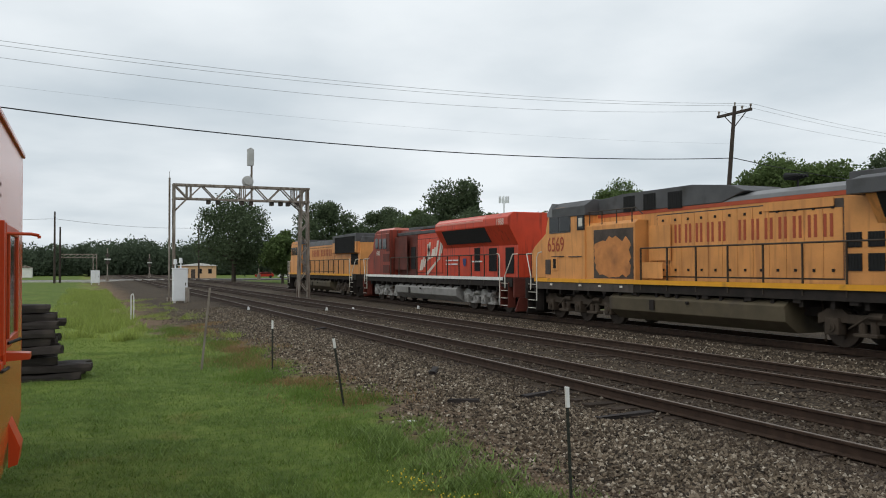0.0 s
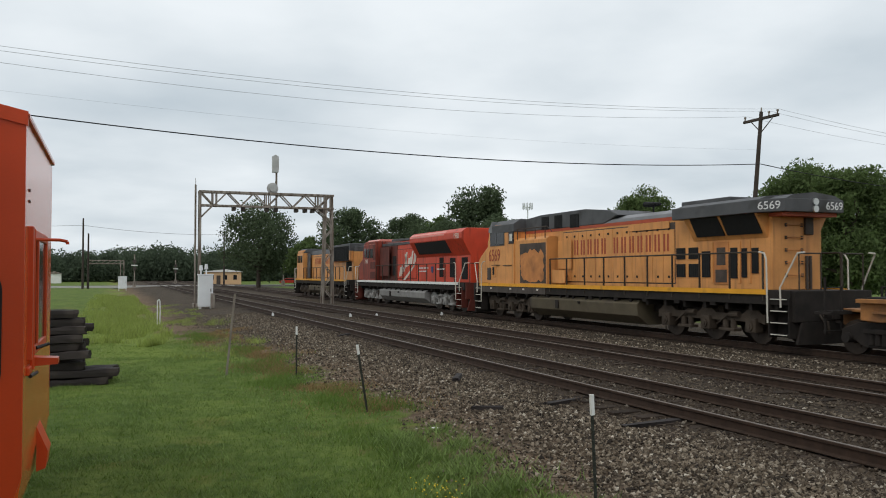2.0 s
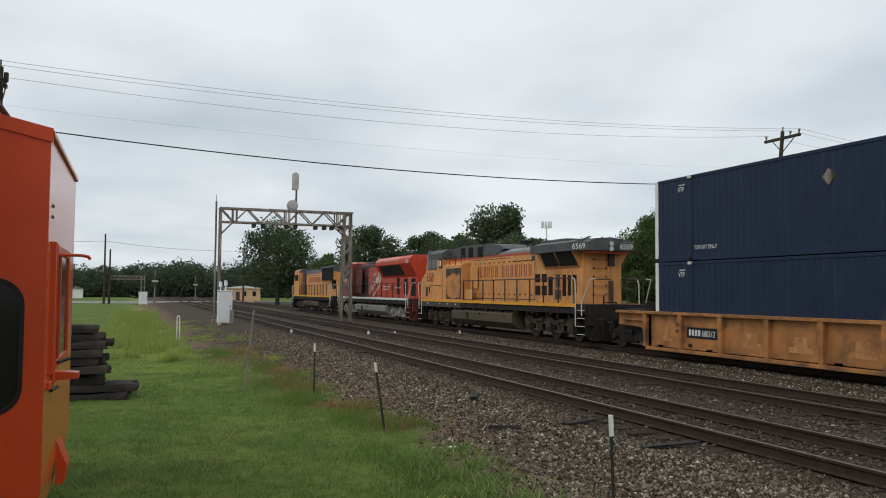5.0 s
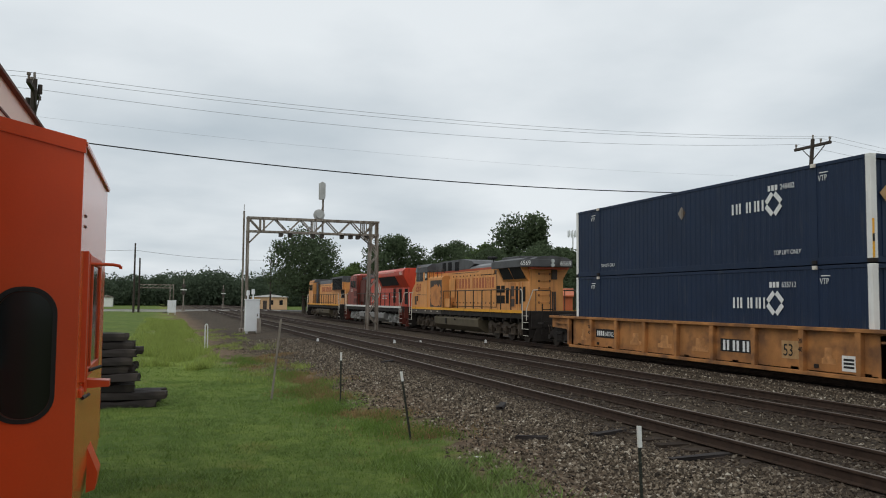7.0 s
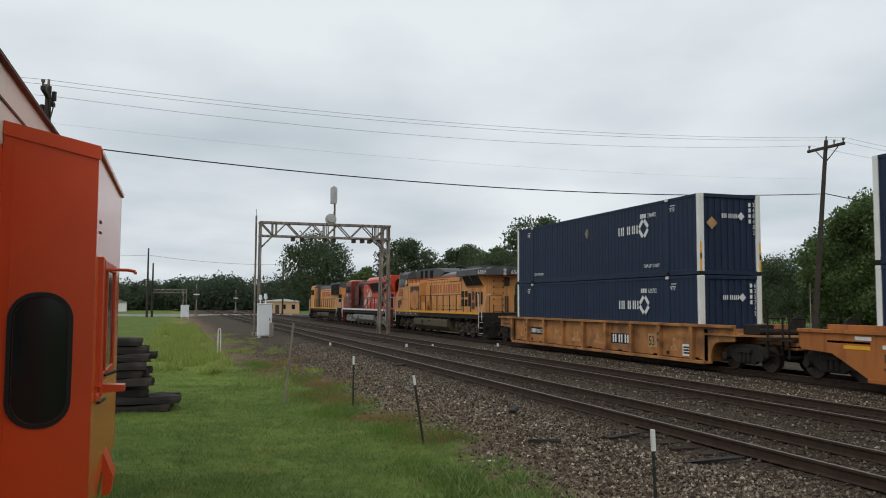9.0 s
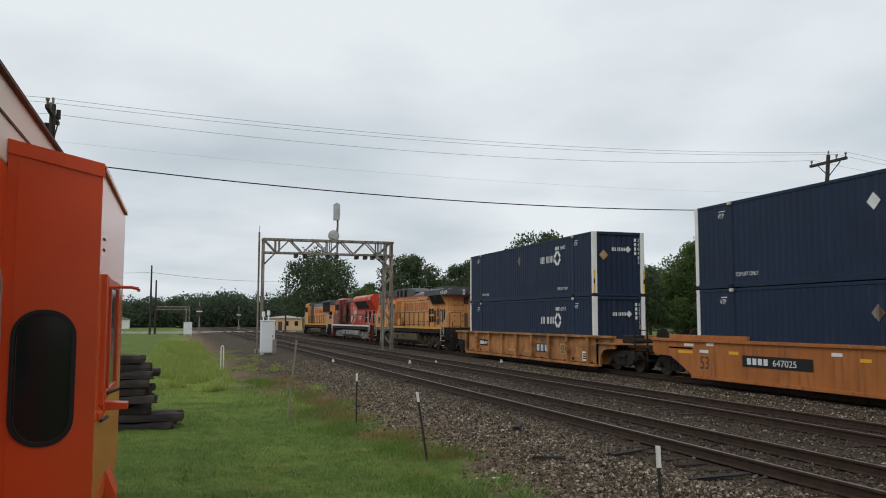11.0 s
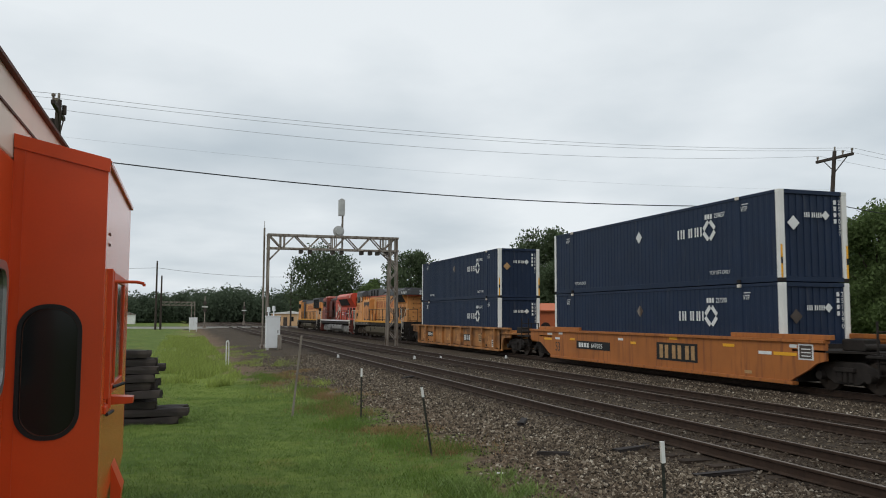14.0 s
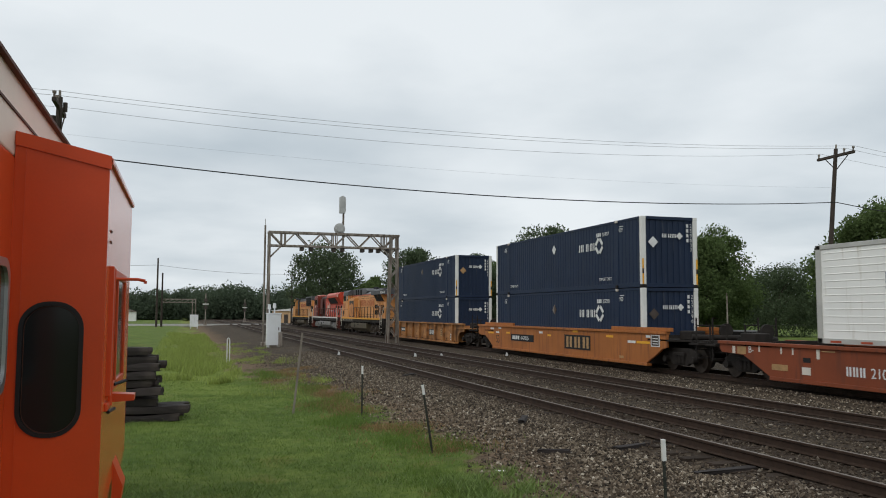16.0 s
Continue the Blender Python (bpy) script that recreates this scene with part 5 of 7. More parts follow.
            box(bar, X - 0.002, X + 0.002, ya, yb, zb, zt)
            part("emblem_bar", bar, w, e, "white emblem bar")
    cy, cz, r = -4.45 + off, 1.92 - drop, 0.37
    for k in range(4):
        a = k * math.pi / 2
        p0, p1 = (cy + r * math.cos(a), cz + r * math.sin(a)), (cy + r * math.cos(a + math.pi / 2), cz + r * math.sin(a + math.pi / 2))
        m0 = (p0[0] * 0.86 + p1[0] * 0.14, p0[1] * 0.86 + p1[1] * 0.14)
        m1 = (p0[0] * 0.12 + p1[0] * 0.88, p0[1] * 0.12 + p1[1] * 0.88)
        stroke(m0, m1, 0.15)
    part("emblem_ring", bm, w, e, "white split diamond ring")
    nz = 2.32 - drop * 0.3
    for k in range(3):
        bm = B()
        box(bm, X - 0.002, X + 0.002, -4.33 - k * 0.15 + off, -4.22 - k * 0.15 + off, nz, nz + 0.17)
        part("lettering_bar", bm, w, e)
    lettering(number, 0.235, w, e, side(X, -4.74 + off, nz), squeeze=0.85, label="white container number")
    lettering("TOP LIFT ONLY", 0.19, w, e, side(X, -4.43 + off, 0.36), squeeze=0.85, label="white stencilled notice")
    lettering("TOP LIFT ONLY", 0.19, w, e, side(X, 5.9, 0.36), squeeze=0.85, label="white stencilled notice")
    for yy in (-6.25, 6.75):
        lettering("VTP", 0.24, w, e, side(X, yy, 2.36), squeeze=0.8, label="white stencilled letters")
        bm = B()
        box(bm, X - 0.002, X + 0.002, yy - 0.38, yy - 0.05, 2.58, 2.61)
        part("lettering_bar", bm, w, e)
    if diamond:
        bm = B()
        dy, dz = 0.2 + off, 2.08 - drop * 0.7
        prism(bm, [(dy, dz - 0.24), (dy - 0.23, dz), (dy, dz + 0.24), (dy + 0.23, dz)], X - 0.003, X + 0.003, "x")
        part("placard", bm, diamond, e, "diamond placard holder")
    # rear end
    Y = -L - 0.008
    if rear_diamond:
        bm = B()
        prism(bm, [(-0.78, 1.60), (-0.55, 1.83), (-0.78, 2.06), (-1.01, 1.83)], Y - 0.003, Y + 0.003, "y")
        part("placard", bm, rear_diamond, e, "diamond placard holder")
    for xx, ww in ((-0.36, 0.12), (-0.20, 0.17), (0.01, 0.13), (0.18, 0.12)):
        for xa in (xx, xx + ww - 0.04):
            bm = B()
            box(bm, xa, xa + 0.04, Y - 0.003, Y + 0.003, 2.02, 2.18)
            part("emblem_bar", bm, w, e, "white emblem bar")
    bm = B()
    prism(bm, [(0.46, 1.95), (0.61, 2.10), (0.46, 2.25), (0.31, 2.10)], Y - 0.003, Y + 0.003, "y")
    part("emblem_diamond", bm, w, e, "white emblem diamond")
    for k, chx in enumerate(number):
        lettering(chx, 0.21, w, e, rear(0.95, Y, 2.46 - k * 0.2), label="white container number", squeeze=0.9)
    for k in range(4):
        bm = B()
        box(bm, 0.78, 0.88, Y - 0.003, Y + 0.003, 2.46 - k * 0.2, 2.60 - k * 0.2)
        part("lettering_bar", bm, w, e)
    return e


def plate(parent, X, y0, y1, z0, z1, mat, name, label=""):
    bm = B()
    box(bm, X - 0.004, X + 0.004, y0, y1, z0, z1)
    return part(name, bm, M[mat], parent, label)


def car_marks_ribbed(e):
    X = -1.33 - 0.006
    pl = plate(e, X, -3.42, -1.92, 0.54, 0.95, "black", "panel", "black panel on the side sill")
    for yy in (-2.02, -2.50, -2.98):
        for dy in (0.04, 0.23):
            plate(pl, X - 0.006, yy - dy - 0.11, yy - dy, 0.58, 0.91, "mark_white", "emblem_bar", "white emblem bar")
    p2 = plate(e, X, -5.45, -4.74, 0.50, 1.02, "placard", "panel", "pale tan panel")
    lettering("53", 0.50, M["black"], p2, side(X - 0.008, -4.80, 0.58), squeeze=0.85, label="black length number")
    for yy in (6.68, -5.58):
        lettering("20", 0.2, M["black"], e, side(X - 0.16, yy, 0.98), squeeze=0.8)
        lettering("40", 0.2, M["black"], e, side(X - 0.16, yy, 0.74), squeeze=0.8)
    p3 = plate(e, X, 4.68, 6.28, 0.62, 0.98, "black", "panel", "black panel with car number")
    for k in range(4):
        plate(p3, X - 0.006, 6.06 - k * 0.16, 6.16 - k * 0.16, 0.70, 0.90, "mark_white", "lettering_bar")
    lettering("680312", 0.27, M["mark_white"], p3, side(X - 0.010, 5.50, 0.70), squeeze=0.82, label="white car number")
    p4 = plate(e, X, -7.50, -7.02, 0.30, 0.72, "white", "panel", "white data panel")
    for k in range(3):
        plate(p4, X - 0.004, -7.44, -7.08, 0.38 + k * 0.1, 0.44 + k * 0.1, "black", "lettering_bar")
    for yy, ww in ((1.7, 0.9), (3.6, 0.8), (-6.3, 0.5), (7.6, 0.5), (-0.4, 0.9)):
        bm = B()
        prism(bm, [(yy, 0.45), (yy, 0.60), (yy - ww * 0.2, 0.63), (yy - ww * 0.24, 0.90), (yy - ww * 0.74, 0.91), (yy - ww * 0.76, 0.62), (yy - ww, 0.60), (yy - ww, 0.45)], X - 0.003, X + 0.003, "x")
        part("worn_decal", bm, M["decal_ghost"], e, "faded worn decal")


def car_marks_smooth(e):
    X = -1.42 - 0.008
    pl = plate(e, X, -3.65, -1.03, 0.48, 1.14, "black", "panel", "large black panel on the side sill")
    for yy in (-1.22, -2.06, -2.90):
        for dy in (0.02, 0.38):
            plate(pl, X - 0.006, yy - dy - 0.22, yy - dy, 0.56, 1.06, "placard", "emblem_bar", "pale emblem bar")
    p3 = plate(e, X, 2.61, 5.72, 0.64, 1.0, "black", "panel", "black panel with car number")
    for k in range(4):
        plate(p3, X - 0.006, 5.30 - k * 0.26, 5.48 - k * 0.26, 0.72, 0.92, "mark_white", "lettering_bar")
    lettering("647025", 0.28, M["mark_white"], p3, side(X - 0.010, 4.3, 0.72), squeeze=1.25, label="white car number")
    lettering("53", 0.62, M["patch"], e, side(X - 0.004, 8.0, 0.45), squeeze=0.9, label="faded black length number")
    for yy, z, ww, mat in ((8.9, 1.2, 0.55, "mark_white"), (7.6, 1.24, 0.4, "mark_white"), (9.3, 0.95, 0.9, "sticker"), (8.0, 1.0, 0.5, "mark_white"), (6.4, 1.0, 0.5, "sticker"),
                          (0.9, 1.0, 0.4, "sticker"), (-1.9, 1.26, 0.5, "sticker"), (-5.1, 1.12, 0.6, "sticker"), (-6.9, 0.95, 0.6, "mark_white"), (-7.6, 0.95, 1.0, "sticker"),
                          (-8.3, 1.2, 0.3, "mark_white"), (-6.2, 0.3, 0.35, "placard"), (1.9, 1.12, 0.4, "mark_white")):
        plate(e, X, yy - ww, yy, z, z + 0.10, mat, "reflector", "reflective marker strip")
    p4 = plate(e, X, -9.28, -8.66, 0.86, 1.32, "mark_white", "panel", "white framed data panel")
    plate(p4, X - 0.006, -9.22, -8.72, 0.90, 1.28, "patch", "panel_field")
    for k in range(3):
        plate(p4, X - 0.012, -9.18, -8.80, 0.96 + k * 0.1, 0.99 + k * 0.1, "mark_white", "lettering_bar")


def car_marks_oxide(e):
    X = -1.42 - 0.008
    for k in range(3):
        for dy in (0.0, 0.11):
            plate(e, X, 5.34 - k * 0.24 - dy, 5.40 - k * 0.24 - dy, 0.44, 0.70, "mark_white", "lettering_bar", "white lettering bar")
    lettering("2104", 0.38, M["mark_white"], e, side(X, 4.56, 0.44), label="white car number")
    lettering("B-", 0.30, M["mark_white"], e, side(X, 9.5, 0.90), label="white letter")
    for yy, z, ww, hh in ((10.3, 0.84, 0.14, 0.24), (9.0, 0.94, 0.06, 0.2), (8.0, 0.92, 0.06, 0.2), (7.5, 0.92, 0.06, 0.2), (6.5, 0.84, 0.12, 0.28), (6.3, 1.06, 0.5, 0.03), (8.4, 0.42, 0.7, 0.18), (7.1, 0.36, 0.35, 0.22)):
        plate(e, X, yy - ww, yy, z, z + hh, "cream" if hh > 0.19 else "placard", "data_mark", "small pale stencil mark")
    plate(e, X, 9.62, 10.05, 0.84, 1.08, "placard", "panel", "faded tan panel")
    plate(e, X, 6.75, 7.05, 0.72, 0.86, "black", "panel", "small black panel")


def white_box(s, z):
    """A white ribbed box container on the third well car."""
    L, W, H = 8.05, 1.28, 2.86
    e = thing("shipping_container", "white ribbed container with blue decal on a red well car", "container")
    MOVERS.append((e, s + LEAD, z))
    e.location = (TRAIN_X, s + LEAD, z)
    bm = B()
    box(bm, -W, W, -L, L, 0.12, H, 0.02)
    part("body", bm, M["trailer_white"], e, "white sheet body")
    bm = B()
    for k in range(12):
        zz = 0.4 + k * 0.2
        for sx in (-1, 1):
            prism(bm, [(sx * (W - 0.004), zz), (sx * (W + 0.010), zz + 0.015), (sx * (W + 0.010), zz + 0.03), (sx * (W - 0.004), zz + 0.045)], -L + 0.3, L - 0.28)
    part("rib", bm, M["trailer_white"], e, "shallow horizontal ribs")
    bm = B()
    for sx in (-1, 1):
        for sy in (-1, 1):
            box(bm, sx * W - 0.03, sx * W + 0.03, sy * (L - 0.1) - 0.1, sy * (L - 0.1) + 0.1, 0.05, H + 0.01, 0.01)
        box(bm, sx * W - 0.03, sx * W + 0.03, -L, L, H - 0.12, H + 0.01, 0.01)
        box(bm, sx * W - 0.03, sx * W + 0.03, -L, L, 0.05, 0.20, 0.01)
    part("frame", bm, M["frame_alu"], e, "dull aluminium edge frame")
    bm = B()
    for k in range(5):
        box(bm, -W - 0.036, -W - 0.03, L - 0.9 - k * 1.1, L - 0.5 - k * 1.1, 0.08, 0.14)
    part("reflector", bm, M["stripe_red"], e, "red reflective tape")
    X = -W - 0.03
    bm = B()
    for yy, ww, z0, z1 in ((5.55, 0.10, 1.55, 2.0), (5.33, 0.36, 1.55, 1.9), (4.85, 0.4, 1.55, 2.1), (4.35, 0.36, 1.55, 1.9)):
        box(bm, X - 0.004, X + 0.004, yy - ww, yy, z0, z1)
    part("emblem", bm, M["logo_blue"], e, "dark blue decal bars")
    bm = B()
    prism(bm, [(5.1, 1.05), (3.4, 1.05), (3.1, 1.3), (3.3, 1.32), (3.6, 1.17), (4.9, 1.17), (5.0, 1.35), (5.15, 1.3)], X - 0.004, X + 0.004, "x")
    part("emblem", bm, M["logo_blue"], e, "dark blue swoosh decal")


wide_nose_engine()
red_engine()
lead_engine()
car_a = well_car(-2.93, M["car_yellow"], True, "dirty yellow ribbed well car loaded with two blue containers")
car_marks_ribbed(car_a)
car_b = well_car(-26.87, M["car_orange"], False, "orange smooth-sided well car loaded with two blue containers")
car_marks_smooth(car_b)
car_c = well_car(-50.82, M["car_brown"], False, "oxide red well car loaded with a white container", 1.24)
car_marks_oxide(car_c)
LOW, HIGH = 0.30, 3.21
container(-2.93, LOW, "635712", "navy blue container with white corner posts standing in the well", None, None, 0.0, 0.10)
container(-2.93, HIGH, "248482", "navy blue container with grey and tan placards stacked on another container", M["galv"], M["placard"])
container(-26.67, LOW, "257590", "navy blue container with grey placard standing in the well", M["galv"], M["patch"], -0.06, 0.08)
container(-26.67, HIGH, "259037", "navy blue container with white placards stacked on another container", M["mark_white"], M["mark_white"], -0.06)
white_box(-52.3, 1.25)


# ---------------------------------------------------------------- signal bridge
def signal_bridge():
    yb, x0, x1, top = 62.0, 5.90, 15.58, 8.12
    g = thing("signal_bridge", "weathered grey steel signal bridge with lattice girder over two tracks", "signal bridge")
    bm = B()
    for dy in (-0.35, 0.35):
        beam(bm, (x0, yb + dy, -0.2), (x0, yb + dy, top), 0.16)
    for k in range(9):
        z = 0.3 + k * 0.85
        beam(bm, (x0, yb - 0.35, z), (x0, yb + 0.35, z + 0.85), 0.06)
    rod(bm, (x0 - 0.30, yb, -0.2), (x0 - 0.30, yb, top + 0.5), 0.07, n=8)
    rod(bm, (x0 - 0.30, yb, top + 0.4), (x0 - 0.30, yb, top + 1.0), 0.02, n=6)
    box(bm, x0 - 0.45, x0 + 0.45, yb - 0.6, yb + 0.6, -0.35, -0.05, 0.03)
    part("leg", bm, M["galv"], g, "lattice leg with conduit pipe")
    bm = B()
    for dx, dy in ((-0.42, -0.3), (0.16, -0.3), (-0.42, 0.3), (0.16, 0.3)):
        beam(bm, (x1 + dx * 1.35, yb + dy, -0.2), (x1 + dx * 0.8, yb + dy, top), 0.13)
    for k in range(8):
        z = 0.2 + k * 0.9
        for dy in (-0.3, 0.3):
            a, b = (-0.52, 0.2) if k % 2 else (0.2, -0.52)
            beam(bm, (x1 + a, yb + dy, z), (x1 + b, yb + dy, z + 0.9), 0.07)
    part("leg", bm, M["galv"], g, "lattice leg of angle bars")
    bm = B()
    lo = top - 1.0
    n = 10
    for dy in (-0.35, 0.35):
        beam(bm, (x0 - 0.1, yb + dy, top), (x1 + 0.25, yb + dy, top), 0.15)
        beam(bm, (x0 - 0.1, yb + dy, lo), (x1 + 0.25, yb + dy, lo), 0.13)
        for k in range(n):
            a = x0 + (x1 - x0) * k / n
            b = x0 + (x1 - x0) * (k + 1) / n
            zz = (lo, top) if k % 2 else (top, lo)
            beam(bm, (a, yb + dy, zz[0]), (b, yb + dy, zz[1]), 0.085)
            if k % 4 == 1:
                beam(bm, (a - 0.08, yb + dy, lo), (a - 0.08, yb + dy, top), 0.085)
                beam(bm, (a + 0.20, yb + dy, lo), (a + 0.20, yb + dy, top), 0.07)
    for k in range(n + 1):
        a = x0 + (x1 - x0) * k / n
        beam(bm, (a, yb - 0.35, lo), (a, yb + 0.35, lo), 0.07)
        beam(bm, (a, yb - 0.35, top), (a, yb + 0.35, top), 0.07)
    for dy in (-0.35, 0.35):
        beam(bm, (x0, yb + dy, lo - 0.95), (x0 + 0.9, yb + dy, lo), 0.10)
        beam(bm, (x1, yb + dy, lo - 0.95), (x1 - 1.2, yb + dy, lo), 0.10)
    part("girder", bm, M["galv"], g, "lattice girder with diagonal bars")
    for fx in (0.25, 0.32, 0.5, 0.57, 0.73, 0.80, 0.93, 0.86):
        a = x0 + (x1 - x0) * fx
        bm = B()
        box(bm, a - 0.13, a + 0.13, yb - 0.3, yb + 0.3, lo - 0.34, lo - 0.02, 0.03)
        part("bracket", bm, M["galv_dark"], g, "dark hanging bracket")
    # mast with an upright head and a round target
    mx = x0 + (x1 - x0) * 0.575
    bm = B()
    rod(bm, (mx, yb, lo), (mx, yb, top + 1.7), 0.075, n=10)
    beam(bm, (mx - 0.3, yb + 0.1, top + 0.1), (mx, yb + 0.1, top + 1.2), 0.03)
    mast = part("signal_mast", bm, M["galv"], g, "pipe mast")
    bm = B()
    rod(bm, (mx - 0.30, yb - 0.10, top + 0.42), (mx - 0.30, yb - 0.04, top + 0.42), 0.43, n=28)
    rod(bm, (mx - 0.30, yb - 0.28, top + 0.42), (mx - 0.30, yb - 0.10, top + 0.42), 0.26, n=20)
    part("round_target", bm, M["signal_grey"], mast, "grey round signal back")
    bm = B()
    prism(bm, [(mx - 0.34, top + 1.62), (mx + 0.12, top + 1.62), (mx + 0.16, top + 1.9), (mx + 0.16, top + 2.85), (mx - 0.08, top + 3.0), (mx - 0.34, top + 2.85)], yb - 0.16, yb + 0.06, "y", 0.03)
    part("signal_head", bm, M["signal_grey"], mast, "upright grey signal back")
    for zz in (1.85, 2.25, 2.65):
        bm = B()
        rod(bm, (mx - 0.1, yb + 0.05, top + zz), (mx - 0.1, yb + 0.32, top + zz), 0.12, n=12)
        part("lamp_unit", bm, M["galv_dark"], mast, "dark hooded signal lamp")


signal_bridge()


def cabinet(name, x, y, z, w, d, h, label, feet=True):
    g = thing(name, label, "signal cabinet")
    g.location = (x, y, z)
    bm = B()
    box(bm, -w / 2, w / 2, -d / 2, d / 2, 0.1, h, 0.02)
    part("body", bm, M["cabinet_white"], g)
    bm = B()
    box(bm, -w / 2 - 0.04, w / 2 + 0.04, -d / 2 - 0.04, d / 2 + 0.04, h, h + 0.07, 0.02)
    part("lid", bm, M["cabinet_white"], g)
    bm = B()
    box(bm, -w / 2 + 0.05, w / 2 - 0.05, -d / 2 - 0.015, -d / 2 + 0.01, 0.2, h - 0.1, 0.008)
    dr = part("door", bm, M["cabinet_white"], g)
    bm = B()
    box(bm, w / 2 - 0.18, w / 2 - 0.13, -d / 2 - 0.05, -d / 2 - 0.01, h * 0.5, h * 0.5 + 0.2)
    part("handle", bm, M["galv_dark"], dr)
    bm = B()
    for sx in (-1, 1):
        box(bm, sx * (w / 2 - 0.12) - 0.07, sx * (w / 2 - 0.12) + 0.07, -d / 2 + 0.02, d / 2 - 0.02, -0.2, 0.1)
    part("foot", bm, M["concrete"], g)
    return g


cab1 = cabinet("signal_cabinet", 5.95, 58.2, -0.22, 0.95, 0.75, 2.25, "white metal signal cabinet standing by the bridge leg")
bm = B()
for dx, hh in ((-0.30, 0.62), (0.05, 0.70)):
    rod(bm, (dx, 0, 2.3), (dx, 0, 2.3 + hh - 0.25), 0.05, n=8)
    rod(bm, (dx, 0, 2.3 + hh - 0.35), (dx, 0, 2.3 + hh), 0.13, 0.10, n=12)
part("antenna", bm, M["cabinet_white"], cab1, "white antenna caps")
bm = B()
box(bm, 0.3, 0.56, -0.62, -0.4, 0.0, 1.0, 0.02)
part("side_box", bm, M["galv"], cab1, "small grey box")
cabinet("relay_cabinet", 1.55, 139, -0.3, 1.3, 1.0, 2.0, "white relay cabinet standing in the verge")


# ---------------------------------------------------------------- fence posts
def steel_post(x, y, z, h, lean_x, lean_y, label, tip=True, mat="post_green", r=0.022, white=0.30):
    g = thing("fence_post", label, "fence post", "row of steel fence posts" if tip else "")
    g.matrix_world = Matrix.Translation((x, y, z)) @ pose(0, 0, 0, lean_y, lean_x, 0)
    bm = B()
    box(bm, -r, r, -r * 0.25, r * 0.25, -0.35, h)
    box(bm, -r * 0.25, r * 0.25, 0, r * 1.6, -0.35, h)
    for k in range(int(h / 0.09)):
        box(bm, -0.008, 0.008, -r * 0.25 - 0.012, -r * 0.2, 0.1 + k * 0.09, 0.125 + k * 0.09)
    part("shaft", bm, M[mat], g)
    if tip:
        bm = B()
        box(bm, -r - 0.003, r + 0.003, -r * 0.25 - 0.014, r * 0.25 + 0.003, h - white, h + 0.004)
        box(bm, -r * 0.25 - 0.003, r * 0.25 + 0.003, 0, r * 1.6 + 0.003, h - white, h + 0.004)
        part("painted_tip", bm, M["mark_white"], g, "white painted top")
    return g


steel_post(4.13, 19.6, -0.32, 1.16, 0.0, 0, "dark steel fence post with white tip in the verge", r=0.019, white=0.19)
steel_post(4.27, 14.2, -0.33, 1.18, -9.0, 0, "leaning dark steel fence post with white tip", r=0.019, white=0.17)
steel_post(3.845, 6.0, -0.33, 1.41, -2.4, 0, "dark steel fence post with white tip beside the ballast", r=0.013, white=0.17)
steel_post(2.66, 20.9, -0.4, 2.02, 5.5, 0, "tall bare grey steel post leaning in the grass", tip=False, mat="galv", r=0.026)
# short white pipe loop
g = thing("pipe_marker", "short white pipe stand in the rough grass", "marker post")
g.location = (2.16, 43.0, -0.42)
bm = B()
tube(bm, [(-0.05, 0, 0), (-0.05, 0, 1.2), (0.03, 0, 1.26), (0.07, 0, 1.15), (0.08, 0, 0.7), (0.07, 0, 0)], 0.026, 8)
part("pipe", bm, M["mark_white"], g)


# ---------------------------------------------------------------- pile of old ties
def worn_tie_mesh(seed):
    """An old tie: split ends, worn edges, hollows where the rails lay."""
    r = random.Random(seed)
    bm = B()
    nx = 13
    rows = []
    for i in range(nx):
        x = -1.30 + 2.6 * i / (nx - 1)
        wear = 0.018 if 3 <= i <= 4 or 8 <= i <= 9 else 0.0
        ring_pts = []
        for y, z in ((-0.115, -0.172), (-0.05, -0.18), (0.05, -0.18), (0.115, -0.172), (0.118, -0.09), (0.108, -0.012), (0.04, 0), (-0.04, 0), (-0.108, -0.012), (-0.118, -0.09)):
            j = 0.012 if 0 < i < nx - 1 else 0.022
            ring_pts.append(bm.verts.new((x + r.uniform(-j, j) * (2.2 if i in (0, nx - 1) else 1), y + r.uniform(-0.009, 0.009), z - (wear if z > -0.02 else 0) + r.uniform(-0.009, 0.007))))
        rows.append(ring_pts)
    k = len(rows[0])
    for p, q in zip(rows, rows[1:]):
        for i in range(k):
            bm.faces.new((p[i], p[(i + 1) % k], q[(i + 1) % k], q[i]))
    bm.faces.new(rows[0][::-1])
    bm.faces.new(rows[-1])
    bmesh.ops.recalc_face_normals(bm, faces=bm.faces[:])
    return mesh_from("railroad_tie", bm, M["tie_old"])


rnd = random.Random(8)
TIE_LONG = [worn_tie_mesh(20 + k) for k in range(5)]
z = -0.43
for layer, (n, xr) in enumerate([(4, 0.04), (4, 0.12), (4, -0.42), (4, -0.52), (4, -0.46), (4, -0.64), (3, -0.50), (3, -0.56), (2, -0.85)]):
    tilt = rnd.uniform(-0.035, 0.035) if layer > 1 else 0.0
    for k in range(n):
        ob = tagged(new("railroad_tie", TIE_LONG[rnd.randrange(5)]), "old black creosoted railroad tie in a stacked pile", "railroad tie", "pile of old ties")
        ob.location = (xr - 1.30 + rnd.uniform(-0.26, 0.12), 20.4 + k * 0.30 + rnd.uniform(-0.06, 0.04), z + 0.18 + rnd.uniform(-0.012, 0.012))
        ob.rotation_euler = (rnd.uniform(-0.08, 0.08), tilt + rnd.uniform(-0.02, 0.02), rnd.uniform(-0.10, 0.10))
    z += 0.196


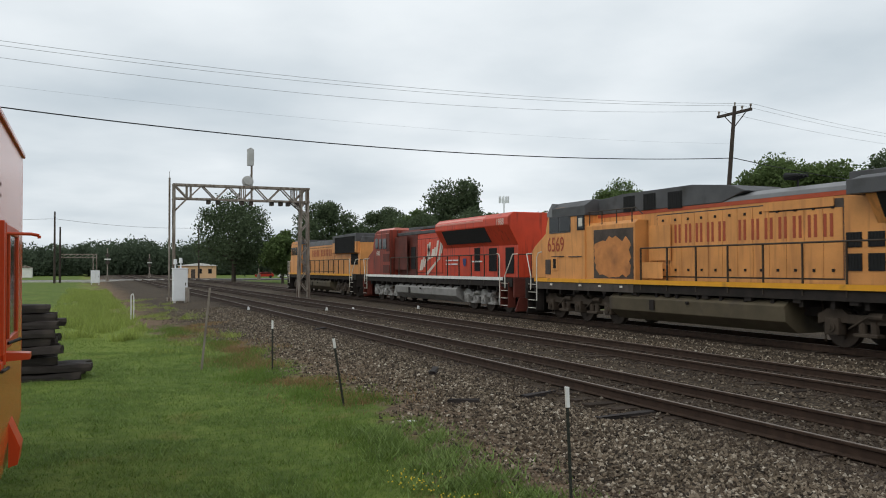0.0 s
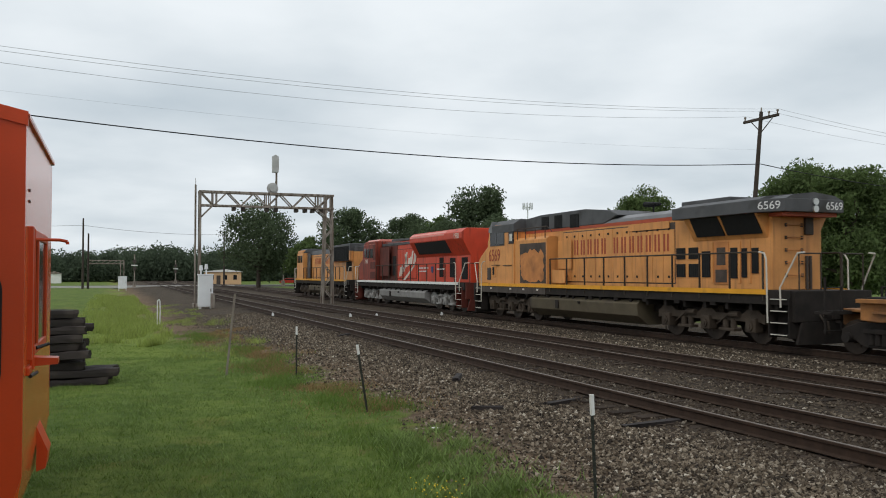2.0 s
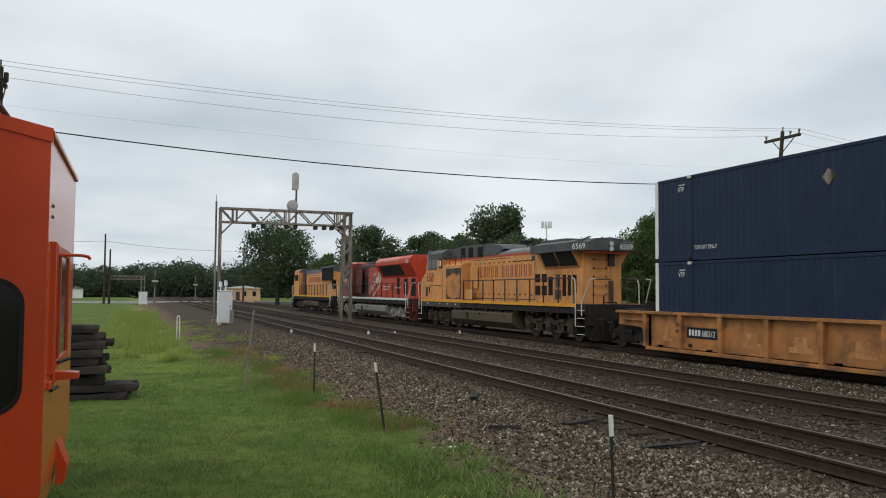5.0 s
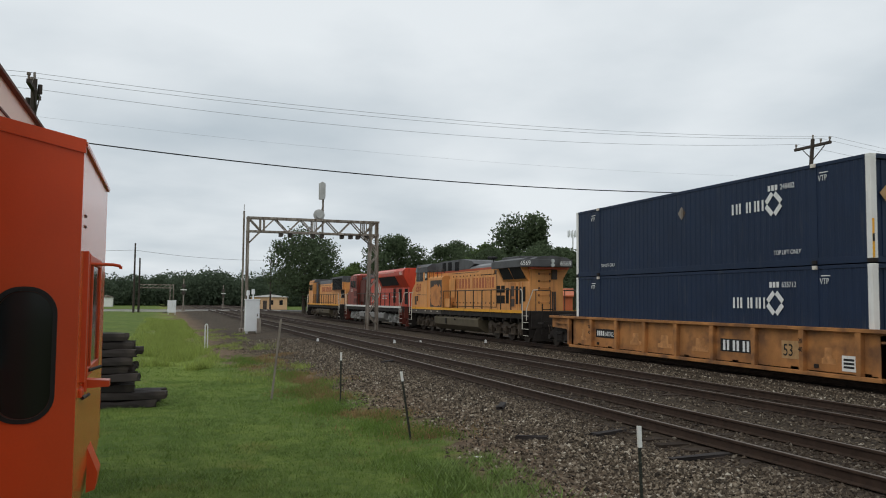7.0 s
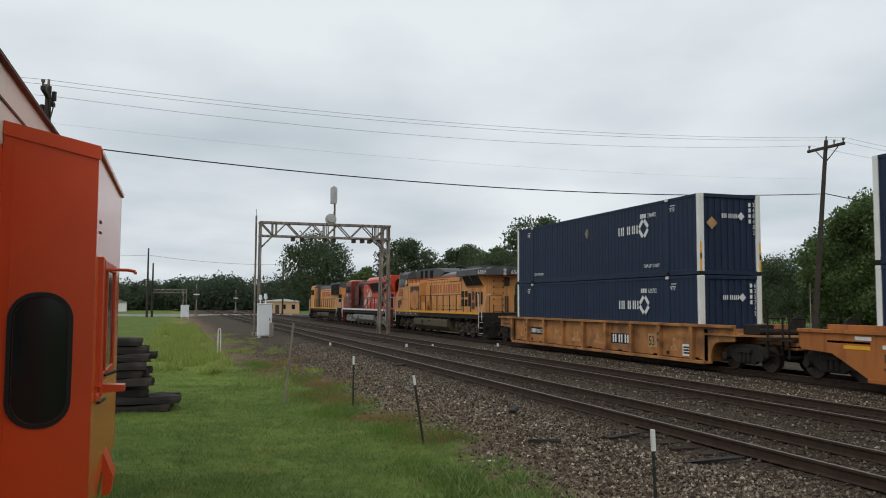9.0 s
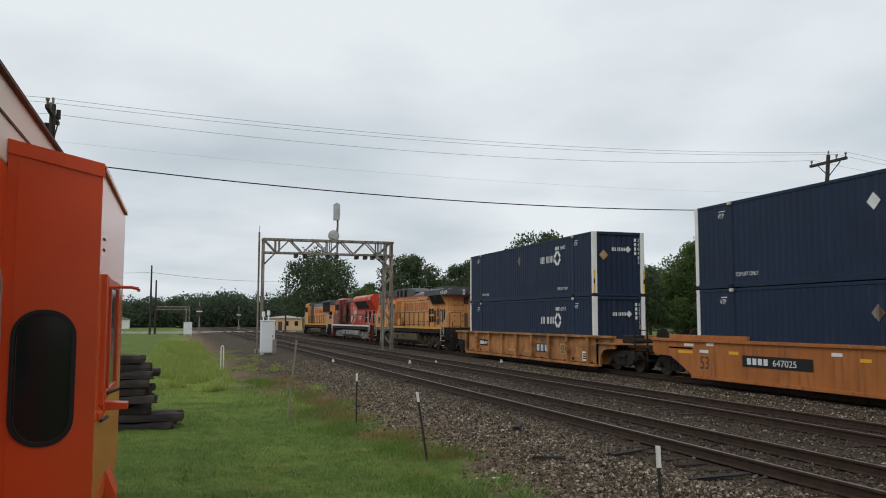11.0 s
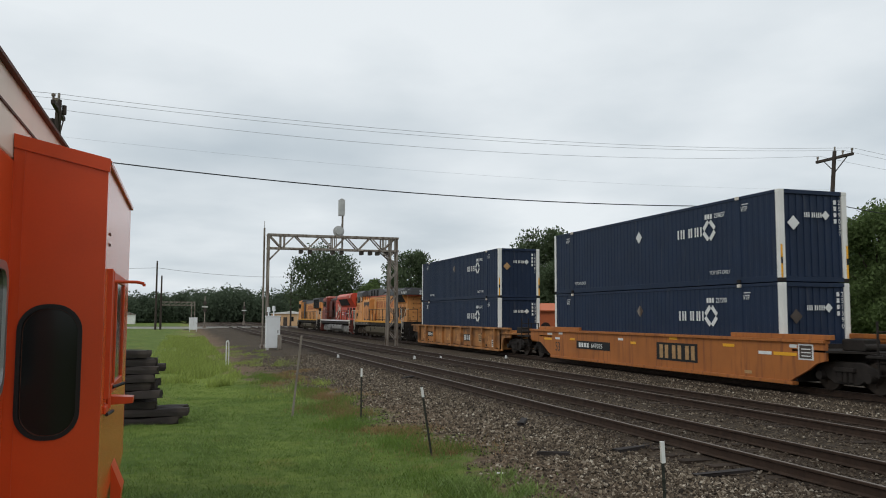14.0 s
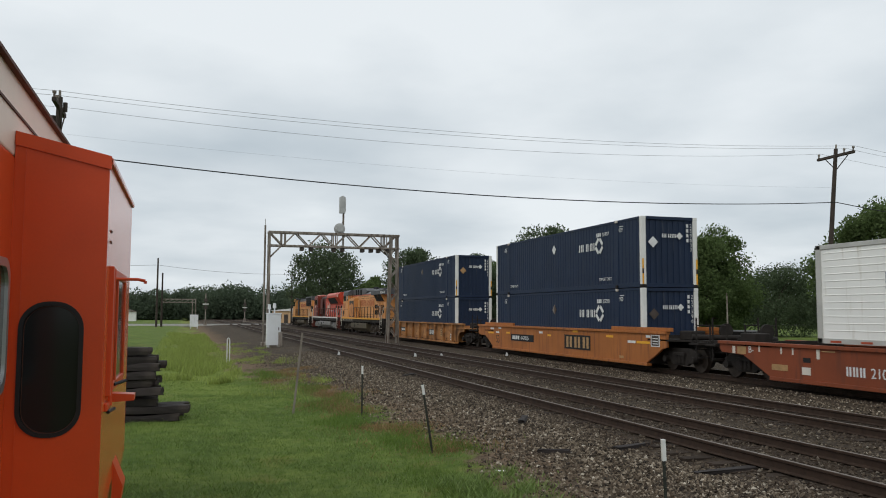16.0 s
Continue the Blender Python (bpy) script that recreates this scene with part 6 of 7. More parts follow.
# ---------------------------------------------------------------- caboose
def rounded(cx, cz, w, h, r, n=8):
    pts = []
    for qx, qz, a0 in ((1, 1, 0), (-1, 1, 90), (-1, -1, 180), (1, -1, 270)):
        for k in range(n + 1):
            a = radians(a0 + 90 * k / n)
            pts.append((cx + qx * (w / 2 - r) + r * math.cos(a), cz + qz * (h / 2 - r) + r * math.sin(a)))
    return pts


def ring(bm, outer, inner, lo, hi, axis):
    """A frame between two outlines with as many points."""
    def at(p, k):
        return {"y": (p[0], k, p[1]), "x": (k, p[0], p[1])}[axis]
    loops = [[bm.verts.new(at(p, k)) for p in o] for o, k in ((outer, lo), (inner, lo), (inner, hi), (outer, hi))]
    n = len(outer)
    for a, b in ((0, 1), (1, 2), (2, 3), (3, 0)):
        for i in range(n):
            j = (i + 1) % n
            bm.faces.new((loops[a][i], loops[a][j], loops[b][j], loops[b][i]))


def caboose():
    g = thing("caboose", "glossy orange bay window caboose with black oval windows", "caboose")
    sx, yn, yf = -1.02, 5.50, 7.80      # side wall, near and far end of the bay
    bx = -0.48                           # outer face of the bay
    y0, y1 = 3.6, 12.0
    lo, mid, eave = 0.55, 3.06, 3.55
    # body behind the bay; the near end stands ahead of the camera
    bm = B()
    box(bm, sx - 2.75, sx, y0, y1, lo, mid, 0.02)
    part("body", bm, M["orange"], g, "bright orange steel side wall")
    bm = B()
    box(bm, sx - 2.74, sx - 0.004, y0, y1, mid, eave, 0.015)
    part("upper_side", bm, M["caboose_cream"], g, "pale peach upper side")
    bm = B()
    prism(bm, [(sx - 2.85, eave), (sx + 0.03, eave), (sx + 0.03, eave + 0.012), (sx - 0.5, eave + 0.14), (sx - 1.38, eave + 0.22), (sx - 2.3, eave + 0.14), (sx - 2.85, eave + 0.05)], y0 - 0.1, y1 + 0.1)
    part("roof", bm, M["caboose_cream"], g, "cream arched roof")
    bm = B()
    box(bm, sx - 0.01, sx + 0.034, y0 - 0.1, y1 + 0.1, eave - 0.016, eave + 0.006)
    part("eave_strip", bm, M["trim_dark"], g, "dark eave edge")
    bm = B()
    box(bm, sx - 0.01, sx + 0.006, y0, y1, 3.318, 3.334)
    part("seam", bm, M["trim_dark"], g, "dark seam")
    # bay: sloping roof, end walls with oval windows, outer wall with a framed opening
    bm = B()
    out = [(sx, lo + 0.35), (bx - 0.08, lo + 0.1), (bx - 0.02, lo + 0.35), (bx, 0.9), (bx, 3.03), (bx - 0.005, 3.075), (sx, 3.20)]
    hole = rounded(-0.778, 1.765, 0.345, 0.80, 0.155)
    # near end wall in one piece, built round its window
    wall = [(sx, lo + 0.35), (bx - 0.08, lo + 0.1), (bx, 0.9), (bx, 3.03), (bx - 0.005, 3.075), (sx, 3.20)]
    mid_pt = (-0.778, 1.765)

    def meets(outline, ang):
        dx, dz = math.cos(ang), math.sin(ang)
        best = 0.0
        for (ax, az), (cx, cz) in zip(outline, outline[1:] + outline[:1]):
            ex, ez, fx, fz = cx - ax, cz - az, ax - mid_pt[0], az - mid_pt[1]
            det = ex * dz - ez * dx
            if abs(det) > 1e-9:
                k, u = (ex * fz - ez * fx) / det, (dx * fz - dz * fx) / det
                if -1e-6 <= u <= 1 + 1e-6:
                    best = max(best, k)
        return (mid_pt[0] + best * dx, mid_pt[1] + best * dz)

    angles = sorted({round(math.atan2(p[1] - mid_pt[1], p[0] - mid_pt[0]), 5) for p in hole + wall})
    ring(bm, [meets(wall, a) for a in angles], [meets(hole, a) for a in angles], yn, yn + 0.03, "y")
    end = part("bay_end", bm, M["orange"], g, "orange end wall of the bay")
    bm = B()
    box(bm, -0.962, -0.956, yn - 0.003, yn + 0.01, 0.9, 3.14)
    part("weld_seam", bm, M["orange"], end, "upright weld seam")
    bm = B()
    ring(bm, rounded(-0.778, 1.765, 0.365, 0.82, 0.165), rounded(-0.778, 1.765, 0.315, 0.77, 0.142), yn - 0.012, yn + 0.02, "y")
    part("window_gasket", bm, M["rubber"], end, "black rubber window gasket")
    bm = B()
    ring(bm, rounded(-0.772, 1.762, 0.318, 0.772, 0.146), rounded(-0.775, 1.764, 0.306, 0.762, 0.142), yn + 0.004, yn + 0.010, "y")
    part("window_trim", bm, M["trim_dark"], end, "thin dark window trim")
    bm = B()
    prism(bm, rounded(-0.778, 1.765, 0.33, 0.78, 0.148), yn + 0.012, yn + 0.018)
    part("pane", bm, M["glass"], end, "dark reflecting window pane")
    bm = B()
    prism(bm, out, yf - 0.03, yf)
    part("bay_end", bm, M["orange"], g)
    # the folded lip along the bay's top
    bm = B()
    prism(bm, [(sx, 3.215), (bx + 0.012, 3.09), (bx + 0.012, 3.005), (sx, 3.13)], yn - 0.014, yn + 0.01)
    part("roof_lip", bm, M["orange"], g, "folded orange lip under the bay roof")
    bm = B()
    prism(bm, [(sx, 3.20), (bx + 0.02, 3.078), (bx + 0.02, 3.055), (sx, 3.14)], yn, yf + 0.02)
    part("bay_roof", bm, M["orange_gloss"], g, "glossy orange bay roof")
    bm = B()
    box(bm, bx, bx + 0.018, yn, yf, 3.045, 3.066)
    part("drip_edge", bm, M["orange"], g, "orange drip edge")
    # outer wall
    wy0, wy1, wz0, wz1 = 5.78, 7.25, 1.60, 2.36
    bm = B()
    box(bm, bx - 0.03, bx, yn + 0.03, yf - 0.03, wz1 + 0.03, 3.05)
    part("bay_upper_wall", bm, M["orange_gloss"], g, "glossy orange upper wall of the bay")
    bm = B()
    box(bm, bx - 0.03, bx, yn + 0.03, yf - 0.03, 0.9, wz0)
    box(bm, bx - 0.03, bx, yn + 0.03, wy0, wz0, wz1 + 0.03)
    box(bm, bx - 0.03, bx, wy1, yf - 0.03, wz0, wz1 + 0.03)
    prism(bm, [(bx - 0.08, lo + 0.1), (bx - 0.04, lo + 0.1), (bx, 0.9), (bx - 0.03, 0.9)], yn + 0.03, yf - 0.03)
    part("bay_lower_wall", bm, M["orange_gloss"], g, "glossy orange lower wall of the bay")
    bm = B()
    box(bm, bx - 0.018, bx - 0.006, wy0, wy1, wz0, wz1)
    part("pane", bm, M["glass"], g, "dark sliding window pane")
    for a, b, c, d in ((wy0 - 0.05, wy0 + 0.03, wz0 - 0.03, wz1 + 0.05), (wy1 - 0.03, wy1 + 0.05, wz0 - 0.03, wz1 + 0.05), (6.45, 6.5, wz0, wz1), (wy0, wy1, wz0 - 0.04, wz0 + 0.02), (wy0, wy1, wz1 - 0.01, wz1 + 0.05)):
        bm = B()
        box(bm, bx - 0.02, bx + (0.03 if d - c > 0.5 and a < 5.9 else 0.008), a, b, c, d, 0.004)
        part("window_frame", bm, M["orange"], g, "orange window frame bar")
    bm = B()
    box(bm, bx - 0.01, bx + 0.006, 6.05, 6.12, wz0 + 0.02, wz1 - 0.02)
    part("sash", bm, M["alu"], g, "bright sliding sash bar")
    # stay rods of the folded wind shield
    bm = B()
    tube(bm, [(bx, 6.2, 2.345), (bx + 0.15, 6.25, 2.345), (bx + 0.20, 6.25, 2.335), (bx + 0.20, 6.25, 2.315)], 0.011, 8)
    rod(bm, (bx + 0.02, 5.86, 1.50), (bx + 0.02, 5.86, 2.40), 0.014)
    part("stay_rod", bm, M["orange"], g, "orange stay rod")
    bm = B()
    prism(bm, [(bx, 1.50), (bx + 0.16, 1.51), (bx + 0.16, 1.55), (bx, 1.56)], 6.05, 6.2)
    part("sill_bracket", bm, M["orange"], g, "orange sill bracket")
    bm = B()
    box(bm, bx - 0.005, bx + 0.02, 5.70, 5.92, 1.475, 1.53, 0.01)
    part("sill_bracket", bm, M["orange"], g, "orange sill bracket")
    bm = B()
    rod(bm, (bx + 0.02, 5.74, 1.47), (bx + 0.04, 5.96, 1.47), 0.012)
    part("latch", bm, M["rubber"], g, "black latch")
    bm = B()
    rod(bm, (bx + 0.01, 6.3, 1.60), (bx + 0.08, 6.4, 1.62), 0.012)
    part("latch", bm, M["rubber"], g, "black latch")
    bm = B()
    prism(bm, [(bx, 1.02), (bx + 0.075, 0.84), (bx + 0.06, 0.72), (bx, 0.70)], 6.55, 6.85)
    part("scupper", bm, M["orange"], g, "orange sloped scupper")
    bm = B()
    rod(bm, (bx - 0.05, 5.9, 3.07), (bx - 0.05, 5.9, 3.15), 0.008)
    part("roof_pin", bm, M["trim_dark"], g)
    for z in (2.56, 2.63):
        bm = B()
        box(bm, bx, bx + 0.006, 5.72, 5.80, z, z + 0.015)
        part("scratch", bm, M["trim_dark"], g)
    # window of the main side, close to the camera
    bm = B()
    ring(bm, rounded(5.02, 2.03, 0.70, 0.78, 0.14), rounded(5.02, 2.03, 0.60, 0.68, 0.11), sx, sx + 0.03, "x")
    part("window_frame", bm, M["alu"], g, "bright aluminium window frame")
    bm = B()
    prism(bm, rounded(5.02, 2.03, 0.62, 0.70, 0.11), sx + 0.004, sx + 0.010, "x")
    part("pane", bm, M["glass"], g)
    # underframe and wheels carry it
    bm = B()
    box(bm, sx - 2.6, sx - 0.15, y0 + 0.1, y1 - 0.1, 0.30, 0.56, 0.02)
    for yy in (4.6, 10.9):
        for xx in (-1.60, -3.05):
            for dy in (-0.75, 0.75):
                rod(bm, (xx - 0.06, yy + dy, 0.02), (xx + 0.06, yy + dy, 0.02), 0.40, n=20)
            box(bm, xx - 0.05, xx + 0.05, yy - 1.1, yy + 1.1, 0.0, 0.3)
    part("underframe", bm, M["under"], g, "black underframe and wheels")


caboose()


# ---------------------------------------------------------------- poles and wires
def utility_pole(x, y, top, base, lean, label, arm=1.2, arms=True, r=0.15, group="line of utility poles"):
    g = thing("utility_pole", label, "utility pole", group)
    g.matrix_world = Matrix.Translation((x, y, base)) @ pose(0, 0, 0, 0, lean, 0)
    H = top - base
    bm = B()
    rod(bm, (0, 0, -0.5), (0, 0, H), r, r * 0.62, n=12)
    part("pole", bm, M["pole_wood"], g, "dark round timber pole")
    if arms:
        bm = B()
        box(bm, -0.06, 0.06, -arm, arm, H - 0.42, H - 0.29, 0.01)
        a = part("crossarm", bm, M["pole_wood"], g, "timber crossarm")
        bm = B()
        beam(bm, (0.08, -arm * 0.6, H - 0.42), (0.08, 0, H - 1.05), 0.035)
        beam(bm, (0.08, arm * 0.6, H - 0.42), (0.08, 0, H - 1.05), 0.035)
        part("brace", bm, M["pole_wood"], a)
        for dy in (-arm + 0.08, -arm * 0.45, arm - 0.08):
            bm = B()
            rod(bm, (0, dy, H - 0.29), (0, dy, H - 0.10), 0.035, n=8)
            rod(bm, (0, dy, H - 0.16), (0, dy, H - 0.08), 0.06, n=10)
            part("insulator", bm, M["galv"], a, "grey insulator")
        bm = B()
        rod(bm, (0, 0, H), (0, 0, H + 0.22), 0.04, n=8)
        part("pin", bm, M["galv"], g)
    return g


PR, PL = (30.46, 32.2), (-4.04, 28.6)
utility_pole(29.36, 32.3, 10.35, -0.4, 6.0, "dark leaning timber utility pole with crossarm behind the tracks", 1.2)
utility_pole(PL[0], PL[1], 9.05, -0.4, 0, "dark timber utility pole with crossarm beside the lawn", 1.2)
utility_pole(64.0, 38.5, 10.6, -0.4, 0, "dark timber utility pole with crossarm far along the line", 1.2)
utility_pole(-45.0, 25.0, 10.2, -0.4, 0, "dark timber utility pole with crossarm", 1.2)
tl = bpy.data.objects["utility_pole.001"]
for dz, dx in ((0.0, 0.16), (-0.45, -0.18), (-1.5, 0.15)):
    bm = B()
    rod(bm, (dx, 0.1, 9.0 + dz), (dx, 0.1, 9.3 + dz), 0.07, n=8)
    beam(bm, (0, 0, 9.05 + dz), (dx, 0.1, 9.05 + dz), 0.05)
    part("bracket", bm, M["pole_wood"], tl, "dark insulator bracket")


def wire(points, r, sag, mat, label, name="overhead_wire"):
    cu = bpy.data.curves.new(name, "CURVE")
    cu.dimensions, cu.bevel_depth, cu.bevel_resolution, cu.resolution_u = "3D", r, 1, 1
    n = 28
    for (a, b), s in zip(zip(points, points[1:]), sag):
        sp = cu.splines.new("POLY")
        sp.points.add(n)
        a, b = Vector(a), Vector(b)
        for k in range(n + 1):
            f = k / n
            p = a.lerp(b, f)
            sp.points[k].co = (p.x, p.y, p.z - s * 4 * f * (1 - f), 1)
    cu.materials.append(mat)
    return tagged(new(name, cu), label, "cable", "overhead wires", "")


P0, P3 = (-45.0, 25.0), (64.0, 38.5)
for dy, dz, s in ((-1.1, 0.0, 0.55), (-0.5, 0.0, 0.55), (1.1, 0.0, 0.65)):
    wire([(P0[0], P0[1] + dy, 9.95), (PL[0], PL[1] + dy, 8.98 + dz), (PR[0], PR[1] + dy, 10.22), (P3[0], P3[1] + dy, 10.5)], 0.0062, (0.4, s, 0.5), M["wire_grey"], "thin grey power wire between the poles")
wire([(P0[0], P0[1], 8.3), (PL[0] + 0.1, PL[1] - 0.2, 7.18), (PR[0] - 0.25, PR[1] - 0.1, 7.60), (P3[0], P3[1], 8.0)], 0.021, (0.5, 0.62, 0.7), M["wire"], "thick black telephone cable hung between the poles")
wire([(PL[0] + 0.1, PL[1], 7.85), (PR[0], PR[1], 8.35)], 0.0022, (0.4,), M["wire_grey"], "thin grey wire between the poles")

utility_pole(-4.55, 150, 11.5, -0.3, 0, "dark timber pole far across the lawn", arms=False, r=0.20, group="far poles")
utility_pole(-3.75, 151, 9.0, -0.3, 0, "short dark timber pole far across the lawn", arms=False, r=0.20, group="far poles")
utility_pole(20.8, 168.7, 10.7, -0.3, 0, "dark timber pole beside the street", arm=1.0, r=0.2, group="far poles")
wire([(-60, 140, 10.0), (-4.55, 150, 10.3), (20.8, 168.7, 10.0)], 0.03, (0.8, 0.5), M["wire_grey"], "grey wire along the street")


# ---------------------------------------------------------------- far signals and buildings
def crossing_signal(x, y, h, label):
    g = thing("crossing_signal", label, "railway signal", "signals at the street crossing")
    g.location = (x, y, -0.3)
    bm = B()
    rod(bm, (0, 0, 0), (0, 0, h), 0.10, n=8)
    part("mast", bm, M["galv"], g)
    bm = B()
    box(bm, -0.3, 0.3, -0.3, 0.3, 0, 1.1, 0.03)
    part("base_box", bm, M["galv"], g)
    for z in (h - 1.3, h - 2.6):
        bm = B()
        rod(bm, (0, -0.22, z), (0, -0.16, z), 0.36, n=16)
        box(bm, -0.16, 0.16, -0.18, 0.18, z - 0.3, z + 0.3, 0.03)
        part("target", bm, M["galv_dark"], g, "dark round signal target")
    bm = B()
    box(bm, -0.55, 0.55, -0.1, -0.05, h - 2.1, h - 1.9)
    part("crossbar", bm, M["white"], g)


crossing_signal(3.8, 160, 6.0, "grey signal mast by the street crossing")
crossing_signal(13.7, 200, 5.6, "grey signal mast across the street")
crossing_signal(31.0, 160, 5.6, "grey crossing signal mast beside the street")
g = thing("cantilever_signal", "grey cantilever signal bridge far down the line", "signal bridge")
bm = B()
for dx in (-0.5, 0.5):
    beam(bm, (3.0 + dx, 280, -0.3), (3.0 + dx, 280, 6.6), 0.3)
for z in (5.4, 6.4):
    beam(bm, (-7.0, 280, z), (3.6, 280, z), 0.28)
for k in range(6):
    beam(bm, (-6.8 + k * 1.7, 280, 5.4), (-5.1 + k * 1.7, 280, 6.4), 0.16)
part("frame", bm, M["galv"], g)

g = thing("crossing_hut", "low tan building with white roof beside the street", "building")
g.location = (24.3, 199, -0.35)
g.rotation_euler = (0, 0, radians(-8))
bm = B()
box(bm, -4.2, 4.2, -2.5, 2.5, 0, 2.9)
part("wall", bm, M["tan_wall"], g, "tan wall")
bm = B()
prism(bm, [(-4.5, 2.9), (4.5, 2.9), (4.5, 3.0), (0.6, 3.55), (-4.5, 3.0)], -2.8, 2.8)
part("roof", bm, M["white"], g, "white low roof")
for xx in (-2.8, 0.2, 2.4):
    bm = B()
    box(bm, xx, xx + 0.8, -2.54, -2.49, 1.1, 2.2)
    part("window", bm, M["glass"], g)
bm = B()
box(bm, -1.4, -0.5, -2.55, -2.49, 0, 2.1)
part("door", bm, M["patch"], g)

g = thing("storage_tank", "small white shed with low roof far across the field", "shed")
g.location = (-14.7, 249, -0.4)
bm = B()
box(bm, -1.7, 1.7, -2, 2, 0, 2.6)
part("wall", bm, M["white"], g)
bm = B()
prism(bm, [(-1.9, 2.6), (1.9, 2.6), (0, 3.3)], -2.2, 2.2)
part("roof", bm, M["galv"], g)

g = thing("shed", "red sheet-metal shed behind the tracks", "shed")
g.location = (27.3, 56.5, -0.4)
g.rotation_euler = (0, 0, radians(-25))
bm = B()
box(bm, -2.2, 2.2, -2.0, 2.0, 0, 2.9)
part("wall", bm, M["red_wall"], g, "red ribbed wall")
bm = B()
for k in range(11):
    box(bm, -2.1 + k * 0.4, -2.02 + k * 0.4, -2.03, -1.99, 0.05, 2.85)
part("rib", bm, M["red_wall"], g)
bm = B()
prism(bm, [(-2.2, 2.88), (2.2, 2.88), (2.2, 2.96), (0, 3.5), (-2.2, 2.96)], -2.35, 2.35, "x")
part("roof", bm, M["red_wall"], g, "red sheet-metal roof")


def parked_car(x, y, rz, mat, label, van=False):
    g = thing("parked_car", label, "car")
    g.matrix_world = Matrix.Translation((x, y, -0.4)) @ pose(0, 0, 0, 0, 0, rz)
    bm = B()
    top = 1.9 if van else 1.45
    prism(bm, [(-2.2, 0.35), (2.2, 0.35), (2.2, 0.85), (1.3, 1.0), (0.7, top), (-1.5, top), (-2.1, 1.0), (-2.2, 0.9)], -0.88, 0.88, "x", 0.08)
    part("body", bm, mat, g)
    bm = B()
    prism(bm, [(-1.8, 1.05), (1.1, 1.05), (0.65, top - 0.08), (-1.4, top - 0.08)], -0.89, 0.89, "x")
    part("glazing", bm, M["glass"], g, "dark car windows")
    for sx in (-0.85, 0.85):
        for yy in (-1.4, 1.4):
            bm = B()
            rod(bm, (sx - 0.1, yy, 0.33), (sx + 0.1, yy, 0.33), 0.33, n=16)
            part("wheel", bm, M["rubber"], g)


parked_car(39.3, 196, 80, M["car_red"], "red car parked by the street")
parked_car(43.5, 190, 70, M["white"], "white van parked by the street", True)
parked_car(36.1, 47.5, 35, M["loco_grey"], "dark grey car parked behind the tracks")

g = thing("cell_tower", "pale grey cell tower with panel antennas far behind the trees", "tower")
g.location = (187.2, 353.5, 0)
bm = B()
rod(bm, (0, 0, 0), (0, 0, 35), 0.7, 0.3, n=10)
part("mast", bm, M["cabinet_white"], g)
bm = B()
for k in range(9):
    a = k * math.pi * 2 / 9
    box(bm, 2.3 * math.cos(a) - 0.2, 2.3 * math.cos(a) + 0.2, 2.3 * math.sin(a) - 0.2, 2.3 * math.sin(a) + 0.2, 33.2, 36.4)
    beam(bm, (0, 0, 34), (2.3 * math.cos(a), 2.3 * math.sin(a), 34.4), 0.14)
part("antenna", bm, M["cabinet_white"], g, "white panel antennas")

for x, y in ((33.5, 45.2), (36.8, 40.6), (38.6, 52.0)):
    g = thing("marker_pole", "thin pale steel pole standing behind the tracks", "pole", "thin poles behind the tracks")
    g.location = (x, y, -0.4)
    bm = B()
    rod(bm, (0, 0, -0.2), (0, 0, 3.9), 0.035, 0.025, n=8)
    part("shaft", bm, M["galv"], g)

# white pads lying at the rails
for x, y in ((11.7, 42.0), (12.96, 41.4), (16.69, 41.5), (8.1, 44.6)):
    g = thing("rail_marker", "small white marker plate beside a rail", "marker", "markers at the rails")
    g.location = (x, y, -0.16)
    bm = B()
    prism(bm, [(-0.075, 0), (0.07, 0), (0.045, 0.15), (-0.035, 0.19)], -0.035, 0.035, "y", 0.01)
    part("plate", bm, M["mark_white"], g)


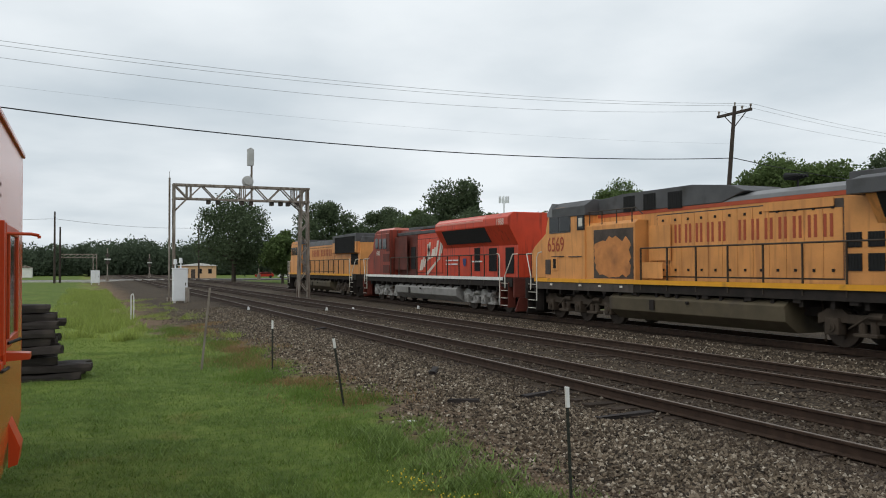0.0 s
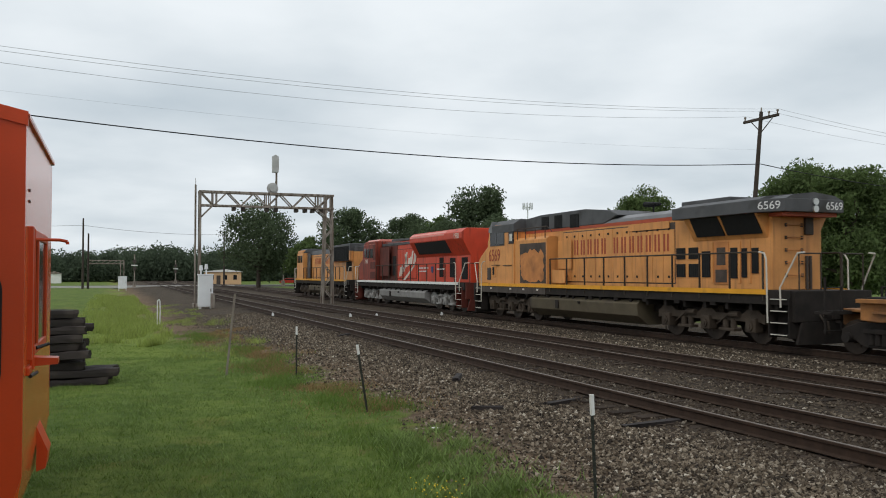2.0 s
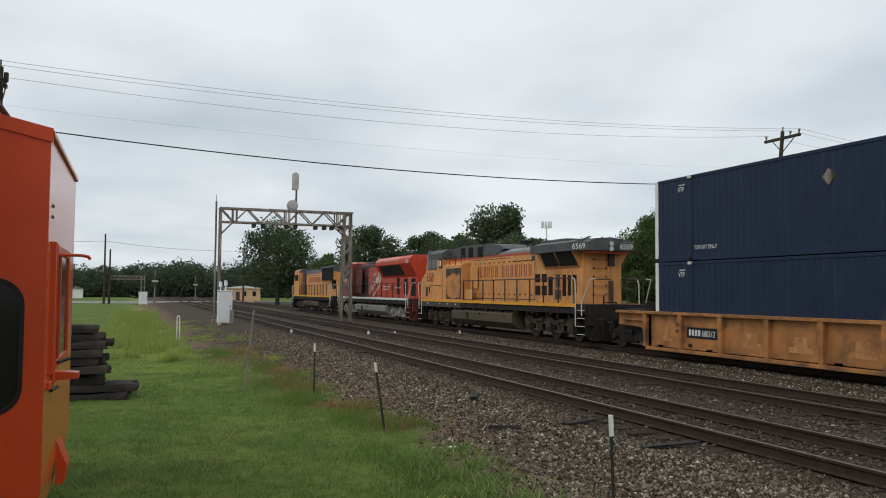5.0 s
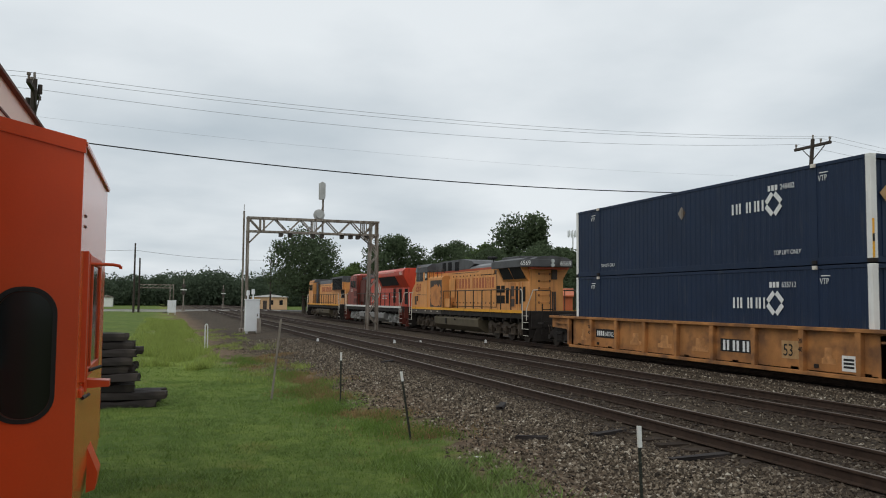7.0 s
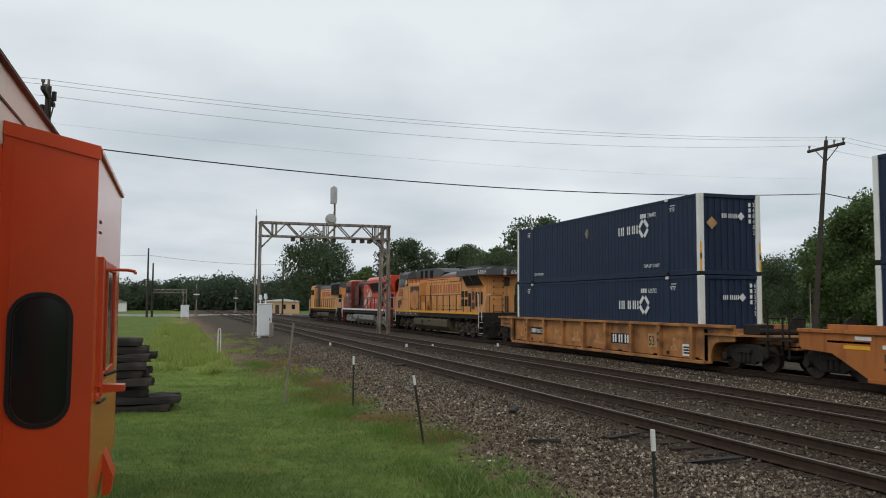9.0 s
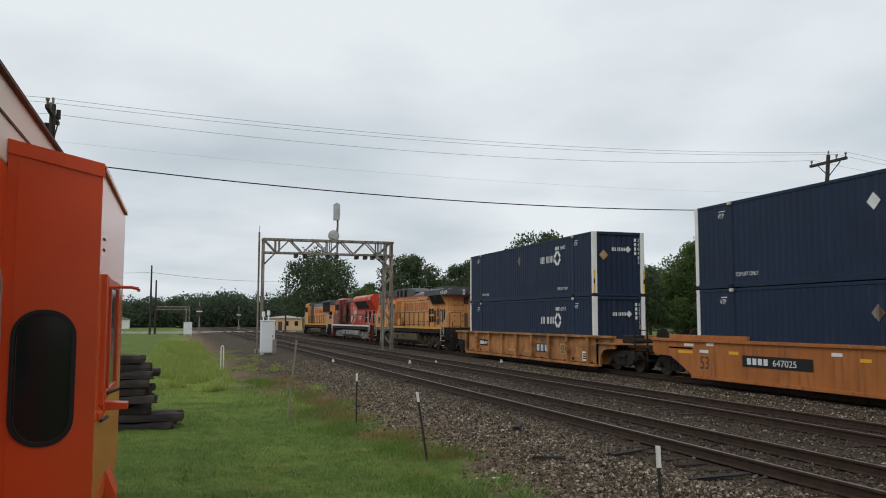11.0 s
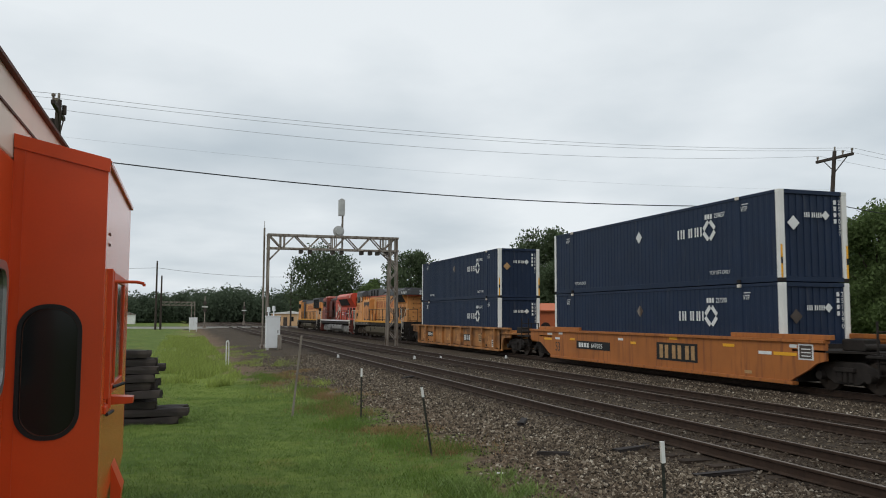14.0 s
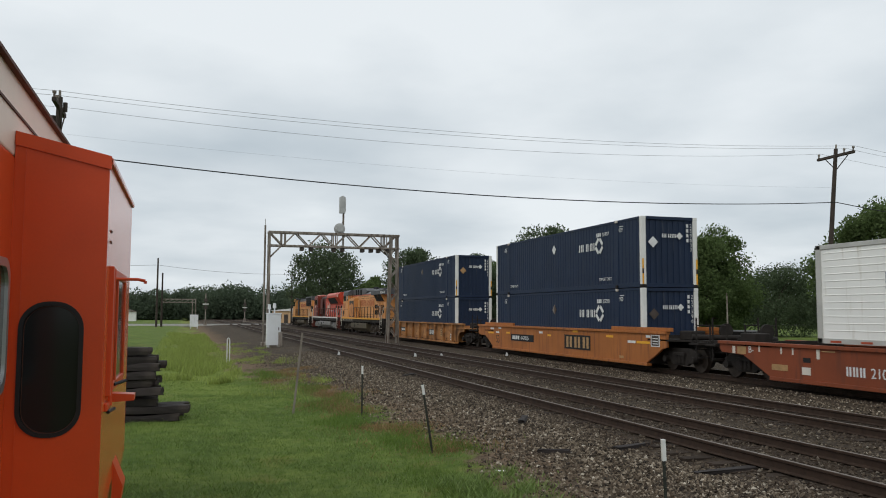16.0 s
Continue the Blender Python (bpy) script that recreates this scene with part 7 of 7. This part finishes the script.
# ---------------------------------------------------------------- trees
def tree(x, y, h, w, leaf, seed, label, leaves=5200, low=0.22, size=0.34, group="trees behind the tracks"):
    """A tapered trunk with limbs, and a crown of many small leaf clumps with gaps in it."""
    g = np.random.RandomState(seed)
    r = random.Random(seed)
    e = thing("tree", label, "tree", group)
    e.location = (x, y, -0.4)
    bm = B()
    rod(bm, (0, 0, -0.3), (0, 0, h * 0.45), h * 0.028, h * 0.018, n=9)
    lobes = []
    N = 30
    for k in range(N):
        a = k * 2.4 + r.uniform(-0.7, 0.7)
        f = (k + 0.5) / N
        spread = math.sin(math.pi * (0.20 + 0.70 * f)) ** 0.75
        rad = w * r.uniform(0.16, 0.50) * spread
        p = Vector((rad * math.cos(a), rad * math.sin(a), h * (low + 0.08 + (0.90 - low - 0.08) * f) + r.uniform(-0.05, 0.05) * h))
        lobes.append((p, w * r.uniform(0.13, 0.25) * (0.65 + 0.35 * spread)))
        if k % 2 == 0:
            s = Vector((0, 0, h * (0.2 + 0.3 * f)))
            m = s.lerp(p, 0.55) + Vector((0, 0, 0.3))
            rod(bm, s, m, h * 0.011, h * 0.007, n=6)
            rod(bm, m, p, h * 0.007, h * 0.002, n=5)
    part("trunk", bm, M["bark"], e, "dark trunk and limbs")
    per = leaves // len(lobes)
    C = []
    for p, rr in lobes:
        d = g.normal(size=(per, 3))
        d /= np.linalg.norm(d, axis=1)[:, None]
        q = rr * (0.35 + 0.75 * g.rand(per, 1) ** 0.5) * (1 + 0.25 * np.sin(d[:, :1] * 7 + d[:, 1:2] * 5))
        C.append(np.array(p) + d * q * (1, 1, 0.8))
    C = np.concatenate(C)
    n = len(C)
    s = size * (0.5 + g.rand(n, 1))
    u = g.normal(size=(n, 3)); u /= np.linalg.norm(u, axis=1)[:, None]
    v = np.cross(u, g.normal(size=(n, 3))); v /= np.linalg.norm(v, axis=1)[:, None]
    V = np.stack([C - u * s, C - v * s * 0.55, C + u * s, C + v * s * 0.55], 1).reshape(-1, 3)
    F = np.arange(4 * n).reshape(-1, 4)
    me = bpy.data.meshes.new("crown")
    me.from_pydata(V.tolist(), [], F.tolist())
    me.materials.append(M[leaf])
    ob = new("crown", me)
    ob.parent = e
    return e


TREES = [
    (22.6, 138, 14.0, 12.5, "leaf_dark", "large dark green oak behind the signal bridge"), (28.5, 128, 8.2, 6.0, "leaf_mid", "small green tree beside the street"),
    (37.5, 135, 14.2, 10.5, "leaf_dark", "large dark green oak behind the tracks"), (44.0, 137, 10.0, 8.0, "leaf_dark", "dark green tree behind the tracks"),
    (49.7, 141, 13.4, 9.0, "leaf_dark", "dark green round tree behind the tracks"), (56.0, 138, 11.0, 9.0, "leaf_mid", "green tree behind the tracks"),
    (41.2, 103, 10.5, 7.0, "leaf_mid", "green tree behind the tracks"), (45.9, 100, 14.2, 9.0, "leaf_dark", "tall dark tree with open crown behind the tracks"),
    (50.5, 98, 10.2, 7.0, "leaf_dark", "dark green tree behind the tracks"), (47.0, 64.7, 10.6, 6.6, "leaf_mid", "tall green tree behind the tracks"),
    (43.6, 61.5, 9.7, 6.0, "leaf_mid", "green tree behind the tracks"), (51.7, 55.0, 8.7, 4.2, "leaf_dark", "dark green tree behind the tracks"),
    (54.0, 52.0, 8.8, 7.0, "leaf_dark", "dark green tree behind the tracks"), (42.6, 42.1, 10.2, 7.0, "leaf_mid", "full green tree beside the line of poles"),
    (41.0, 36.5, 9.3, 6.0, "leaf_mid", "full green tree beside the line of poles"), (49.0, 37.0, 10.0, 7.5, "leaf_dark", "dark green tree beside the line of poles"),
    (56.0, 44.0, 9.0, 8.0, "leaf_dark", "dark green tree behind the tracks"), (38.0, 66.0, 7.6, 6.0, "leaf_dark", "low dark green tree behind the tracks"),
    (34.5, 72.0, 7.8, 6.5, "leaf_dark", "low dark green tree behind the tracks"), (33.0, 84.0, 8.4, 7.0, "leaf_dark", "low dark green tree behind the tracks"),
    (62.0, 62.0, 8.0, 8.5, "leaf_dark", "dark green tree behind the tracks"), (66.0, 80.0, 8.0, 10.0, "leaf_dark", "dark green tree behind the tracks"),
    (60.0, 96.0, 9.5, 10.0, "leaf_dark", "dark green tree behind the tracks"),
]
for k, (x, y, h, w, leaf, label) in enumerate(TREES):
    tree(x, y, h, w, leaf, 30 + k, label, low=0.2 if y > 90 else 0.08, leaves=17000 if y > 90 else 30000, size=0.20 if y > 90 else 0.115)


def far_wood():
    """The wood along the horizon: thousands of leaf clumps in an uneven belt, with hidden trunks."""
    g = np.random.RandomState(77)
    C, S = [], []
    for (xa, xb, ya, yb, n, hh) in ((-60, 60, 285, 340, 470, 9.6), (-170, -60, 285, 340, 130, 9.6), (60, 330, 190, 330, 330, 9.8), (-330, -170, 260, 330, 90, 10)):
        for k in range(n):
            x, f = g.uniform(xa, xb), g.rand()
            y = ya + (yb - ya) * f
            h = hh * (0.62 + 0.62 * g.rand() ** 1.4) * (1 + 0.10 * np.sin(x * 0.05) + 0.06 * np.sin(x * 0.17))
            wide = h * g.uniform(0.30, 0.62)
            m = 420
            d = g.normal(size=(m, 3))
            d /= np.linalg.norm(d, axis=1)[:, None]
            bump = 1 + 0.22 * np.sin(d[:, :1] * 6 + k) * np.sin(d[:, 2:] * 5 + 2 * k)
            C.append(d * bump * (0.5 + 0.5 * g.rand(m, 1) ** 0.6) * (wide, wide, h * 0.5) + (x, y, h * 0.5))
            C.append((g.rand(140, 3) - (0.5, 0.5, 0)) * (wide * 2.4, 3, h * 0.55) + (x, y - 3, 0))
    C = np.concatenate(C)
    n = len(C)
    s = 0.46 * (0.4 + g.rand(n, 1))
    u = g.normal(size=(n, 3)); u /= np.linalg.norm(u, axis=1)[:, None]
    v = np.cross(u, g.normal(size=(n, 3))); v /= np.linalg.norm(v, axis=1)[:, None]
    V = np.stack([C - u * s, C - v * s * 0.6, C + u * s, C + v * s * 0.6], 1).reshape(-1, 3)
    me = bpy.data.meshes.new("far_wood")
    me.from_pydata(V.tolist(), [], np.arange(4 * n).reshape(-1, 4).tolist())
    me.materials.append(M["leaf_far"])
    tagged(new("far_wood", me), "dark green wood along the horizon", "trees", kind="stuff")


far_wood()


# ---------------------------------------------------------------- grass and weeds
def grass(name, count, area, height, width, mat, label, seed, lean=0.5):
    g = np.random.RandomState(seed)
    P = np.array(area(g, count))
    n = len(P)
    a = g.rand(n) * 6.283
    h = (height[0] + (height[1] - height[0]) * g.rand(n) ** 1.5)[:, None]
    side_v = np.stack([np.cos(a), np.sin(a), np.zeros(n)], 1) * width * (0.6 + 0.8 * g.rand(n, 1))
    b = g.rand(n) * 6.283
    tipv = np.stack([np.cos(b) * lean, np.sin(b) * lean, np.ones(n)], 1) * h * (0.7 + 0.6 * g.rand(n, 1))
    V = np.stack([P - side_v, P + side_v, P + tipv], 1).reshape(-1, 3)
    me = bpy.data.meshes.new(name)
    me.from_pydata(V.tolist(), [], np.arange(3 * n).reshape(-1, 3).tolist())
    me.materials.append(mat)
    return tagged(new(name, me), label, "grass", kind="stuff")


def lawn_area(g, count):
    y = 3.5 + 30 * g.rand(count) ** 1.6
    x = -1.5 + (6.2 + 0.3 * np.sin(y * 0.7)) * g.rand(count)
    x = x - 0.12 * np.maximum(y - 15, 0) * g.rand(count)
    return [(a, b, ground_z(a, b) - 0.01) for a, b in zip(x, y)]


def verge_area(g, count):
    out = []
    while len(out) < count:
        y = 4 + 34 * g.rand() ** 1.3
        x = 4.0 + 0.4 * math.sin(y * 0.55) + 0.2 * math.sin(y * 1.9) + g.normal() * 0.42 - max(0, y - 22) * 0.05
        if noise.noise((x * 0.8, y * 0.5, 9.0)) + 0.15 * g.normal() > -0.05:
            out.append((x, y, ground_z(x, y) - 0.01))
    return out


def rough_area(g, count):
    out = []
    while len(out) < count:
        y = 32 + 70 * g.rand() ** 1.3
        x = 0.6 + 0.4 * math.sin(y * 0.23) + 1.0 * g.normal()
        if -1.8 < x < 2.4 and noise.noise((x * 0.9, y * 0.45, 4.0)) + 0.16 * g.normal() > 0.0 + max(0, 42 - y) * 0.045:
            out.append((x, y, ground_z(x, y) - 0.02))
    return out


def weed_area(g, count):
    out = []
    for _ in range(count):
        y = 6.0 + 6.0 * g.rand()
        x = 3.85 + 0.05 * (y - 6) + g.normal() * 0.38
        if noise.noise((x * 2.2, y * 2.2, 6.0)) + 0.2 * g.normal() < 0.05:
            continue
        out.append((x, y, ground_z(x, y)))
    return out


grass("lawn_grass", 150000, lawn_area, (0.015, 0.060), 0.006, M["blade"], "short green lawn grass blades", 21)
grass("verge_grass", 26000, verge_area, (0.04, 0.14), 0.007, M["blade"], "longer green verge grass along the ballast", 22)
grass("rough_grass", 64000, rough_area, (0.06, 0.44), 0.014, M["blade_long"], "pale rough grass along the drainage dip", 23)


def dead_area(g, count):
    out = []
    while len(out) < count:
        y = 13 + 24 * g.rand()
        x = 4.25 + 0.35 * math.sin(y * 0.55) + 0.2 * math.sin(y * 1.9) + g.normal() * 0.5
        if noise.noise((x * 0.9, y * 0.5, 2.0)) + 0.18 * g.normal() > 0.12:
            out.append((x, y, ground_z(x, y) - 0.005))
    return out


def tuft_area(g, count):
    """Scattered tufts on the bare ground towards the signal bridge."""
    out = []
    while len(out) < count:
        cx, cy = g.uniform(1.8, 5.4), 24 + 44 * g.rand()
        if noise.noise((cx * 0.5, cy * 0.2, 8.0)) > 0.0:
            r = g.uniform(0.08, 0.35)
            out += [(cx + g.normal() * r, cy + g.normal() * r * 1.5, ground_z(cx, cy) - 0.02) for _ in range(50)]
    return out


def clump_area(g, count):
    """Uneven clumps of longer grass in the lawn."""
    out = []
    while len(out) < count:
        cx, cy = g.uniform(-1.2, 4.2), 4.6 + 22 * g.rand() ** 1.5
        if noise.noise((cx * 0.7, cy * 0.5, 12.0)) > -0.05:
            r = g.uniform(0.05, 0.22)
            out += [(x, y, ground_z(x, y) - 0.01) for x, y in zip(cx + g.normal(size=45) * r * 1.3, cy + g.normal(size=45) * r)]
    return out


grass("lawn_clumps", 46000, clump_area, (0.03, 0.095), 0.006, M["weed_leaf"], "uneven clumps of longer green grass in the lawn", 33, 0.9)
grass("verge_tufts", 5500, tuft_area, (0.05, 0.22), 0.012, M["blade_long"], "scattered pale grass tufts on bare dirt", 31, 0.7)
grass("dead_grass", 16000, dead_area, (0.03, 0.11), 0.008, M["dead"], "dead brown grass patches along the ballast", 25, 0.8)
grass("weeds", 16000, weed_area, (0.03, 0.17), 0.010, M["weed_leaf"], "broad-leaved green weeds beside the fence posts", 24, 0.9)


def flowers():
    g = np.random.RandomState(6)
    bm = B()
    for k in range(170):
        cy, cx = ((6.3, 4.15), (6.9, 3.95), (7.6, 3.55), (8.6, 3.4))[k % 4]
        y, x = cy + g.normal() * 0.22, cx + g.normal() * 0.13
        z = ground_z(x, y) + 0.06 + 0.14 * g.rand()
        m = Matrix.Translation((x, y, z)) @ pose(0, 0, 0, g.uniform(-50, 50), g.uniform(-50, 50), 0)
        bmesh.ops.create_cone(bm, cap_ends=True, segments=6, radius1=0.010, radius2=0.003, depth=0.010, matrix=m)
    tagged(part("wild_flowers", bm, M["flower"]), "small yellow wild flowers among the weeds", "flowers", kind="stuff")


flowers()


g = thing("paper_scrap", "small white scrap lying on the bare dirt", "litter")
g.location = (4.72, 12.0, ground_z(4.72, 12.0) + 0.01)
g.rotation_euler = (0.1, 0.0, radians(-20))
bm = B()
prism(bm, [(-0.09, -0.025), (0.08, -0.02), (0.09, 0.02), (-0.02, 0.03), (-0.08, 0.018)], 0.0, 0.012, "z")
part("sheet", bm, M["mark_white"], g)

# split tie ends lying loose on the ballast
for x, y, L, rz in ((7.05, 16.6, 0.9, 62), (7.75, 10.6, 1.1, 8), (7.55, 12.9, 0.9, 20), (8.0, 29.6, 0.8, 50), (6.1, 13.0, 0.5, -30)):
    bm = B()
    box(bm, -L / 2, L / 2, -0.07, 0.07, 0, 0.06, 0.01)
    r = random.Random(int(y * 10))
    for v in bm.verts:
        v.co += Vector((r.uniform(-0.06, 0.06), r.uniform(-0.02, 0.02), r.uniform(-0.012, 0.012)))
    ob = part("timber_scrap", bm, M["tie_old"])
    tagged(ob, "split black piece of old tie on the ballast", "timber", "timber scraps on the ballast")
    ob.location = (x, y, ground_z(x, y) + 0.005)
    ob.rotation_euler = (0, 0, radians(rz))


# ---------------------------------------------------------------- what moves
def motions():
    for ob, s, z in MOVERS:
        walk(ob, [(t, pose(TRAIN_X, s + travelled(t), z)) for t in np.arange(0, 16.01, 0.5).tolist()])
    for ob, p, r in WHEELS:
        walk(ob, [(t, pose(*p, -math.degrees(travelled(t) / r), 0, 0)) for t in np.arange(0, 16.01, 0.1).tolist()])


motions()
